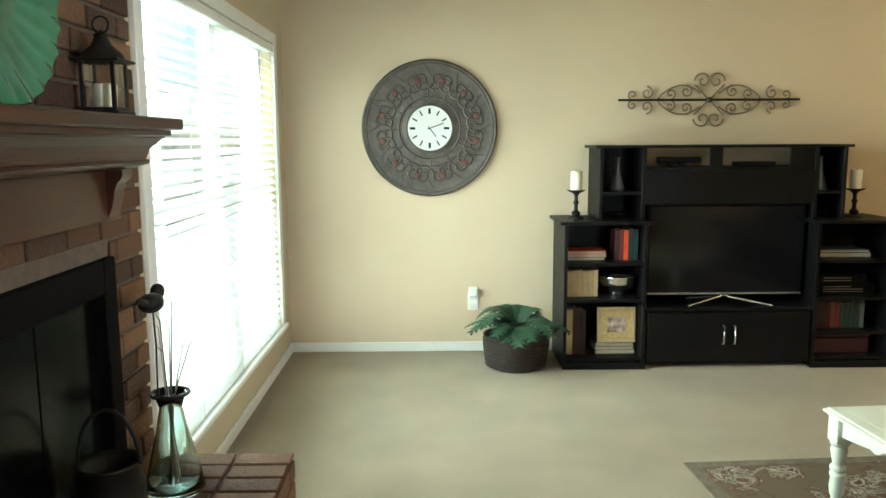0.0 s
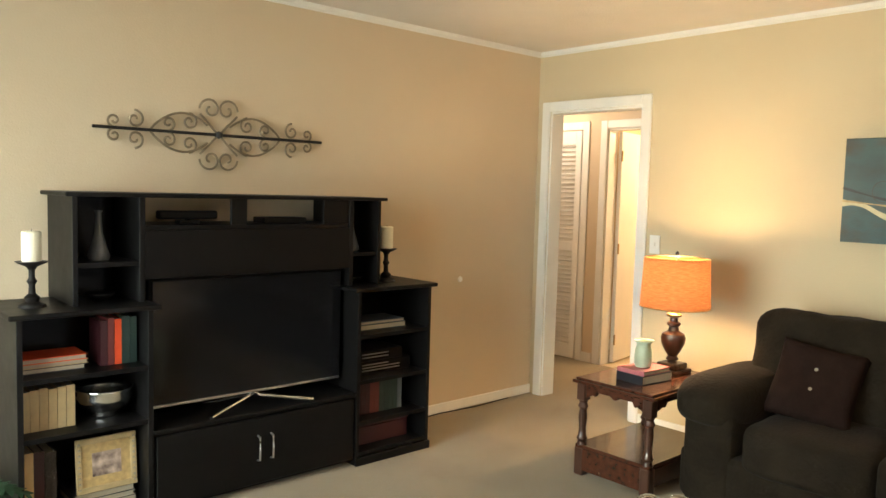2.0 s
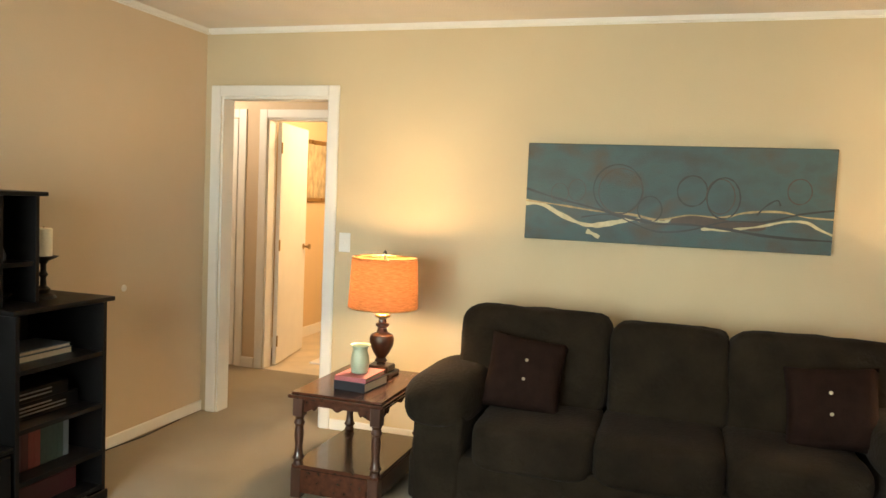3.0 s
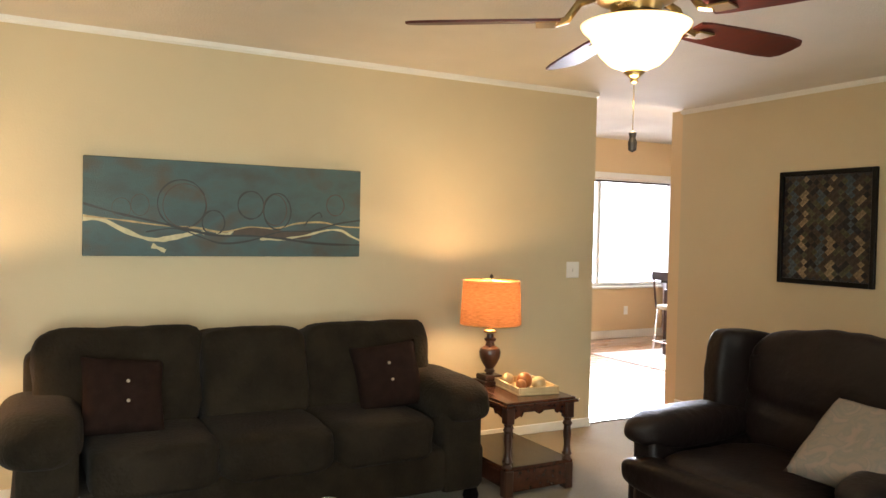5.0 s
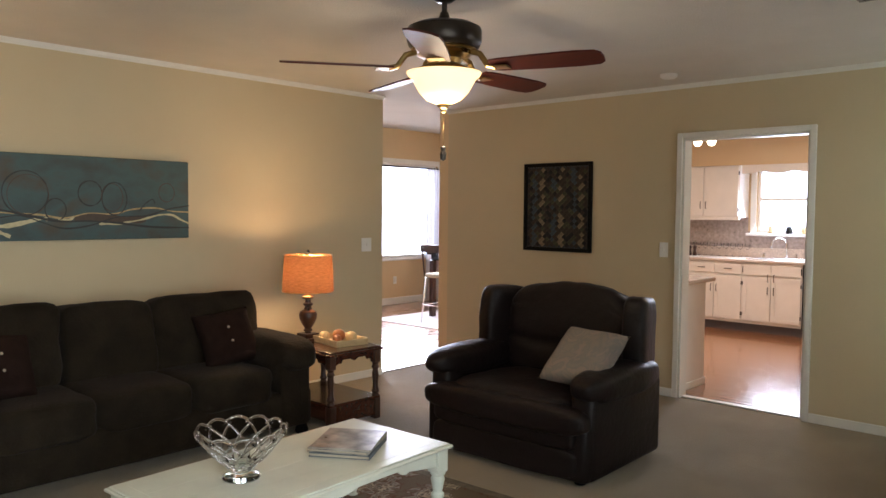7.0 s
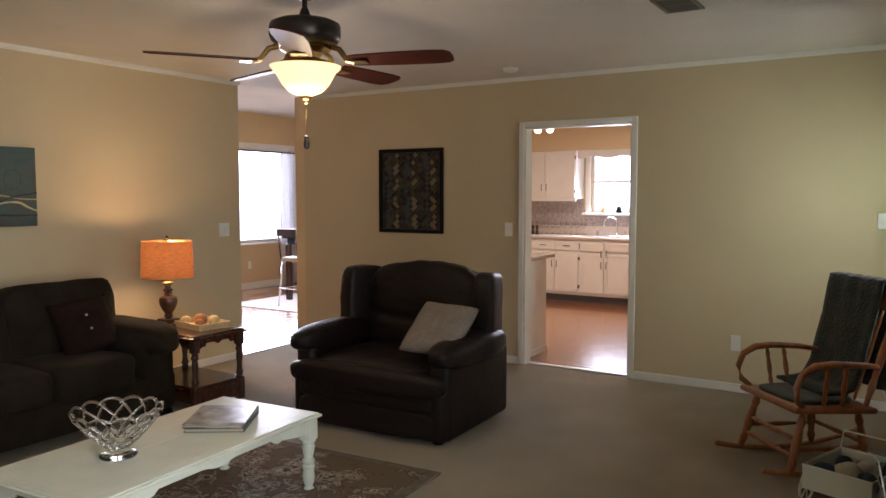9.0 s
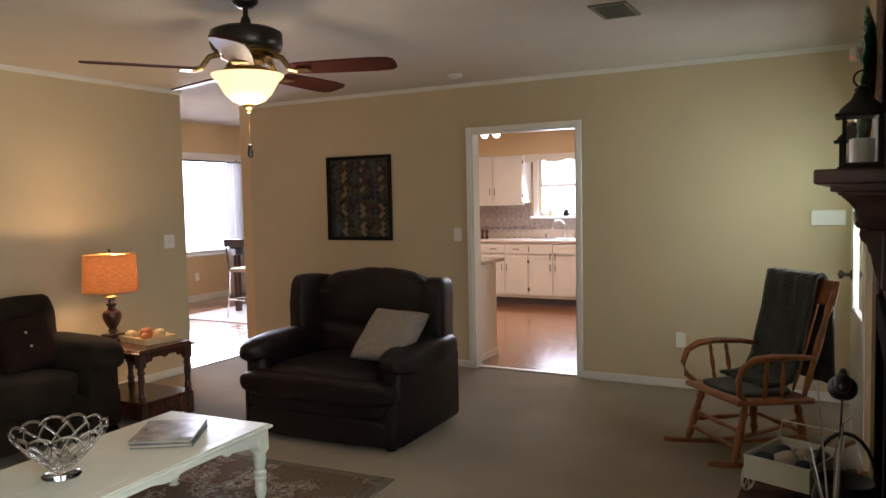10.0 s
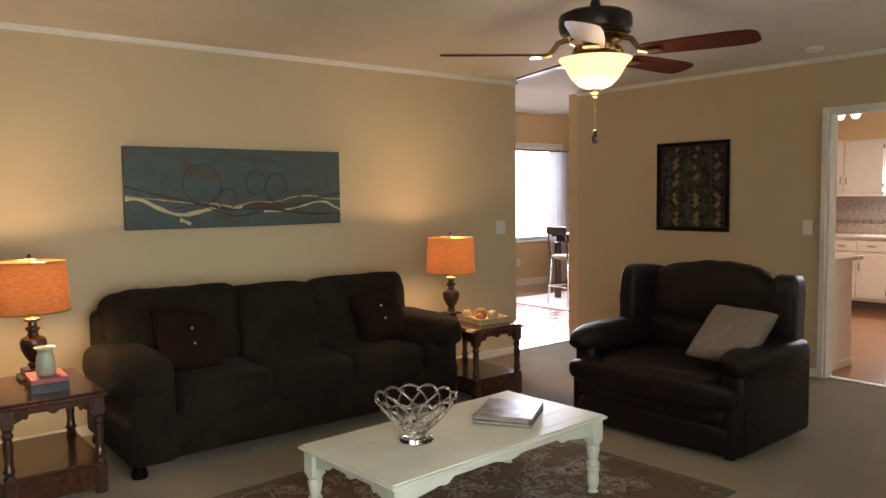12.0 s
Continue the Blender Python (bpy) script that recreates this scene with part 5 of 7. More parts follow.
part("frame", boxes([((-0.12, -0.20, -0.012), (-0.095, 0.20, -0.001)), ((0.095, -0.20, -0.012), (0.12, 0.20, -0.001)), ((-0.095, -0.20, -0.012), (0.095, -0.175, -0.001)), ((-0.095, 0.175, -0.012), (0.095, 0.20, -0.001)), ((-0.095, -0.008, -0.010), (0.095, 0.008, -0.001))], 0.002), mat("vent_frame", (0.17, 0.15, 0.12), 0.5, var=0.1), vt)
part("backing", box((-0.095, -0.175, -0.003), (0.095, 0.175, -0.001)), M["firebox"], vt)
for i in range(9):
    part("louvre", moved(box((-0.010, -0.174, -0.0008), (0.010, 0.174, 0.0008)), pose(-0.08 + i * 0.02, 0, -0.008, 0, 35, 0)), M["vent"], vt)

# ---- ceiling fan ----
fan = thing("ceiling_fan", (1.785, 2.565, CZ - 0.04), "dark bronze ceiling fan with reddish blades and lit alabaster bowl", "ceiling fan")
part("canopy", lathe([(0.065, 0.039), (0.06, 0.02), (0.035, 0.0), (0.014, -0.005)], 24), M["bronze"], fan, smooth="auto")
part("downrod", lathe([(0.013, 0.0), (0.013, -0.09)], 12), M["bronze"], fan)
part("coupling", lathe([(0.018, -0.045), (0.03, -0.08), (0.055, -0.098)], 16), M["bronze"], fan)
part("motor", lathe([(0.05, -0.095), (0.14, -0.105), (0.17, -0.12), (0.175, -0.135), (0.175, -0.18), (0.165, -0.205), (0.14, -0.222), (0.0, -0.224)], 40), M["bronze"], fan, smooth="auto")
part("motor_band", lathe([(0.150, -0.215), (0.155, -0.222), (0.150, -0.229), (0.0, -0.230)], 40), M["brass"], fan, "brass trim band", smooth="auto")
part("switch_housing", lathe([(0.12, -0.231), (0.125, -0.245), (0.085, -0.262), (0.075, -0.285), (0.13, -0.308), (0.145, -0.322), (0.0, -0.3245)], 32), M["brass"], fan, "antique brass fitter", smooth="auto")
part("light_bowl", lathe([(0.175, -0.325), (0.168, -0.338), (0.150, -0.353), (0.134, -0.382), (0.113, -0.418), (0.080, -0.450), (0.038, -0.467), (0.0, -0.470)], 40), M["globe"], fan, "lit cream alabaster glass bowl", smooth=True)
part("bowl_finial", lathe([(0.012, -0.468), (0.035, -0.474), (0.018, -0.49), (0.010, -0.498), (0.014, -0.505), (0.0, -0.512)], 14), M["brass"], fan, smooth=True)
part("pull_chain", tube([(0.0, 0.0, -0.51), (0.0, 0.0, -0.66)], 0.0018, 5), M["brass"], fan)
part("pull_knob", lathe([(0.0, -0.66), (0.013, -0.668), (0.010, -0.685), (0.015, -0.70), (0.013, -0.725), (0.0, -0.732)], 12), M["bronze"], fan)
for i in range(5):
    a = 72 * i + 54
    bl_ = bmesh.new()
    out = [(0.24, -0.055), (0.28, -0.064), (0.45, -0.074), (0.64, -0.078), (0.72, -0.070), (0.745, -0.045), (0.75, 0.0)]
    out = out + [(x, -y) for x, y in reversed(out[:-1])]
    lo = [bl_.verts.new((x, y, -0.004)) for x, y in out]
    hi = [bl_.verts.new((x, y, 0.004)) for x, y in out]
    bl_.faces.new(lo), bl_.faces.new(hi)
    for k in range(len(out)):
        bl_.faces.new((lo[k], lo[(k + 1) % len(out)], hi[(k + 1) % len(out)], hi[k]))
    bmesh.ops.recalc_face_normals(bl_, faces=bl_.faces)
    bd = part("blade", moved(bl_, pose(0, 0, -0.305, 0, 0, a) @ pose(0, 0, 0, -12)), M["blade"], fan)
    part("blade_iron", moved(join(tube([(0.13, 0, -0.235), (0.18, 0, -0.25), (0.22, 0, -0.305), (0.26, 0, -0.314)], 0.014, 8), box((0.25, -0.038, -0.320), (0.32, 0.038, -0.313), 0.002)), pose(0, 0, 0, 0, 0, a)), M["brass"], bd)
bulb("fan_bulb", (1.785, 2.565, CZ - 0.60), 21, (1.0, 0.78, 0.48), 0.08)

# ---- rocking chair ----
rk = thing("rocking_chair", (-0.345, 0.895, 0), "honey-stained maple rocking chair with turned spindles by the fireplace", "rocking chair", rz=-48)
rk.scale = (1.0, 0.96, 0.94)


def turned(p0, p1, r, n=10):
    """A turned spindle between two points, thicker in the middle, with rings."""
    a, b = Vector(p0), Vector(p1)
    prof = [0.75, 0.85, 1.15, 0.8, 0.95, 1.15, 1.2, 1.1, 0.95, 0.8, 1.15, 0.85, 0.7]
    return tube([a.lerp(b, i / 12) for i in range(13)], [r * q for q in prof], n)


W2 = 0.225
for s in (-1, 1):
    x = s * W2
    pts = [(x, -0.52 + 0.95 * i / 14, 0.018 + 0.55 * (i / 14 - 0.56) ** 2 * 0.45) for i in range(15)]
    part("rocker", moved(tube([(p[0], p[1], p[2]) for p in pts], 0.016, 8), Matrix.Identity(4)), M["rocker"], rk, smooth=True)
    part("front_leg", turned((x, 0.27, 0.04), (s * 0.20, 0.18, 0.37), 0.022), M["rocker"], rk, smooth=True)
    part("rear_leg", turned((x, -0.20, 0.035), (s * 0.19, -0.16, 0.36), 0.021), M["rocker"], rk, smooth=True)
    part("side_stretcher", turned((x, -0.19, 0.16), (x, 0.235, 0.17), 0.013), M["rocker"], rk, smooth=True)
    part("back_post", turned((s * 0.21, -0.19, 0.39), (s * 0.235, -0.36, 1.0), 0.018), M["rocker"], rk, smooth=True)
    ax = s * 0.265
    part("arm", tube([(s * 0.225, -0.24, 0.615), (ax, -0.12, 0.635), (ax, 0.06, 0.648), (ax, 0.17, 0.64), (ax, 0.245, 0.60), (ax, 0.275, 0.525), (ax - s * 0.01, 0.26, 0.45), (ax - s * 0.03, 0.21, 0.405)], [0.014, 0.018, 0.02, 0.021, 0.018, 0.017, 0.017, 0.015], 10), M["rocker"], rk, smooth=True)
    for y in (-0.02, 0.09):
        part("arm_spindle", turned((s * 0.225, y - 0.01, 0.40), (ax, y, 0.635), 0.012), M["rocker"], rk, smooth=True)
for z, y in ((0.13, 0.245), (0.22, 0.22), (0.18, -0.19)):
    part("cross_stretcher", turned((-0.215, y, z), (0.215, y, z), 0.013), M["rocker"], rk, smooth=True)
part("seat", moved(box((-0.26, -0.23, 0.0), (0.26, 0.27, 0.035), 0.014, 3), pose(0, 0, 0.365, 3)), M["rocker"], rk, smooth="auto")
part("crest_rail", moved(box((-0.255, -0.012, -0.075), (0.255, 0.012, 0.075), 0.010, 3), pose(0, -0.365, 0.985, 15)), M["rocker"], rk, smooth="auto")
for i in range(5):
    x = -0.13 + i * 0.065
    part("back_spindle", turned((x * 0.9, -0.195, 0.40), (x, -0.35, 0.93), 0.010), M["rocker"], rk, smooth=True)
part("seat_pad", cushion((-0.20, -0.16, 0.395), (0.20, 0.22, 0.435), 5, 8, 0, 0.04, 2), M["throw"], rk, "dark green tufted seat pad", smooth=True)
thr = thing("throw_blanket", (-0.345, 0.895, 0), "dark green knitted throw hanging over the rocking chair's back", "blanket", rz=-48)
thr.scale = (1.0, 0.96, 0.94)
tb = bmesh.new()
prof = [(-0.455, 0.42), (-0.45, 0.55), (-0.445, 0.75), (-0.435, 0.92), (-0.42, 1.03), (-0.38, 1.085), (-0.335, 1.075), (-0.315, 1.0), (-0.29, 0.85), (-0.255, 0.70), (-0.215, 0.55), (-0.17, 0.46), (-0.10, 0.445), (0.02, 0.443)]
rows = []
for j in range(15):
    u = j / 14
    rows.append([tb.verts.new((0.275 - 0.415 * u + 0.01 * noise.noise(Vector((i * 0.6, 0, 3))), y + 0.014 * noise.noise(Vector((i * 0.5, j * 0.7, 1))), z + 0.012 * noise.noise(Vector((i * 0.4, j * 0.8, 7))))) for i, (y, z) in enumerate(prof)])
for a, b in zip(rows, rows[1:]):
    for i in range(len(prof) - 1):
        tb.faces.new((a[i], a[i + 1], b[i + 1], b[i]))
bmesh.ops.recalc_face_normals(tb, faces=tb.faces)
ob = part("cloth", tb, M["throw"], thr, smooth=True)
sm = ob.modifiers.new("thick", "SOLIDIFY")
sm.thickness, sm.offset = 0.018, 0

# ---- hearth things ----
def lantern(at, label, s=1.0):
    l = thing("lantern", at, label, "lantern", "lanterns on the mantel")
    w = 0.056 * s
    part("base", join(box((-w - 0.012, -w - 0.012, 0), (w + 0.012, w + 0.012, 0.012), 0.003), box((-w, -w, 0.012), (w, w, 0.022), 0.002)), M["iron"], l)
    for x in (-w + 0.005, w - 0.005):
        for y in (-w + 0.005, w - 0.005):
            part("post", box((x - 0.005, y - 0.005, 0.022), (x + 0.005, y + 0.005, 0.17 * s)), M["iron"], l)
    for a in range(4):
        p = part("pane", moved(box((-w + 0.011, w - 0.0055, 0.022), (w - 0.011, w - 0.0035, 0.17 * s)), pose(0, 0, 0, 0, 0, 90 * a)), M["glass"], l)
        p.visible_shadow = False
    part("roof", join(box((-w - 0.018, -w - 0.018, 0.17 * s), (w + 0.018, w + 0.018, 0.18 * s), 0.003), lathe([(w * 1.3, 0.18 * s), (w * 1.1, 0.20 * s), (w * 0.6, 0.225 * s), (w * 0.4, 0.25 * s), (w * 0.45, 0.258 * s), (0.0, 0.275 * s)], 4 * 6)), M["iron"], l, smooth="auto")
    part("ring", tube([(0.022 * math.cos(t), 0, 0.29 * s + 0.022 * math.sin(t)) for t in [2 * math.pi * i / 16 for i in range(16)]], 0.003, 6, True), M["iron"], l)
    part("candle", lathe([(0.03, 0.0225), (0.031, 0.10 * s), (0.025, 0.103 * s), (0.0, 0.10 * s)], 16), M["candle"], l, "cream pillar candle", smooth="auto")


lantern((-0.858, 3.13, 1.5305), "large black iron lantern with a cream candle, nearer the window", 0.84)
lantern((-0.835, 2.265, 1.5305), "small black iron lantern with a cream candle, beyond the green plate", 0.74)
gp = thing("green_plate", (-0.885, 2.52, 1.532), "large ribbed green glazed plate leaning on the chimney bricks", "decorative plate")
gp.matrix_world = pose(-0.890, 2.63, 1.532 + 0.264, 0, 87, 0)
bm = bmesh.new()
rr, nn = [(0.0, 0.012), (0.09, 0.010), (0.11, 0.006), (0.13, 0.004), (0.20, 0.016), (0.26, 0.034), (0.265, 0.030), (0.20, 0.006), (0.12, -0.006), (0.0, -0.004)], 72
rings = []
for r, z in rr:
    rings.append([bm.verts.new((r * math.cos(2 * math.pi * i / nn), r * math.sin(2 * math.pi * i / nn), z + (0.005 * math.cos(24 * 2 * math.pi * i / nn) if 0.13 < r < 0.27 else 0))) for i in range(nn)] if r else [bm.verts.new((0, 0, z))])
for a, b in zip(rings, rings[1:]):
    for i in range(nn):
        j = (i + 1) % nn
        if len(a) == 1:
            bm.faces.new((a[0], b[i], b[j]))
        elif len(b) == 1:
            bm.faces.new((a[j], a[i], b[0]))
        else:
            bm.faces.new((a[i], a[j], b[j], b[i]))
bmesh.ops.recalc_face_normals(bm, faces=bm.faces)
part("plate_body", bm, M["plate"], gp, smooth=True)

gv = thing("stem_vase", (-0.80, 3.33, 0.3425), "clear conical glass vase with bare stems and a metal bird", "vase")
part("vessel", lathe([(0.085, 0.0), (0.095, 0.01), (0.085, 0.06), (0.05, 0.20), (0.035, 0.28), (0.05, 0.33), (0.046, 0.33), (0.031, 0.28), (0.046, 0.20), (0.08, 0.06), (0.086, 0.016), (0.0, 0.014)], 28), M["green_glass"], gv, smooth=True)
part("neck_ring", tube([(0.058 * math.cos(2 * math.pi * i / 20), 0.058 * math.sin(2 * math.pi * i / 20), 0.325) for i in range(20)], 0.006, 6, True), M["iron"], gv, "dark metal neck ring")
rs = random.Random(7)
for i in range(7):
    a = 2 * math.pi * i / 7
    lean, hgt = rs.uniform(0.02, 0.11), rs.uniform(0.45, 0.66)
    part("stem", tube([(0.02 * math.cos(a + 2.5), 0.02 * math.sin(a + 2.5), 0.02), (0.01 * math.cos(a), 0.01 * math.sin(a), 0.30), (lean * math.cos(a), lean * math.sin(a), hgt), ((lean + 0.02) * math.cos(a), (lean + 0.03) * math.sin(a), hgt + 0.02)], [0.003, 0.003, 0.002, 0.001], 5), M["scroll"] if i % 2 else M["steel"], gv)
bird = cushion((-0.035, -0.06, 0.60), (0.035, 0.04, 0.66), 2.2, 6)
part("bird", join(bird, cushion((-0.02, 0.02, 0.63), (0.02, 0.075, 0.68), 2.2, 5), tube([(0, -0.05, 0.635), (0, -0.10, 0.655), (0, -0.13, 0.65)], [0.014, 0.009, 0.003], 6), tube([(0, 0.07, 0.655), (0, 0.10, 0.65)], [0.008, 0.001], 6), tube([(0, 0, 0.33), (0.004, 0, 0.5), (0, 0, 0.61)], 0.003, 5)), M["iron"], gv, "small black metal bird on a rod", smooth=True).location = (-0.02, -0.05, 0)

cart = thing("flower_cart", (-0.655, 2.36, 0.3425), "small cream painted metal cart holding rolled cloths on the hearth", "ornamental cart", rz=-20)
part("bed", boxes([((-0.12, -0.15, 0.07), (0.12, 0.15, 0.075)), ((-0.12, -0.15, 0.075), (-0.115, 0.15, 0.155)), ((0.115, -0.15, 0.075), (0.12, 0.15, 0.155)), ((-0.115, -0.15, 0.075), (0.115, -0.145, 0.155)), ((-0.115, 0.145, 0.075), (0.115, 0.15, 0.155))]), M["table_white"], cart)
part("rim_wire", tube([(-0.12, -0.15, 0.157), (0.12, -0.15, 0.157), (0.12, 0.15, 0.157), (-0.12, 0.15, 0.157)], 0.004, 6, True), M["table_white"], cart)
part("rail", tube([(-0.12, -0.15, 0.155), (-0.12, -0.17, 0.22), (0.12, -0.17, 0.22), (0.12, -0.15, 0.155)], 0.0035, 6), M["table_white"], cart)
for x in (-0.13, 0.13):
    for y in (-0.09, 0.09):
        w = part("wheel", moved(tube([(0, 0.055 * math.cos(t), 0.055 * math.sin(t)) for t in [2 * math.pi * i / 24 for i in range(24)]], 0.0045, 6, True), Matrix.Translation((x, y, 0.06))), M["table_white"], cart, smooth=True)
        for k in range(4):
            t = math.pi * k / 4
            part("spoke", tube([(x, y - 0.053 * math.cos(t), 0.06 - 0.053 * math.sin(t)), (x, y + 0.053 * math.cos(t), 0.06 + 0.053 * math.sin(t))], 0.0022, 5), M["table_white"], w)
for y in (-0.09, 0.09):
    part("axle", tube([(-0.13, y, 0.06), (0.13, y, 0.06)], 0.004, 6), M["iron"], cart)
for i, (x, y, s, m, l) in enumerate(((0.07, 0.08, 0.042, "navy", "navy"), (0.01, 0.05, 0.048, "cream", "cream"), (-0.03, -0.03, 0.046, "cream", "cream"), (0.06, -0.05, 0.04, "navy", "navy"), (-0.07, 0.06, 0.038, "navy", "navy"), (-0.06, -0.09, 0.04, "book_green", "dark green"), (0.05, -0.11, 0.03, "cream", "cream"))):
    c = tagged(new("rolled_cloth"), "small %s rolled cloth tucked in the cream cart" % l, "rolled cloth", "cloths in the cart")
    c.matrix_world = cart.matrix_world @ pose(x, y, 0.0755 + s, 0, 20 * i, 35 * i)
    part("roll", cushion((-s * 1.1, -s * 0.8, -s), (s * 1.1, s * 0.8, s), 2.6, 7, 0, 0.12, i), M[m], c, smooth=True)

lh = thing("iron_pot", (-0.828, 2.93, 0.3425), "black iron pot with a bail handle standing on the hearth", "iron pot")
part("pot", lathe([(0.03, 0.05), (0.06, 0.06), (0.085, 0.12), (0.09, 0.20), (0.075, 0.26), (0.085, 0.27), (0.08, 0.275), (0.065, 0.26), (0.0, 0.2)], 24), M["iron"], lh, smooth=True)
for i in range(3):
    a = 2 * math.pi * i / 3
    part("leg", tube([(0.055 * math.cos(a), 0.055 * math.sin(a), 0.08), (0.08 * math.cos(a), 0.08 * math.sin(a), 0.006)], 0.007, 6), M["iron"], lh)
part("bail_handle", tube([(-0.083 * math.cos(math.pi * i / 12), 0.0, 0.265 + 0.15 * math.sin(math.pi * i / 12)) for i in range(13)], 0.006, 6), M["iron"], lh, smooth=True)

# ---- kitchen ----
KY = -4.85
structure("wood_floor", box((0.2, -5.1, -0.1), (EX + 0.05, SY - 0.06, 0)), M["wood_floor"], "orange-brown wood plank floor, semi-gloss", "floor")
structure("dining_floor", box((EX + 0.085, -5.1, -0.1), (8.2, 2.0, 0)), M["dining_floor"], "light reddish wood plank floor, semi-gloss", "floor")
structure("floor_joint", box((EX + 0.051, -5.1, -0.1), (EX + 0.0845, 2.0, 0)), M["wood_floor"], "wood floor strip under the threshold", "floor")
DCZ = 2.74
structure("kitchen_ceiling", box((0.2, -5.1, CZ), (4.68, SY - T, CZ + 0.1)), M["ceiling"], "cream ceiling of the kitchen", "ceiling")
structure("wall_dining_upper", boxes([((EX, SY - T, CZ + 0.1), (EX + T, 2.1, DCZ)), ((EX, -5.1, CZ + 0.1), (EX + T, SY - T, DCZ))]), M["kitchen_wall"], "tan wall above the opening to the dining room", "wall")
structure("dining_ceiling", box((EX, -5.1, DCZ), (8.2, 2.1, DCZ + 0.1)), M["ceiling"], "cream ceiling of the dining room", "ceiling")
KWX0, KWX1, KWZ0, KWZ1 = 1.95, 3.12, 1.22, 2.06
structure("wall_kitchen_south", boxes([((0.2, KY - T, 0), (KWX0, KY, CZ)), ((KWX1, KY - T, 0), (4.56, KY, CZ)), ((KWX0, KY - T, 0), (KWX1, KY, KWZ0)), ((KWX0, KY - T, KWZ1), (KWX1, KY, CZ))]), M["kitchen_wall"], "warm tan kitchen wall with a window", "wall")
structure("wall_kitchen_west", box((0.2, KY, 0), (0.3, SY - T, CZ)), M["kitchen_wall"], "warm tan kitchen wall", "wall")
structure("wall_kitchen_east", box((4.56, KY - T, 0), (4.68, SY, CZ)), M["kitchen_wall"], "warm tan partition wall", "wall")
structure("soffit", box((KWX0 - 1.4, KY, 2.09), (4.56, -4.52, CZ)), M["kitchen_wall"], "tan soffit above the kitchen cabinets", "soffit")
structure("backdrop_south", box((0.5, -6.4, -0.4), (5.0, -6.3, 3.2)), M["outside_blue"], "overexposed bright daylight beyond the kitchen window", "daylight")

kw = structure("window_2", boxes([((KWX0 - 0.07, KY, KWZ0), (KWX0, KY + 0.02, KWZ1 + 0.05)), ((KWX1, KY, KWZ0), (KWX1 + 0.07, KY + 0.02, KWZ1 + 0.05)), ((KWX0, KY, KWZ1), (KWX1, KY + 0.02, KWZ1 + 0.05))], 0.003), M["white"], "white double-hung kitchen window above the sink", "window")
part("window_sill", box((KWX0 - 0.1, KY - 0.1, KWZ0 - 0.035), (KWX1 + 0.1, KY + 0.09, KWZ0), 0.005), M["white"], kw)
part("window_frame", boxes([((KWX0, KY - 0.1, KWZ0), (KWX0 + 0.04, KY - 0.05, KWZ1)), ((KWX1 - 0.03, KY - 0.1, KWZ0), (KWX1, KY - 0.05, KWZ1)), ((KWX0 + 0.04, KY - 0.1, KWZ0), (KWX1 - 0.03, KY - 0.05, KWZ0 + 0.04)), ((KWX0 + 0.04, KY - 0.1, KWZ1 - 0.04), (KWX1 - 0.03, KY - 0.05, KWZ1)), ((KWX0 + 0.04, KY - 0.09, 1.64), (KWX1 - 0.03, KY - 0.055, 1.675))]), M["white"], kw)
p = part("pane", box((KWX0 + 0.04, KY - 0.08, KWZ0 + 0.04), (KWX1 - 0.03, KY - 0.075, KWZ1 - 0.04)), M["glass"], kw)
p.visible_shadow = False

# scalloped valance between the wall cabinets
vb = bmesh.new()
k = 60
lowp = []
for i in range(k + 1):
    u = i / k
    lowp.append((1.80 + 1.40 * u, 2.02 - 0.045 * abs(math.sin(math.pi * (u * 3.5 + 0.1))) ** 0.7))
ff = [vb.verts.new((1.80, -4.535, 2.089)), vb.verts.new((3.20, -4.535, 2.089))] + [vb.verts.new((x, -4.535, z)) for x, z in reversed(lowp)]
bb = [vb.verts.new((v.co.x, -4.553, v.co.z)) for v in ff]
vb.faces.new(ff), vb.faces.new(bb)
for i in range(len(ff)):
    vb.faces.new((ff[i], ff[(i + 1) % len(ff)], bb[(i + 1) % len(ff)], bb[i]))
bmesh.ops.recalc_face_normals(vb, faces=vb.faces)
vl = thing("valance", (0, 0, 0), "white scalloped wooden valance above the sink window", "valance")
part("board", vb, M["cabinet"], vl)


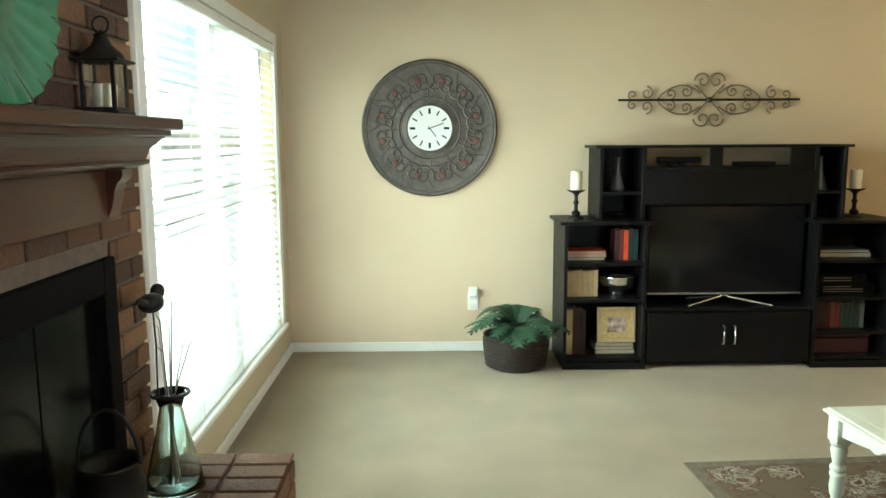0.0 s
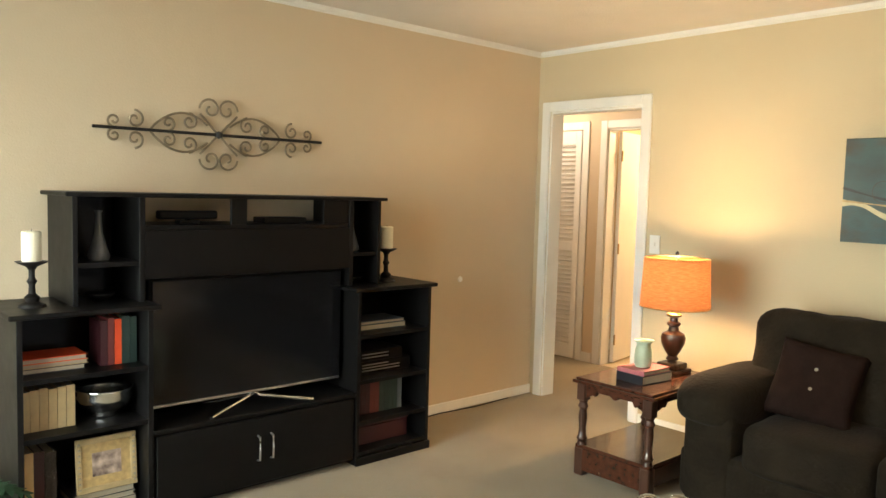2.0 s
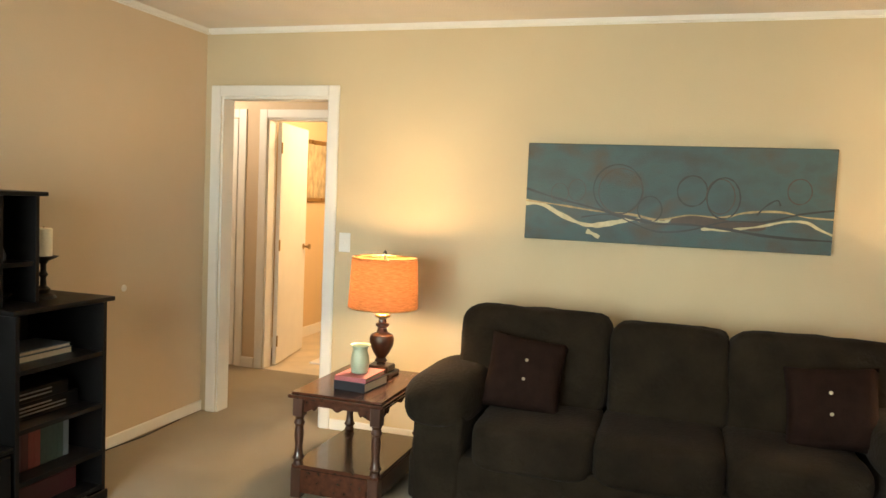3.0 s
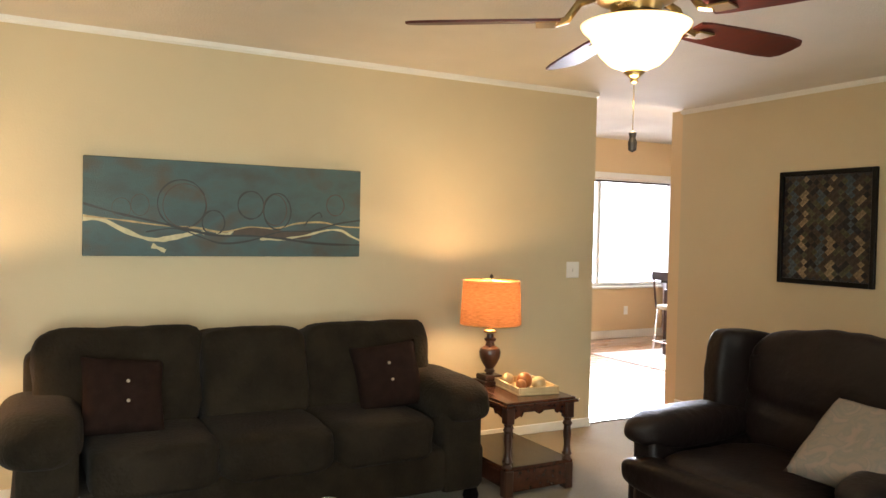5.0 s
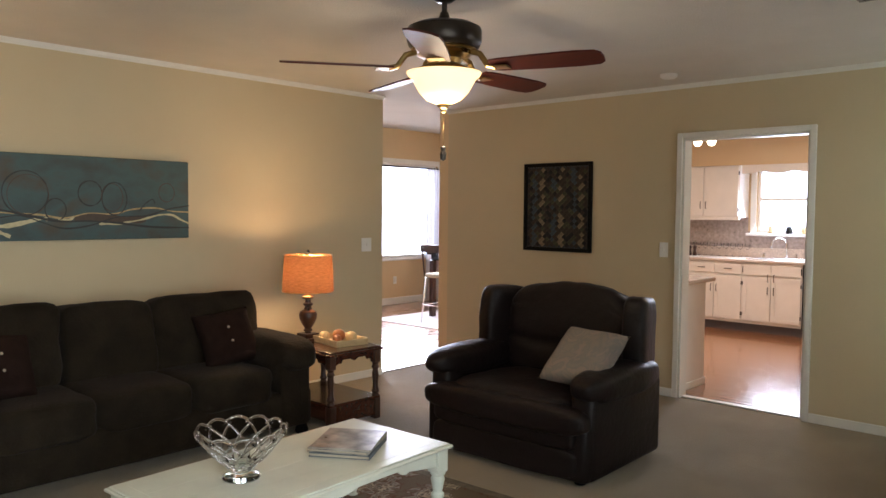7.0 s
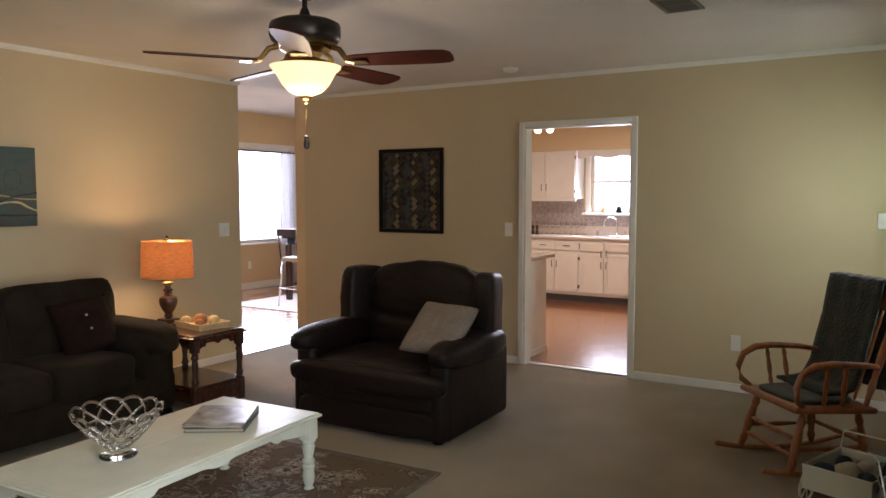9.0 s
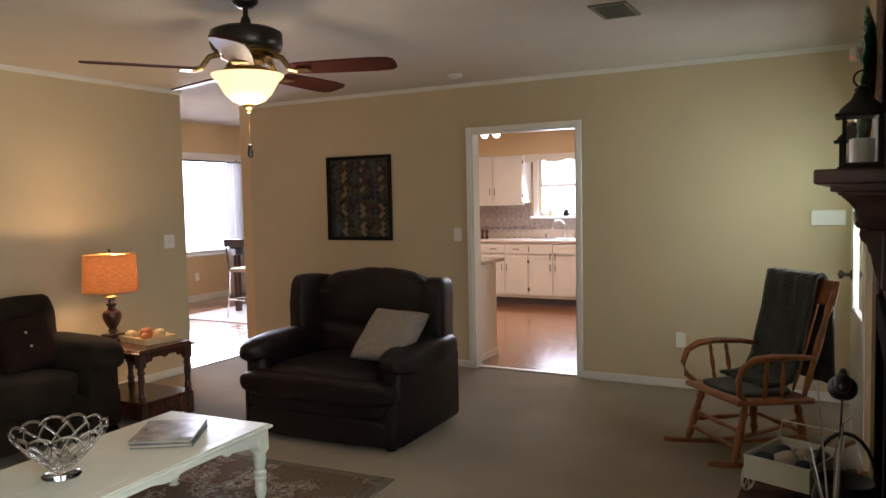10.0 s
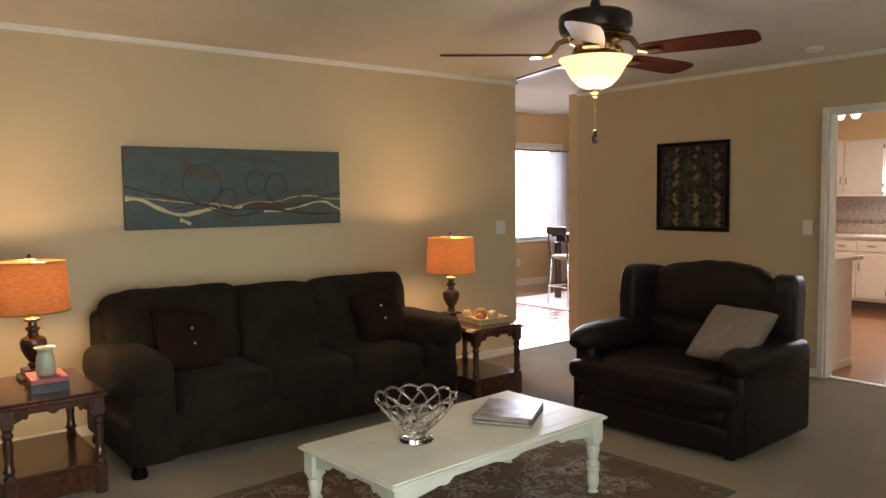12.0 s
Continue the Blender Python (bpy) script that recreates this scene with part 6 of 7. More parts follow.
def cab_door(x0, x1, z0, z1, y, parent, hinge_left, drawer=False, name="door"):
    d = part(name, join(box((x0, y, z0), (x1, y + 0.018, z1), 0.003), *([] if drawer else [boxes([((x0 + 0.002, y + 0.0182, z0 + 0.002), (x0 + 0.045, y + 0.024, z1 - 0.002)), ((x1 - 0.045, y + 0.0182, z0 + 0.002), (x1 - 0.002, y + 0.024, z1 - 0.002)), ((x0 + 0.045, y + 0.0182, z0 + 0.002), (x1 - 0.045, y + 0.024, z0 + 0.045)), ((x0 + 0.045, y + 0.0182, z1 - 0.045), (x1 - 0.045, y + 0.024, z1 - 0.002))])])), M["cabinet"], parent)
    if drawer:
        xm, zm = (x0 + x1) / 2, (z0 + z1) / 2
        part("handle", tube([(xm - 0.045, y + 0.018, zm), (xm - 0.04, y + 0.036, zm), (xm + 0.04, y + 0.036, zm), (xm + 0.045, y + 0.018, zm)], 0.005, 6), M["bronze"], d)
    else:
        xh = x1 - 0.03 if hinge_left else x0 + 0.03
        zh = z1 - 0.16 if z0 < 1 else z0 + 0.14
        part("handle", tube([(xh, y + 0.023, zh - 0.045), (xh, y + 0.042, zh - 0.04), (xh, y + 0.042, zh + 0.04), (xh, y + 0.023, zh + 0.045)], 0.005, 6), M["bronze"], d)
        xx = x0 - 0.003 if hinge_left else x1 + 0.003
        for z in (z0 + 0.08, z1 - 0.08):
            part("hinge", box((xx - 0.006, y + 0.010, z - 0.022), (xx + 0.006, y + 0.022, z + 0.022)), M["bronze"], d)


for i, (x0, x1) in enumerate(((2.34, 3.05), (3.05, 3.76), (3.76, 4.47))):
    c = thing("base_cabinet", (0, 0, 0), "white painted kitchen base cabinet with two doors and dark handles", "kitchen cabinet", "kitchen base cabinets")
    part("body", box((x0, KY + 0.002, 0.11), (x1 - 0.001, -4.272, 0.87)), M["cabinet"], c)
    part("toe_kick", box((x0, KY + 0.002, 0.0), (x1 - 0.001, -4.33, 0.109)), M["toe_kick"], c, "dark toe kick")
    xm = (x0 + x1) / 2
    cab_door(x0 + 0.012, xm - 0.006, 0.15, 0.69, -4.271, c, True)
    cab_door(xm + 0.006, x1 - 0.014, 0.15, 0.69, -4.271, c, False)
    cab_door(x0 + 0.012, xm - 0.006, 0.72, 0.845, -4.271, c, True, i > 0 or False, "false_front" if i == 0 else "drawer")
    cab_door(xm + 0.006, x1 - 0.014, 0.72, 0.845, -4.271, c, False, i > 0, "false_front" if i == 0 else "drawer")
dw = thing("dishwasher", (1.74, -4.27, 0), "black built-in dishwasher beside the sink cabinet", "dishwasher")
part("body", box((0, -0.57, 0.1), (0.598, 0, 0.87)), M["black"], dw)
part("door", box((0.004, 0.001, 0.11), (0.594, 0.024, 0.86), 0.006, 2), M["screen"], dw)
part("handle", box((0.06, 0.025, 0.76), (0.54, 0.045, 0.785), 0.006, 2), M["black"], dw)
lc = thing("base_cabinet", (0, 0, 0), "white painted kitchen base cabinet beside the dishwasher", "kitchen cabinet", "kitchen base cabinets")
part("body", box((0.9, KY + 0.002, 0.0), (1.739, -4.272, 0.87)), M["cabinet"], lc)
wt = thing("worktop", (0, 0, 0), "pale tan laminate kitchen worktop with an upstand", "worktop")
part("top", box((0.88, KY + 0.001, 0.871), (4.555, -4.235, 0.905), 0.006, 2), M["counter"], wt)
part("upstand", box((0.88, KY + 0.001, 0.906), (4.555, KY + 0.022, 1.03), 0.004), M["counter"], wt)
structure("backsplash", box((0.9, KY, 1.0305), (4.56, KY + 0.008, 1.239)), M["backsplash"], "grey-brown tiled kitchen backsplash", "backsplash")
structure("backsplash_side", box((KWX1 + 0.101, KY, 1.2395), (4.56, KY + 0.008, 1.42)), M["backsplash"], "grey-brown tiled kitchen backsplash under the wall cabinets", "backsplash")
for i, (x0, x1) in enumerate(((3.22, 4.16),)):
    c = thing("wall_cabinet", (0, 0, 0), "white painted kitchen wall cabinet with two doors", "kitchen cabinet", "kitchen wall cabinets")
    part("body", box((x0, KY + 0.01, 1.42), (x1, -4.54, 2.089)), M["cabinet"], c)
    part("light_rail", box((x0, -4.56, 1.385), (x1, -4.535, 1.4195), 0.004), M["cabinet"], c)
    xm = (x0 + x1) / 2
    cab_door(x0 + 0.012, xm - 0.006, 1.44, 2.07, -4.539, c, True)
    cab_door(xm + 0.006, x1 - 0.012, 1.44, 2.07, -4.539, c, False)
c = thing("wall_cabinet", (0, 0, 0), "white painted kitchen wall cabinet on the sink's other side", "kitchen cabinet", "kitchen wall cabinets")
part("body", box((0.9, KY + 0.01, 1.42), (1.79, -4.54, 2.089)), M["cabinet"], c)
sk = thing("sink", (2.68, -4.52, 0.9055), "stainless steel kitchen sink with a swan-neck tap", "sink")
part("rim", boxes([((-0.36, -0.20, 0), (0.36, -0.17, 0.006)), ((-0.36, 0.17, 0), (0.36, 0.20, 0.006)), ((-0.36, -0.17, 0), (-0.33, 0.17, 0.006)), ((0.33, -0.17, 0), (0.36, 0.17, 0.006))], 0.002), M["chrome"], sk)
part("bowl", box((-0.33, -0.17, 0.0), (0.33, 0.17, 0.002)), M["steel"], sk)
part("tap", tube([(0.0, -0.19, 0.0), (0.0, -0.19, 0.17)] + [(0.09 - 0.09 * math.cos(math.pi * i / 8), -0.19 + 0.02 * i / 8, 0.17 + 0.09 * math.sin(math.pi * i / 8)) for i in range(1, 9)] + [(0.18, -0.17, 0.13)], 0.011, 8), M["chrome"], sk, "chrome swan-neck tap", smooth=True)
for x in (-0.12, 0.28):
    part("tap_handle", lathe([(0.018, 0), (0.014, 0.03), (0.01, 0.055), (0.022, 0.06), (0.0, 0.07)], 12, (x, -0.19, 0)), M["chrome"], sk)
for i in range(9):
    g = thing("wine_glass", (3.20 + i * 0.095, KY + 0.06, 0.906), "clear stemmed glass in a row on the worktop", "wine glass", "glasses on the worktop")
    part("glass", lathe([(0.030, 0), (0.028, 0.004), (0.005, 0.01), (0.004, 0.07), (0.018, 0.09), (0.033, 0.125), (0.028, 0.17), (0.026, 0.17), (0.031, 0.125), (0.0, 0.09)], 14), M["stemware"], g, smooth=True)
for i, (x, l, m) in enumerate(((2.91, "cream", "book_tan"), (2.69, "dark", "black"), (2.51, "cream", "book_tan"))):
    g = thing("sill_jar", (x, KY + 0.045, KWZ0 + 0.0005), "small %s jar on the kitchen window sill" % l, "jar", "jars on the sill")
    part("jar", lathe([(0.035, 0), (0.042, 0.02), (0.04, 0.07), (0.03, 0.085), (0.033, 0.095), (0.0, 0.095)], 16), M[m], g, smooth="auto")
for i in range(2):
    g = thing("spice_mill", (3.90 - i * 0.07, KY + 0.25, 0.9055), "short dark wooden spice mill", "spice mill", "mills on the worktop")
    part("body", lathe([(0.025, 0), (0.028, 0.02), (0.016, 0.07), (0.024, 0.10), (0.02, 0.13), (0.0, 0.14)], 14), M["dark_wood"], g, smooth="auto")
pn = thing("peninsula", (0, 0, 0), "white kitchen peninsula with a pale tan top, just inside the doorway", "kitchen peninsula")
part("body", box((2.13, -1.13, 0.0), (3.9, -0.63, 0.89), 0.004), M["cabinet"], pn)
part("plinth_trim", boxes([((2.118, -1.14, 0.0), (2.1295, -0.62, 0.06))], 0.002), M["white"], pn)
part("top", box((2.06, -1.17, 0.8905), (3.93, -0.608, 0.925), 0.006, 2), M["counter"], pn)
kl = thing("ceiling_spot_bar", (2.865, -2.5, CZ), "brushed metal ceiling bar with three lit round bulbs", "ceiling light")
part("bar", box((-0.30, -0.03, -0.06), (0.30, 0.03, -0.001), 0.008, 2), M["steel"], kl)
for x in (-0.15, 0.0, 0.15):
    part("stem", tube([(x, 0, -0.06), (x, 0.0, -0.215)], 0.008, 6), M["steel"], kl)
    part("bulb_globe", lathe([(0.0, -0.215), (0.03, -0.225), (0.045, -0.262), (0.03, -0.297), (0.0, -0.307)], 16, (x, 0, 0)), M["bulb"], kl, smooth=True)

# ---- dining room ----
DX = 8.0
DWY0, DWY1, DWZ0, DWZ1 = -3.95, -1.10, 0.72, 2.20
structure("wall_dining_east", boxes([((DX, -5.1, 0), (DX + T, DWY0, DCZ)), ((DX, DWY1, 0), (DX + T, 2.1, DCZ)), ((DX, DWY0, 0), (DX + T, DWY1, DWZ0)), ((DX, DWY0, DWZ1), (DX + T, DWY1, DCZ))]), M["kitchen_wall"], "pale tan dining room wall with a wide window", "wall")
structure("wall_dining_south", box((4.68, -5.1, 0), (DX, -4.97, DCZ)), M["kitchen_wall"], "pale tan dining room wall", "wall")
structure("wall_dining_north", box((EX + T, 2.0, 0), (DX + T, 2.1, DCZ)), M["kitchen_wall"], "pale tan dining room wall", "wall")
structure("baseboard_dining", boxes([((DX - 0.015, -4.97, 0), (DX, 2.0, 0.11)), ((4.68, -4.97, 0), (DX - 0.015, -4.955, 0.11))], 0.004), M["trim"], "white baseboard in the dining room", "baseboard")
structure("backdrop_east", box((9.3, -6.0, -0.5), (9.4, 1.0, 3.4)), M["outside_blue"], "overexposed bright daylight beyond the dining room window", "daylight")
dwn = structure("window_3", boxes([((DX - 0.02, DWY0 - 0.08, DWZ0), (DX, DWY0, DWZ1 + 0.08)), ((DX - 0.02, DWY1, DWZ0), (DX, DWY1 + 0.08, DWZ1 + 0.08)), ((DX - 0.02, DWY0, DWZ1), (DX, DWY1, DWZ1 + 0.08))], 0.003), M["white"], "wide white dining room window with a sheer curtain", "window")
part("window_sill", box((DX - 0.06, DWY0 - 0.1, DWZ0 - 0.03), (DX + 0.1, DWY1 + 0.1, DWZ0), 0.005), M["white"], dwn)
part("window_frame", boxes([((DX + 0.04, DWY0, DWZ0), (DX + 0.09, DWY0 + 0.05, DWZ1)), ((DX + 0.04, DWY1 - 0.05, DWZ0), (DX + 0.09, DWY1, DWZ1)), ((DX + 0.04, -2.55, DWZ0), (DX + 0.09, -2.49, DWZ1)), ((DX + 0.04, DWY0 + 0.05, DWZ0), (DX + 0.09, -2.55, DWZ0 + 0.05)), ((DX + 0.04, -2.49, DWZ0), (DX + 0.09, DWY1 - 0.05, DWZ0 + 0.05)), ((DX + 0.04, DWY0 + 0.05, DWZ1 - 0.05), (DX + 0.09, -2.55, DWZ1)), ((DX + 0.04, -2.49, DWZ1 - 0.05), (DX + 0.09, DWY1 - 0.05, DWZ1))]), M["white"], dwn)
for y0, y1 in ((DWY0 + 0.05, -2.55), (-2.49, DWY1 - 0.05)):
    p = part("pane", box((DX + 0.06, y0, DWZ0 + 0.05), (DX + 0.065, y1, DWZ1 - 0.05)), M["glass"], dwn)
    p.visible_shadow = False
cu = thing("sheer_curtain", (DX - 0.09, 0, 0), "white sheer curtain hanging in folds from a dark rod", "curtain")
part("rod", tube([(0, -4.25, 2.15), (0, -0.8, 2.15)], 0.012, 8), M["iron"], cu, "thin dark curtain rod")
for y0, y1, nm in ((-4.2, -3.62, "panel"), (-1.4, -0.85, "panel")):
    cb_ = bmesh.new()
    prev = None
    for i in range(61):
        y = y0 + (y1 - y0) * i / 60
        x = 0.025 * math.sin(i * 0.9) + 0.006 * math.sin(i * 2.3)
        q = (cb_.verts.new((x * 0.6, y, 2.16)), cb_.verts.new((x, y + 0.01 * math.sin(i), 0.9)), cb_.verts.new((x * 1.3, y + 0.015 * math.sin(i * 0.7), 0.03)))
        if prev:
            cb_.faces.new((prev[0], prev[1], q[1], q[0]))
            cb_.faces.new((prev[1], prev[2], q[2], q[1]))
        prev = q
    part(nm, cb_, M["curtain"], cu, smooth=True)
dr_ = thing("dining_rug", (0, 0, 0), "pale grey woven rug under the tall table", "rug")
part("field", box((5.1, -4.4, 0.001), (7.0, -1.62, 0.010), 0.003), mat("pale_rug", (0.48, 0.45, 0.42), 0.95, var=0.15, scale=8, bump=0.3, bscale=200), dr_)
ptb = thing("pub_table", (0, 0, 0.0105), "tall black wooden pub table by the dining window", "table")
part("tabletop", box((5.75, -3.50, 0.86), (6.66, -2.33, 0.90), 0.006, 2), M["black"], ptb)
part("apron", boxes([((5.80, -3.45, 0.78), (5.82, -2.38, 0.859)), ((6.59, -3.45, 0.78), (6.61, -2.38, 0.859)), ((5.82, -3.45, 0.78), (6.59, -3.43, 0.859)), ((5.82, -2.40, 0.78), (6.59, -2.38, 0.859))]), M["black"], ptb)
for x in (5.79, 6.57):
    for y in (-3.46, -2.44):
        part("leg", box((x, y, 0), (x + 0.07, y + 0.07, 0.779), 0.005), M["dark_wood"], ptb)


def stool(at, rz):
    s = thing("bar_stool", at, "chrome-legged bar stool with a low dark back and pale seat", "bar stool", "bar stools at the tall table", rz)
    part("seat", cushion((-0.19, -0.19, 0.60), (0.19, 0.19, 0.66), 5, 8), M["cream"], s, smooth=True)
    for x in (-1, 1):
        for y in (-1, 1):
            part("leg", tube([(x * 0.15, y * 0.15, 0.61), (x * 0.19, y * 0.2, 0.011)], 0.011, 8), M["chrome"], s, smooth=True)
        part("back_post", tube([(x * 0.16, -0.17, 0.62), (x * 0.165, -0.22, 1.02)], 0.012, 8), M["dark_wood"], s, smooth=True)
    part("back_rail", box((-0.18, -0.235, 0.93), (0.18, -0.21, 1.03), 0.008, 2), M["dark_wood"], s)
    part("foot_ring", tube([(0.18, 0.19, 0.25), (-0.18, 0.19, 0.25), (-0.18, -0.19, 0.25), (0.18, -0.19, 0.25)], 0.008, 6, True), M["chrome"], s)


stool((6.02, -1.98, 0.0105), 175)
stool((5.45, -2.9, 0.0105), -90)
plate("power_outlet", (DX, -3.0, 0.38), 90, "cream power outlet under the dining room window", "power outlet", kind="outlet")

# ---- hall and bathroom ----
HX2 = 5.55
structure("wall_hall_east", boxes([((HX2, 4.9, 0), (HX2 + T, 5.62, CZ)), ((HX2, 6.42, 0), (HX2 + T, 9.0, CZ)), ((HX2, 5.62, 2.04), (HX2 + T, 6.42, CZ))]), M["wall_tan"], "tan hall wall with a bathroom doorway", "wall")
structure("wall_hall_west", box((EX, NY + T, 0), (EX + T, 9.0, CZ)), M["wall_tan"], "tan hall wall", "wall")
structure("wall_hall_end", boxes([((EX, 9.0, 0), (HX2 + T, 9.1, CZ)), ((EX + T, 4.9, 0), (HX2, 5.0, CZ))]), M["wall_tan"], "tan hall end wall", "wall")
structure("hall_ceiling", box((EX + T, 4.9, CZ), (8.0, 9.1, CZ + 0.1)), M["ceiling"], "cream hall ceiling", "ceiling")
structure("baseboard_hall", boxes([((HX2 - 0.014, 6.50, 0), (HX2, 6.66, 0.085)), ((HX2 - 0.014, 7.42, 0), (HX2, 9.0, 0.085)), ((HX2 - 0.014, 5.0, 0), (HX2, 5.54, 0.085))], 0.003), M["trim"], "white hall baseboard", "baseboard")
doorway("door_3", "white cased bathroom doorway", casing_y(5.62, 6.42, 2.04, HX2 - 0.018, 0.07, 0.018),
        boxes([((HX2, 5.62, 0), (HX2 + T, 5.634, 2.026)), ((HX2, 6.406, 0), (HX2 + T, 6.42, 2.026)), ((HX2, 5.62, 2.026), (HX2 + T, 6.42, 2.04))]))
bd_ = thing("bathroom_door", (HX2 + T + 0.004, 6.400, 0.012), "white painted flush interior door standing open into the bathroom", "door", rz=11)
part("leaf", box((0.0, -0.035, 0), (0.74, 0.0, 2.01), 0.003), M["white"], bd_)
for s in (-1, 1):
    part("knob", moved(lathe([(0.026, 0), (0.026, 0.006), (0.01, 0.012), (0.01, 0.035), (0.026, 0.05), (0.024, 0.065), (0.0, 0.07)], 14), pose(0.68, -0.0175 + s * 0.0175, 0.95, -90 * s)), M["brass"], bd_)
for z in (0.2, 1.0, 1.8):
    part("hinge", box((-0.012, -0.045, z - 0.045), (0.004, -0.0355, z + 0.045)), M["brass"], bd_)
structure("bath_floor", box((HX2, 4.9, -0.1), (8.0, 6.9, -0.002)), M["tile"], "beige bathroom tile floor", "floor")
structure("wall_bath_north", box((HX2 + T, 6.78, 0), (8.0, 6.9, CZ)), M["kitchen_wall"], "warm cream bathroom wall", "wall")
structure("wall_bath_south", box((HX2 + T, 4.9, 0), (8.0, 5.0, CZ)), M["kitchen_wall"], "warm cream bathroom wall", "wall")
structure("wall_bath_east", box((7.9, 5.0, 0), (8.0, 6.78, CZ)), M["kitchen_wall"], "warm cream bathroom wall", "wall")
structure("baseboard_bath", box((HX2 + T, 6.765, -0.002), (7.9, 6.78, 0.1), 0.003), M["trim"], "white bathroom baseboard", "baseboard")
bp_ = thing("bath_picture", (7.12, 6.78, 1.67), "gold-framed botanical print on the bathroom wall", "framed picture")
bp_.scale = (0.60, 1.0, 1.03)
part("frame", boxes([((-0.42, -0.025, -0.30), (-0.38, -0.001, 0.30)), ((0.38, -0.025, -0.30), (0.42, -0.001, 0.30)), ((-0.38, -0.025, 0.26), (0.38, -0.001, 0.30)), ((-0.38, -0.025, -0.30), (0.38, -0.001, -0.26))], 0.004), M["brass"], bp_)
part("print", box((-0.38, -0.012, -0.26), (0.38, -0.002, 0.26)), mat("faded_print", (0.50, 0.40, 0.24), 0.7, var=0.35, scale=9), bp_)
bm_ = thing("bath_mat", (6.15, 5.95, 0), "white cotton bath mat on the bathroom floor", "bath mat")
part("mat", box((-0.25, -0.25, -0.001), (0.35, 0.22, 0.014), 0.005, 2), M["white"], bm_)
ld = thing("louvre_door", (HX2, 7.04, 0.01), "white louvred closet door in the hall", "door")
part("stile", boxes([((-0.03, -0.36, 0), (-0.002, -0.30, 2.02)), ((-0.03, 0.30, 0), (-0.002, 0.36, 2.02)), ((-0.03, -0.30, 0), (-0.002, 0.30, 0.12)), ((-0.03, -0.30, 1.90), (-0.002, 0.30, 2.02)), ((-0.03, -0.30, 0.96), (-0.002, 0.30, 1.04))], 0.002), M["white"], ld)
part("backing", box((-0.006, -0.30, 0.12), (-0.002, 0.30, 1.90)), M["white"], ld)
for i in range(44):
    z = 0.14 + i * 0.0405
    if 0.93 < z < 1.06:
        continue
    part("louvre", moved(box((-0.014, -0.299, -0.0025), (0.014, 0.299, 0.0025)), pose(-0.018, 0, z, 0, 35)), M["white"], ld)
part("casing", boxes([((-0.018, -0.43, -0.01), (0.0, -0.363, 2.10)), ((-0.018, 0.363, -0.01), (0.0, 0.43, 2.10)), ((-0.018, -0.363, 2.03), (0.0, 0.363, 2.10))], 0.003), M["trim"], ld)

# ---- bricks of the chimney and hearth ----
brick_mat = mat("brown_brick", (0.17, 0.085, 0.045), 0.85, var=0.35, scale=14, bump=0.6, bscale=70)
_nt = brick_mat.node_tree
_oi = _nt.nodes.new("ShaderNodeObjectInfo")
_cr = _nt.nodes.new("ShaderNodeValToRGB")
_e = _cr.color_ramp.elements
_e[0].color, _e[1].color = (0.08, 0.044, 0.026, 1), (0.29, 0.175, 0.085, 1)
_q = _e.new(0.45)
_q.color = (0.15, 0.082, 0.042, 1)
_mx = _nt.nodes.new("ShaderNodeMixRGB")
_mx.blend_type = "OVERLAY"
_mx.inputs[0].default_value = 0.55
_old = _nt.nodes["Principled BSDF"].inputs["Base Color"].links[0].from_socket
_nt.links.new(_oi.outputs["Random"], _cr.inputs[0])
_nt.links.new(_cr.outputs[0], _mx.inputs[1])
_nt.links.new(_old, _mx.inputs[2])
_nt.links.new(_mx.outputs[0], _nt.nodes["Principled BSDF"].inputs["Base Color"])

chim, hea = bpy.data.objects["wall_chimney"], bpy.data.objects["hearth"]
_cache = {}


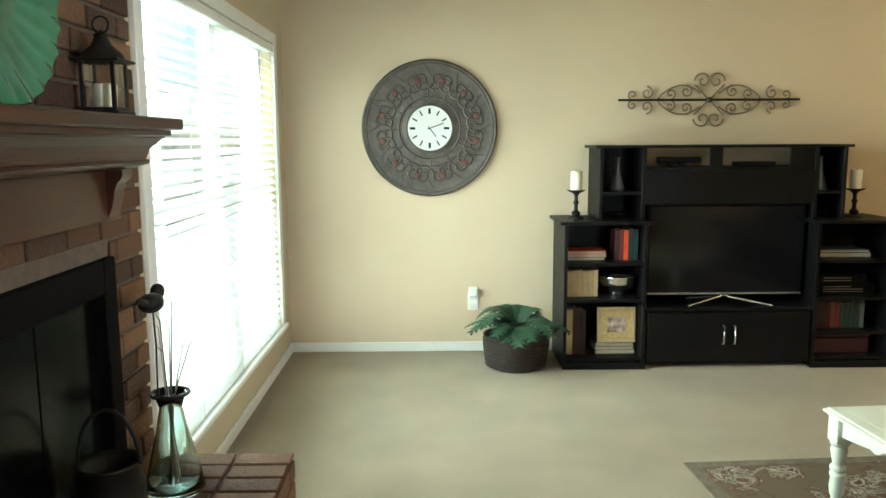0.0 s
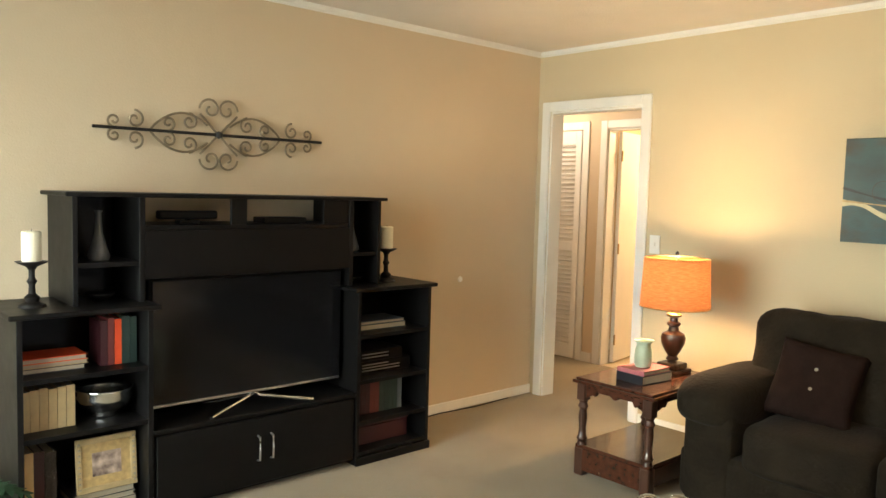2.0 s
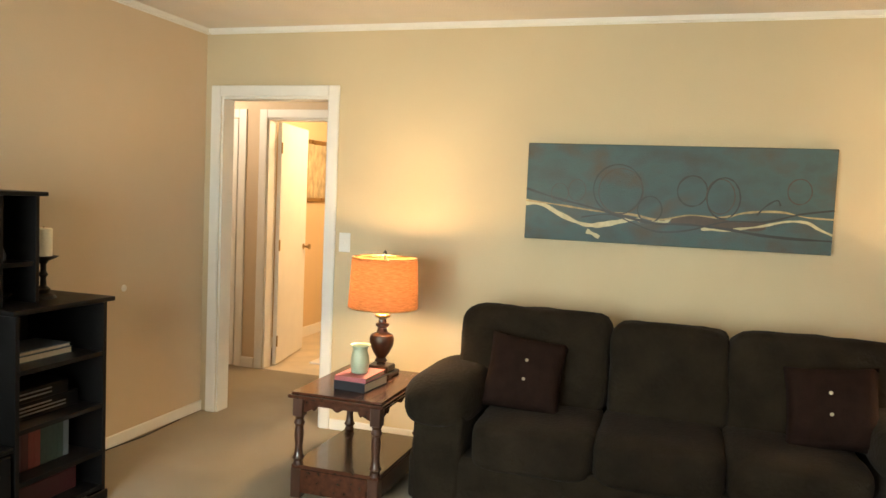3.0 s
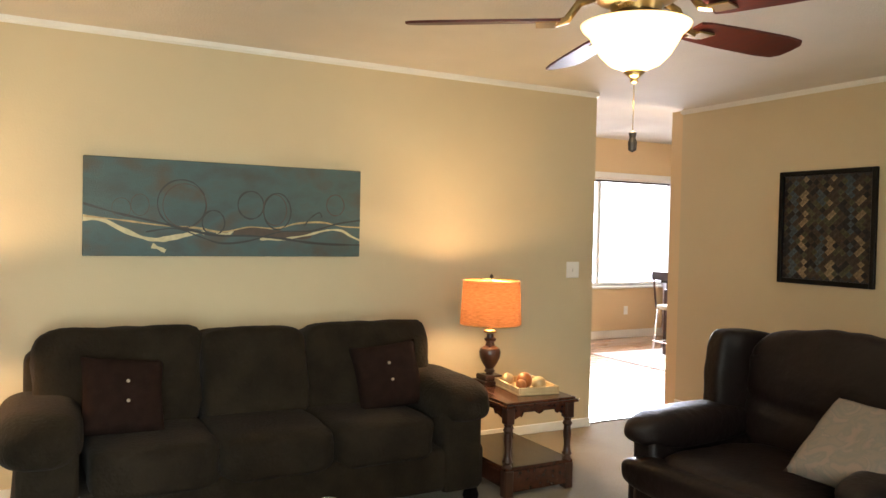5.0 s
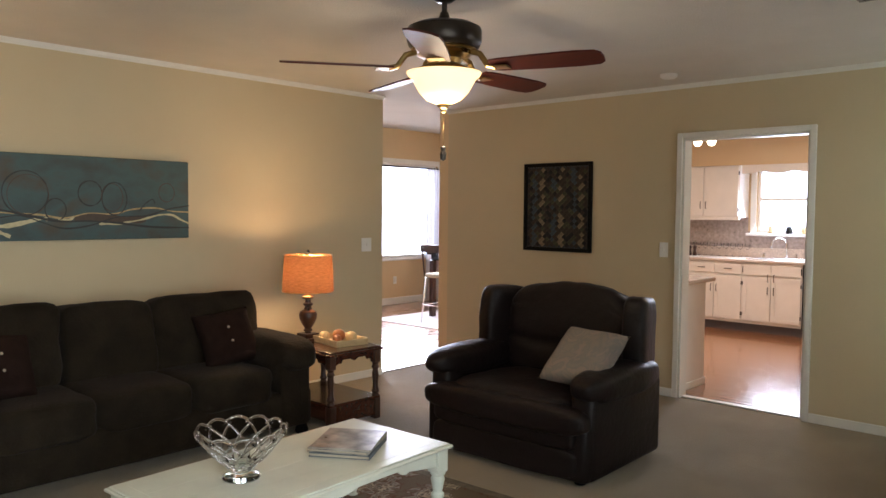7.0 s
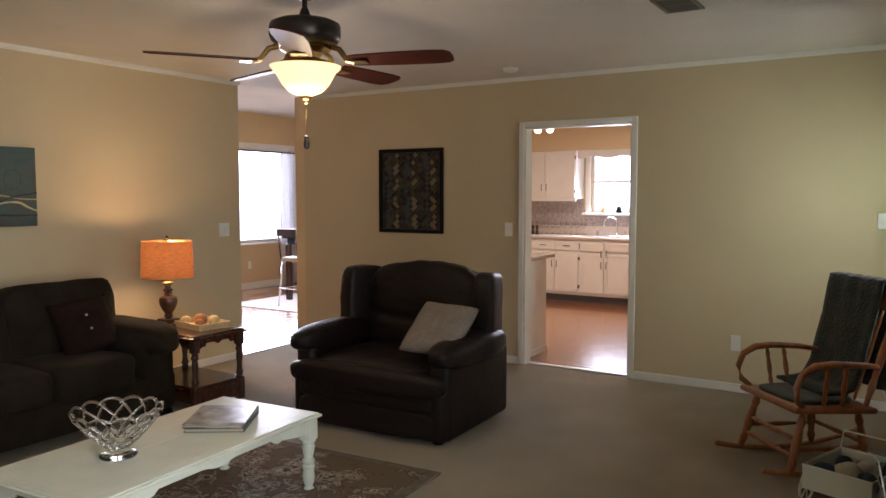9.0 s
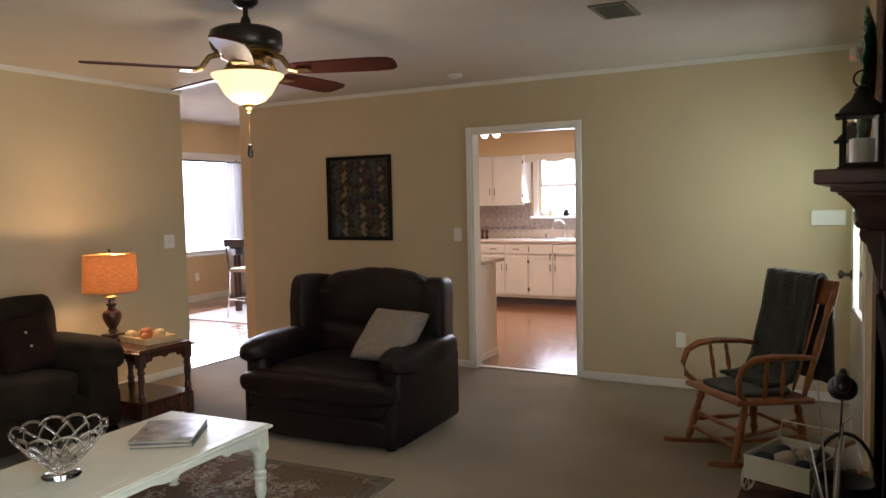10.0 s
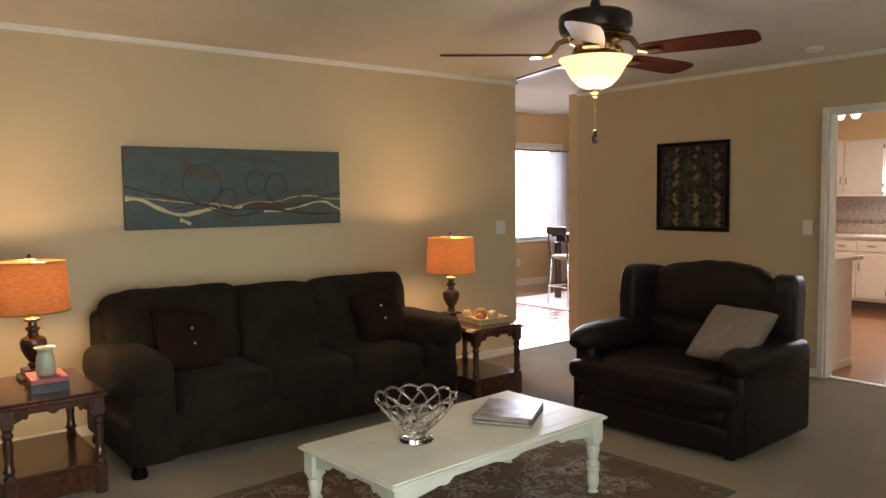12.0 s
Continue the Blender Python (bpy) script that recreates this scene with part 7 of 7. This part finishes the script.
def brick(lo, hi, parent):
    size = tuple(round(b - a, 3) for a, b in zip(lo, hi))
    if size not in _cache:
        bm = box(tuple(-s / 2 for s in size), tuple(s / 2 for s in size), 0.004)
        me = bpy.data.meshes.new("brick")
        bm.to_mesh(me)
        bm.free()
        me.materials.append(brick_mat)
        _cache[size] = me
    o = new("brick", _cache[size])
    o.parent = parent
    o.location = tuple((a + b) / 2 for a, b in zip(lo, hi))


rb_ = random.Random(3)
BL, BH, J = 0.195, 0.064, 0.011
row = 0
z = 0.35
while z < CZ - 0.03:
    first = BL / 2 - 0.005 if row % 2 else BL
    hi_ = BY1 + 0.001
    ln = first
    while hi_ > BY0 - 0.02:
        lo_ = max(hi_ - ln, BY0 - 0.02)
        a, b = lo_, hi_
        z1 = min(z + BH, CZ - 0.002)
        d = rb_.choice((0.0, 0.001, 0.002, 0.003))
        spans = [(a, b)]
        if z < FZ1 and z1 > FZ0:
            spans = [(a, min(b, FY0 - 0.002)), (max(a, FY1 + 0.002), b)]
        for s0, s1 in spans:
            if s1 - s0 > 0.02:
                brick((BX - 0.0115, s0, z), (BX + d, s1, z1), chim)
        hi_ = lo_ - J
        ln = BL
    z += BH + J
    row += 1
# hearth: top laid in headers, front and ends in running bond
y = HHY1
while y > HHY0 + 0.05:
    x = HX
    k = 0
    while x > BX + 0.03:
        x0 = max(x - BL, BX + 0.006)
        brick((x0, y - 0.092, HH - 0.0115), (x, y, HH + rb_.choice((0, 0.001, 0.002))), hea)
        x = x0 - J
    y -= 0.092 + J
for r in range(4):
    z0 = 0.012 + r * 0.079
    y = HHY1 - 0.002 - (0.1 if r % 2 else 0)
    if r % 2:
        brick((HX - 0.0115, y + J, z0), (HX + 0.002, HHY1 - 0.002, z0 + BH + 0.003), hea)
    while y > HHY0 + 0.03:
        y0 = max(y - BL, HHY0)
        brick((HX - 0.0115, y0, z0), (HX + 0.002, y, z0 + BH + 0.003), hea)
        y = y0 - J
    for ye, s in ((HHY1 - 0.0095, 1), (HHY0 + 0.0095, -1)):
        x = HX - 0.014 - (0.1 if r % 2 else 0)
        while x > BX + 0.05:
            x0 = max(x - BL, BX + 0.01)
            brick((x0, min(ye, ye + s * 0.011), z0), (x, max(ye, ye + s * 0.011), z0 + BH + 0.003), hea)
            x = x0 - J
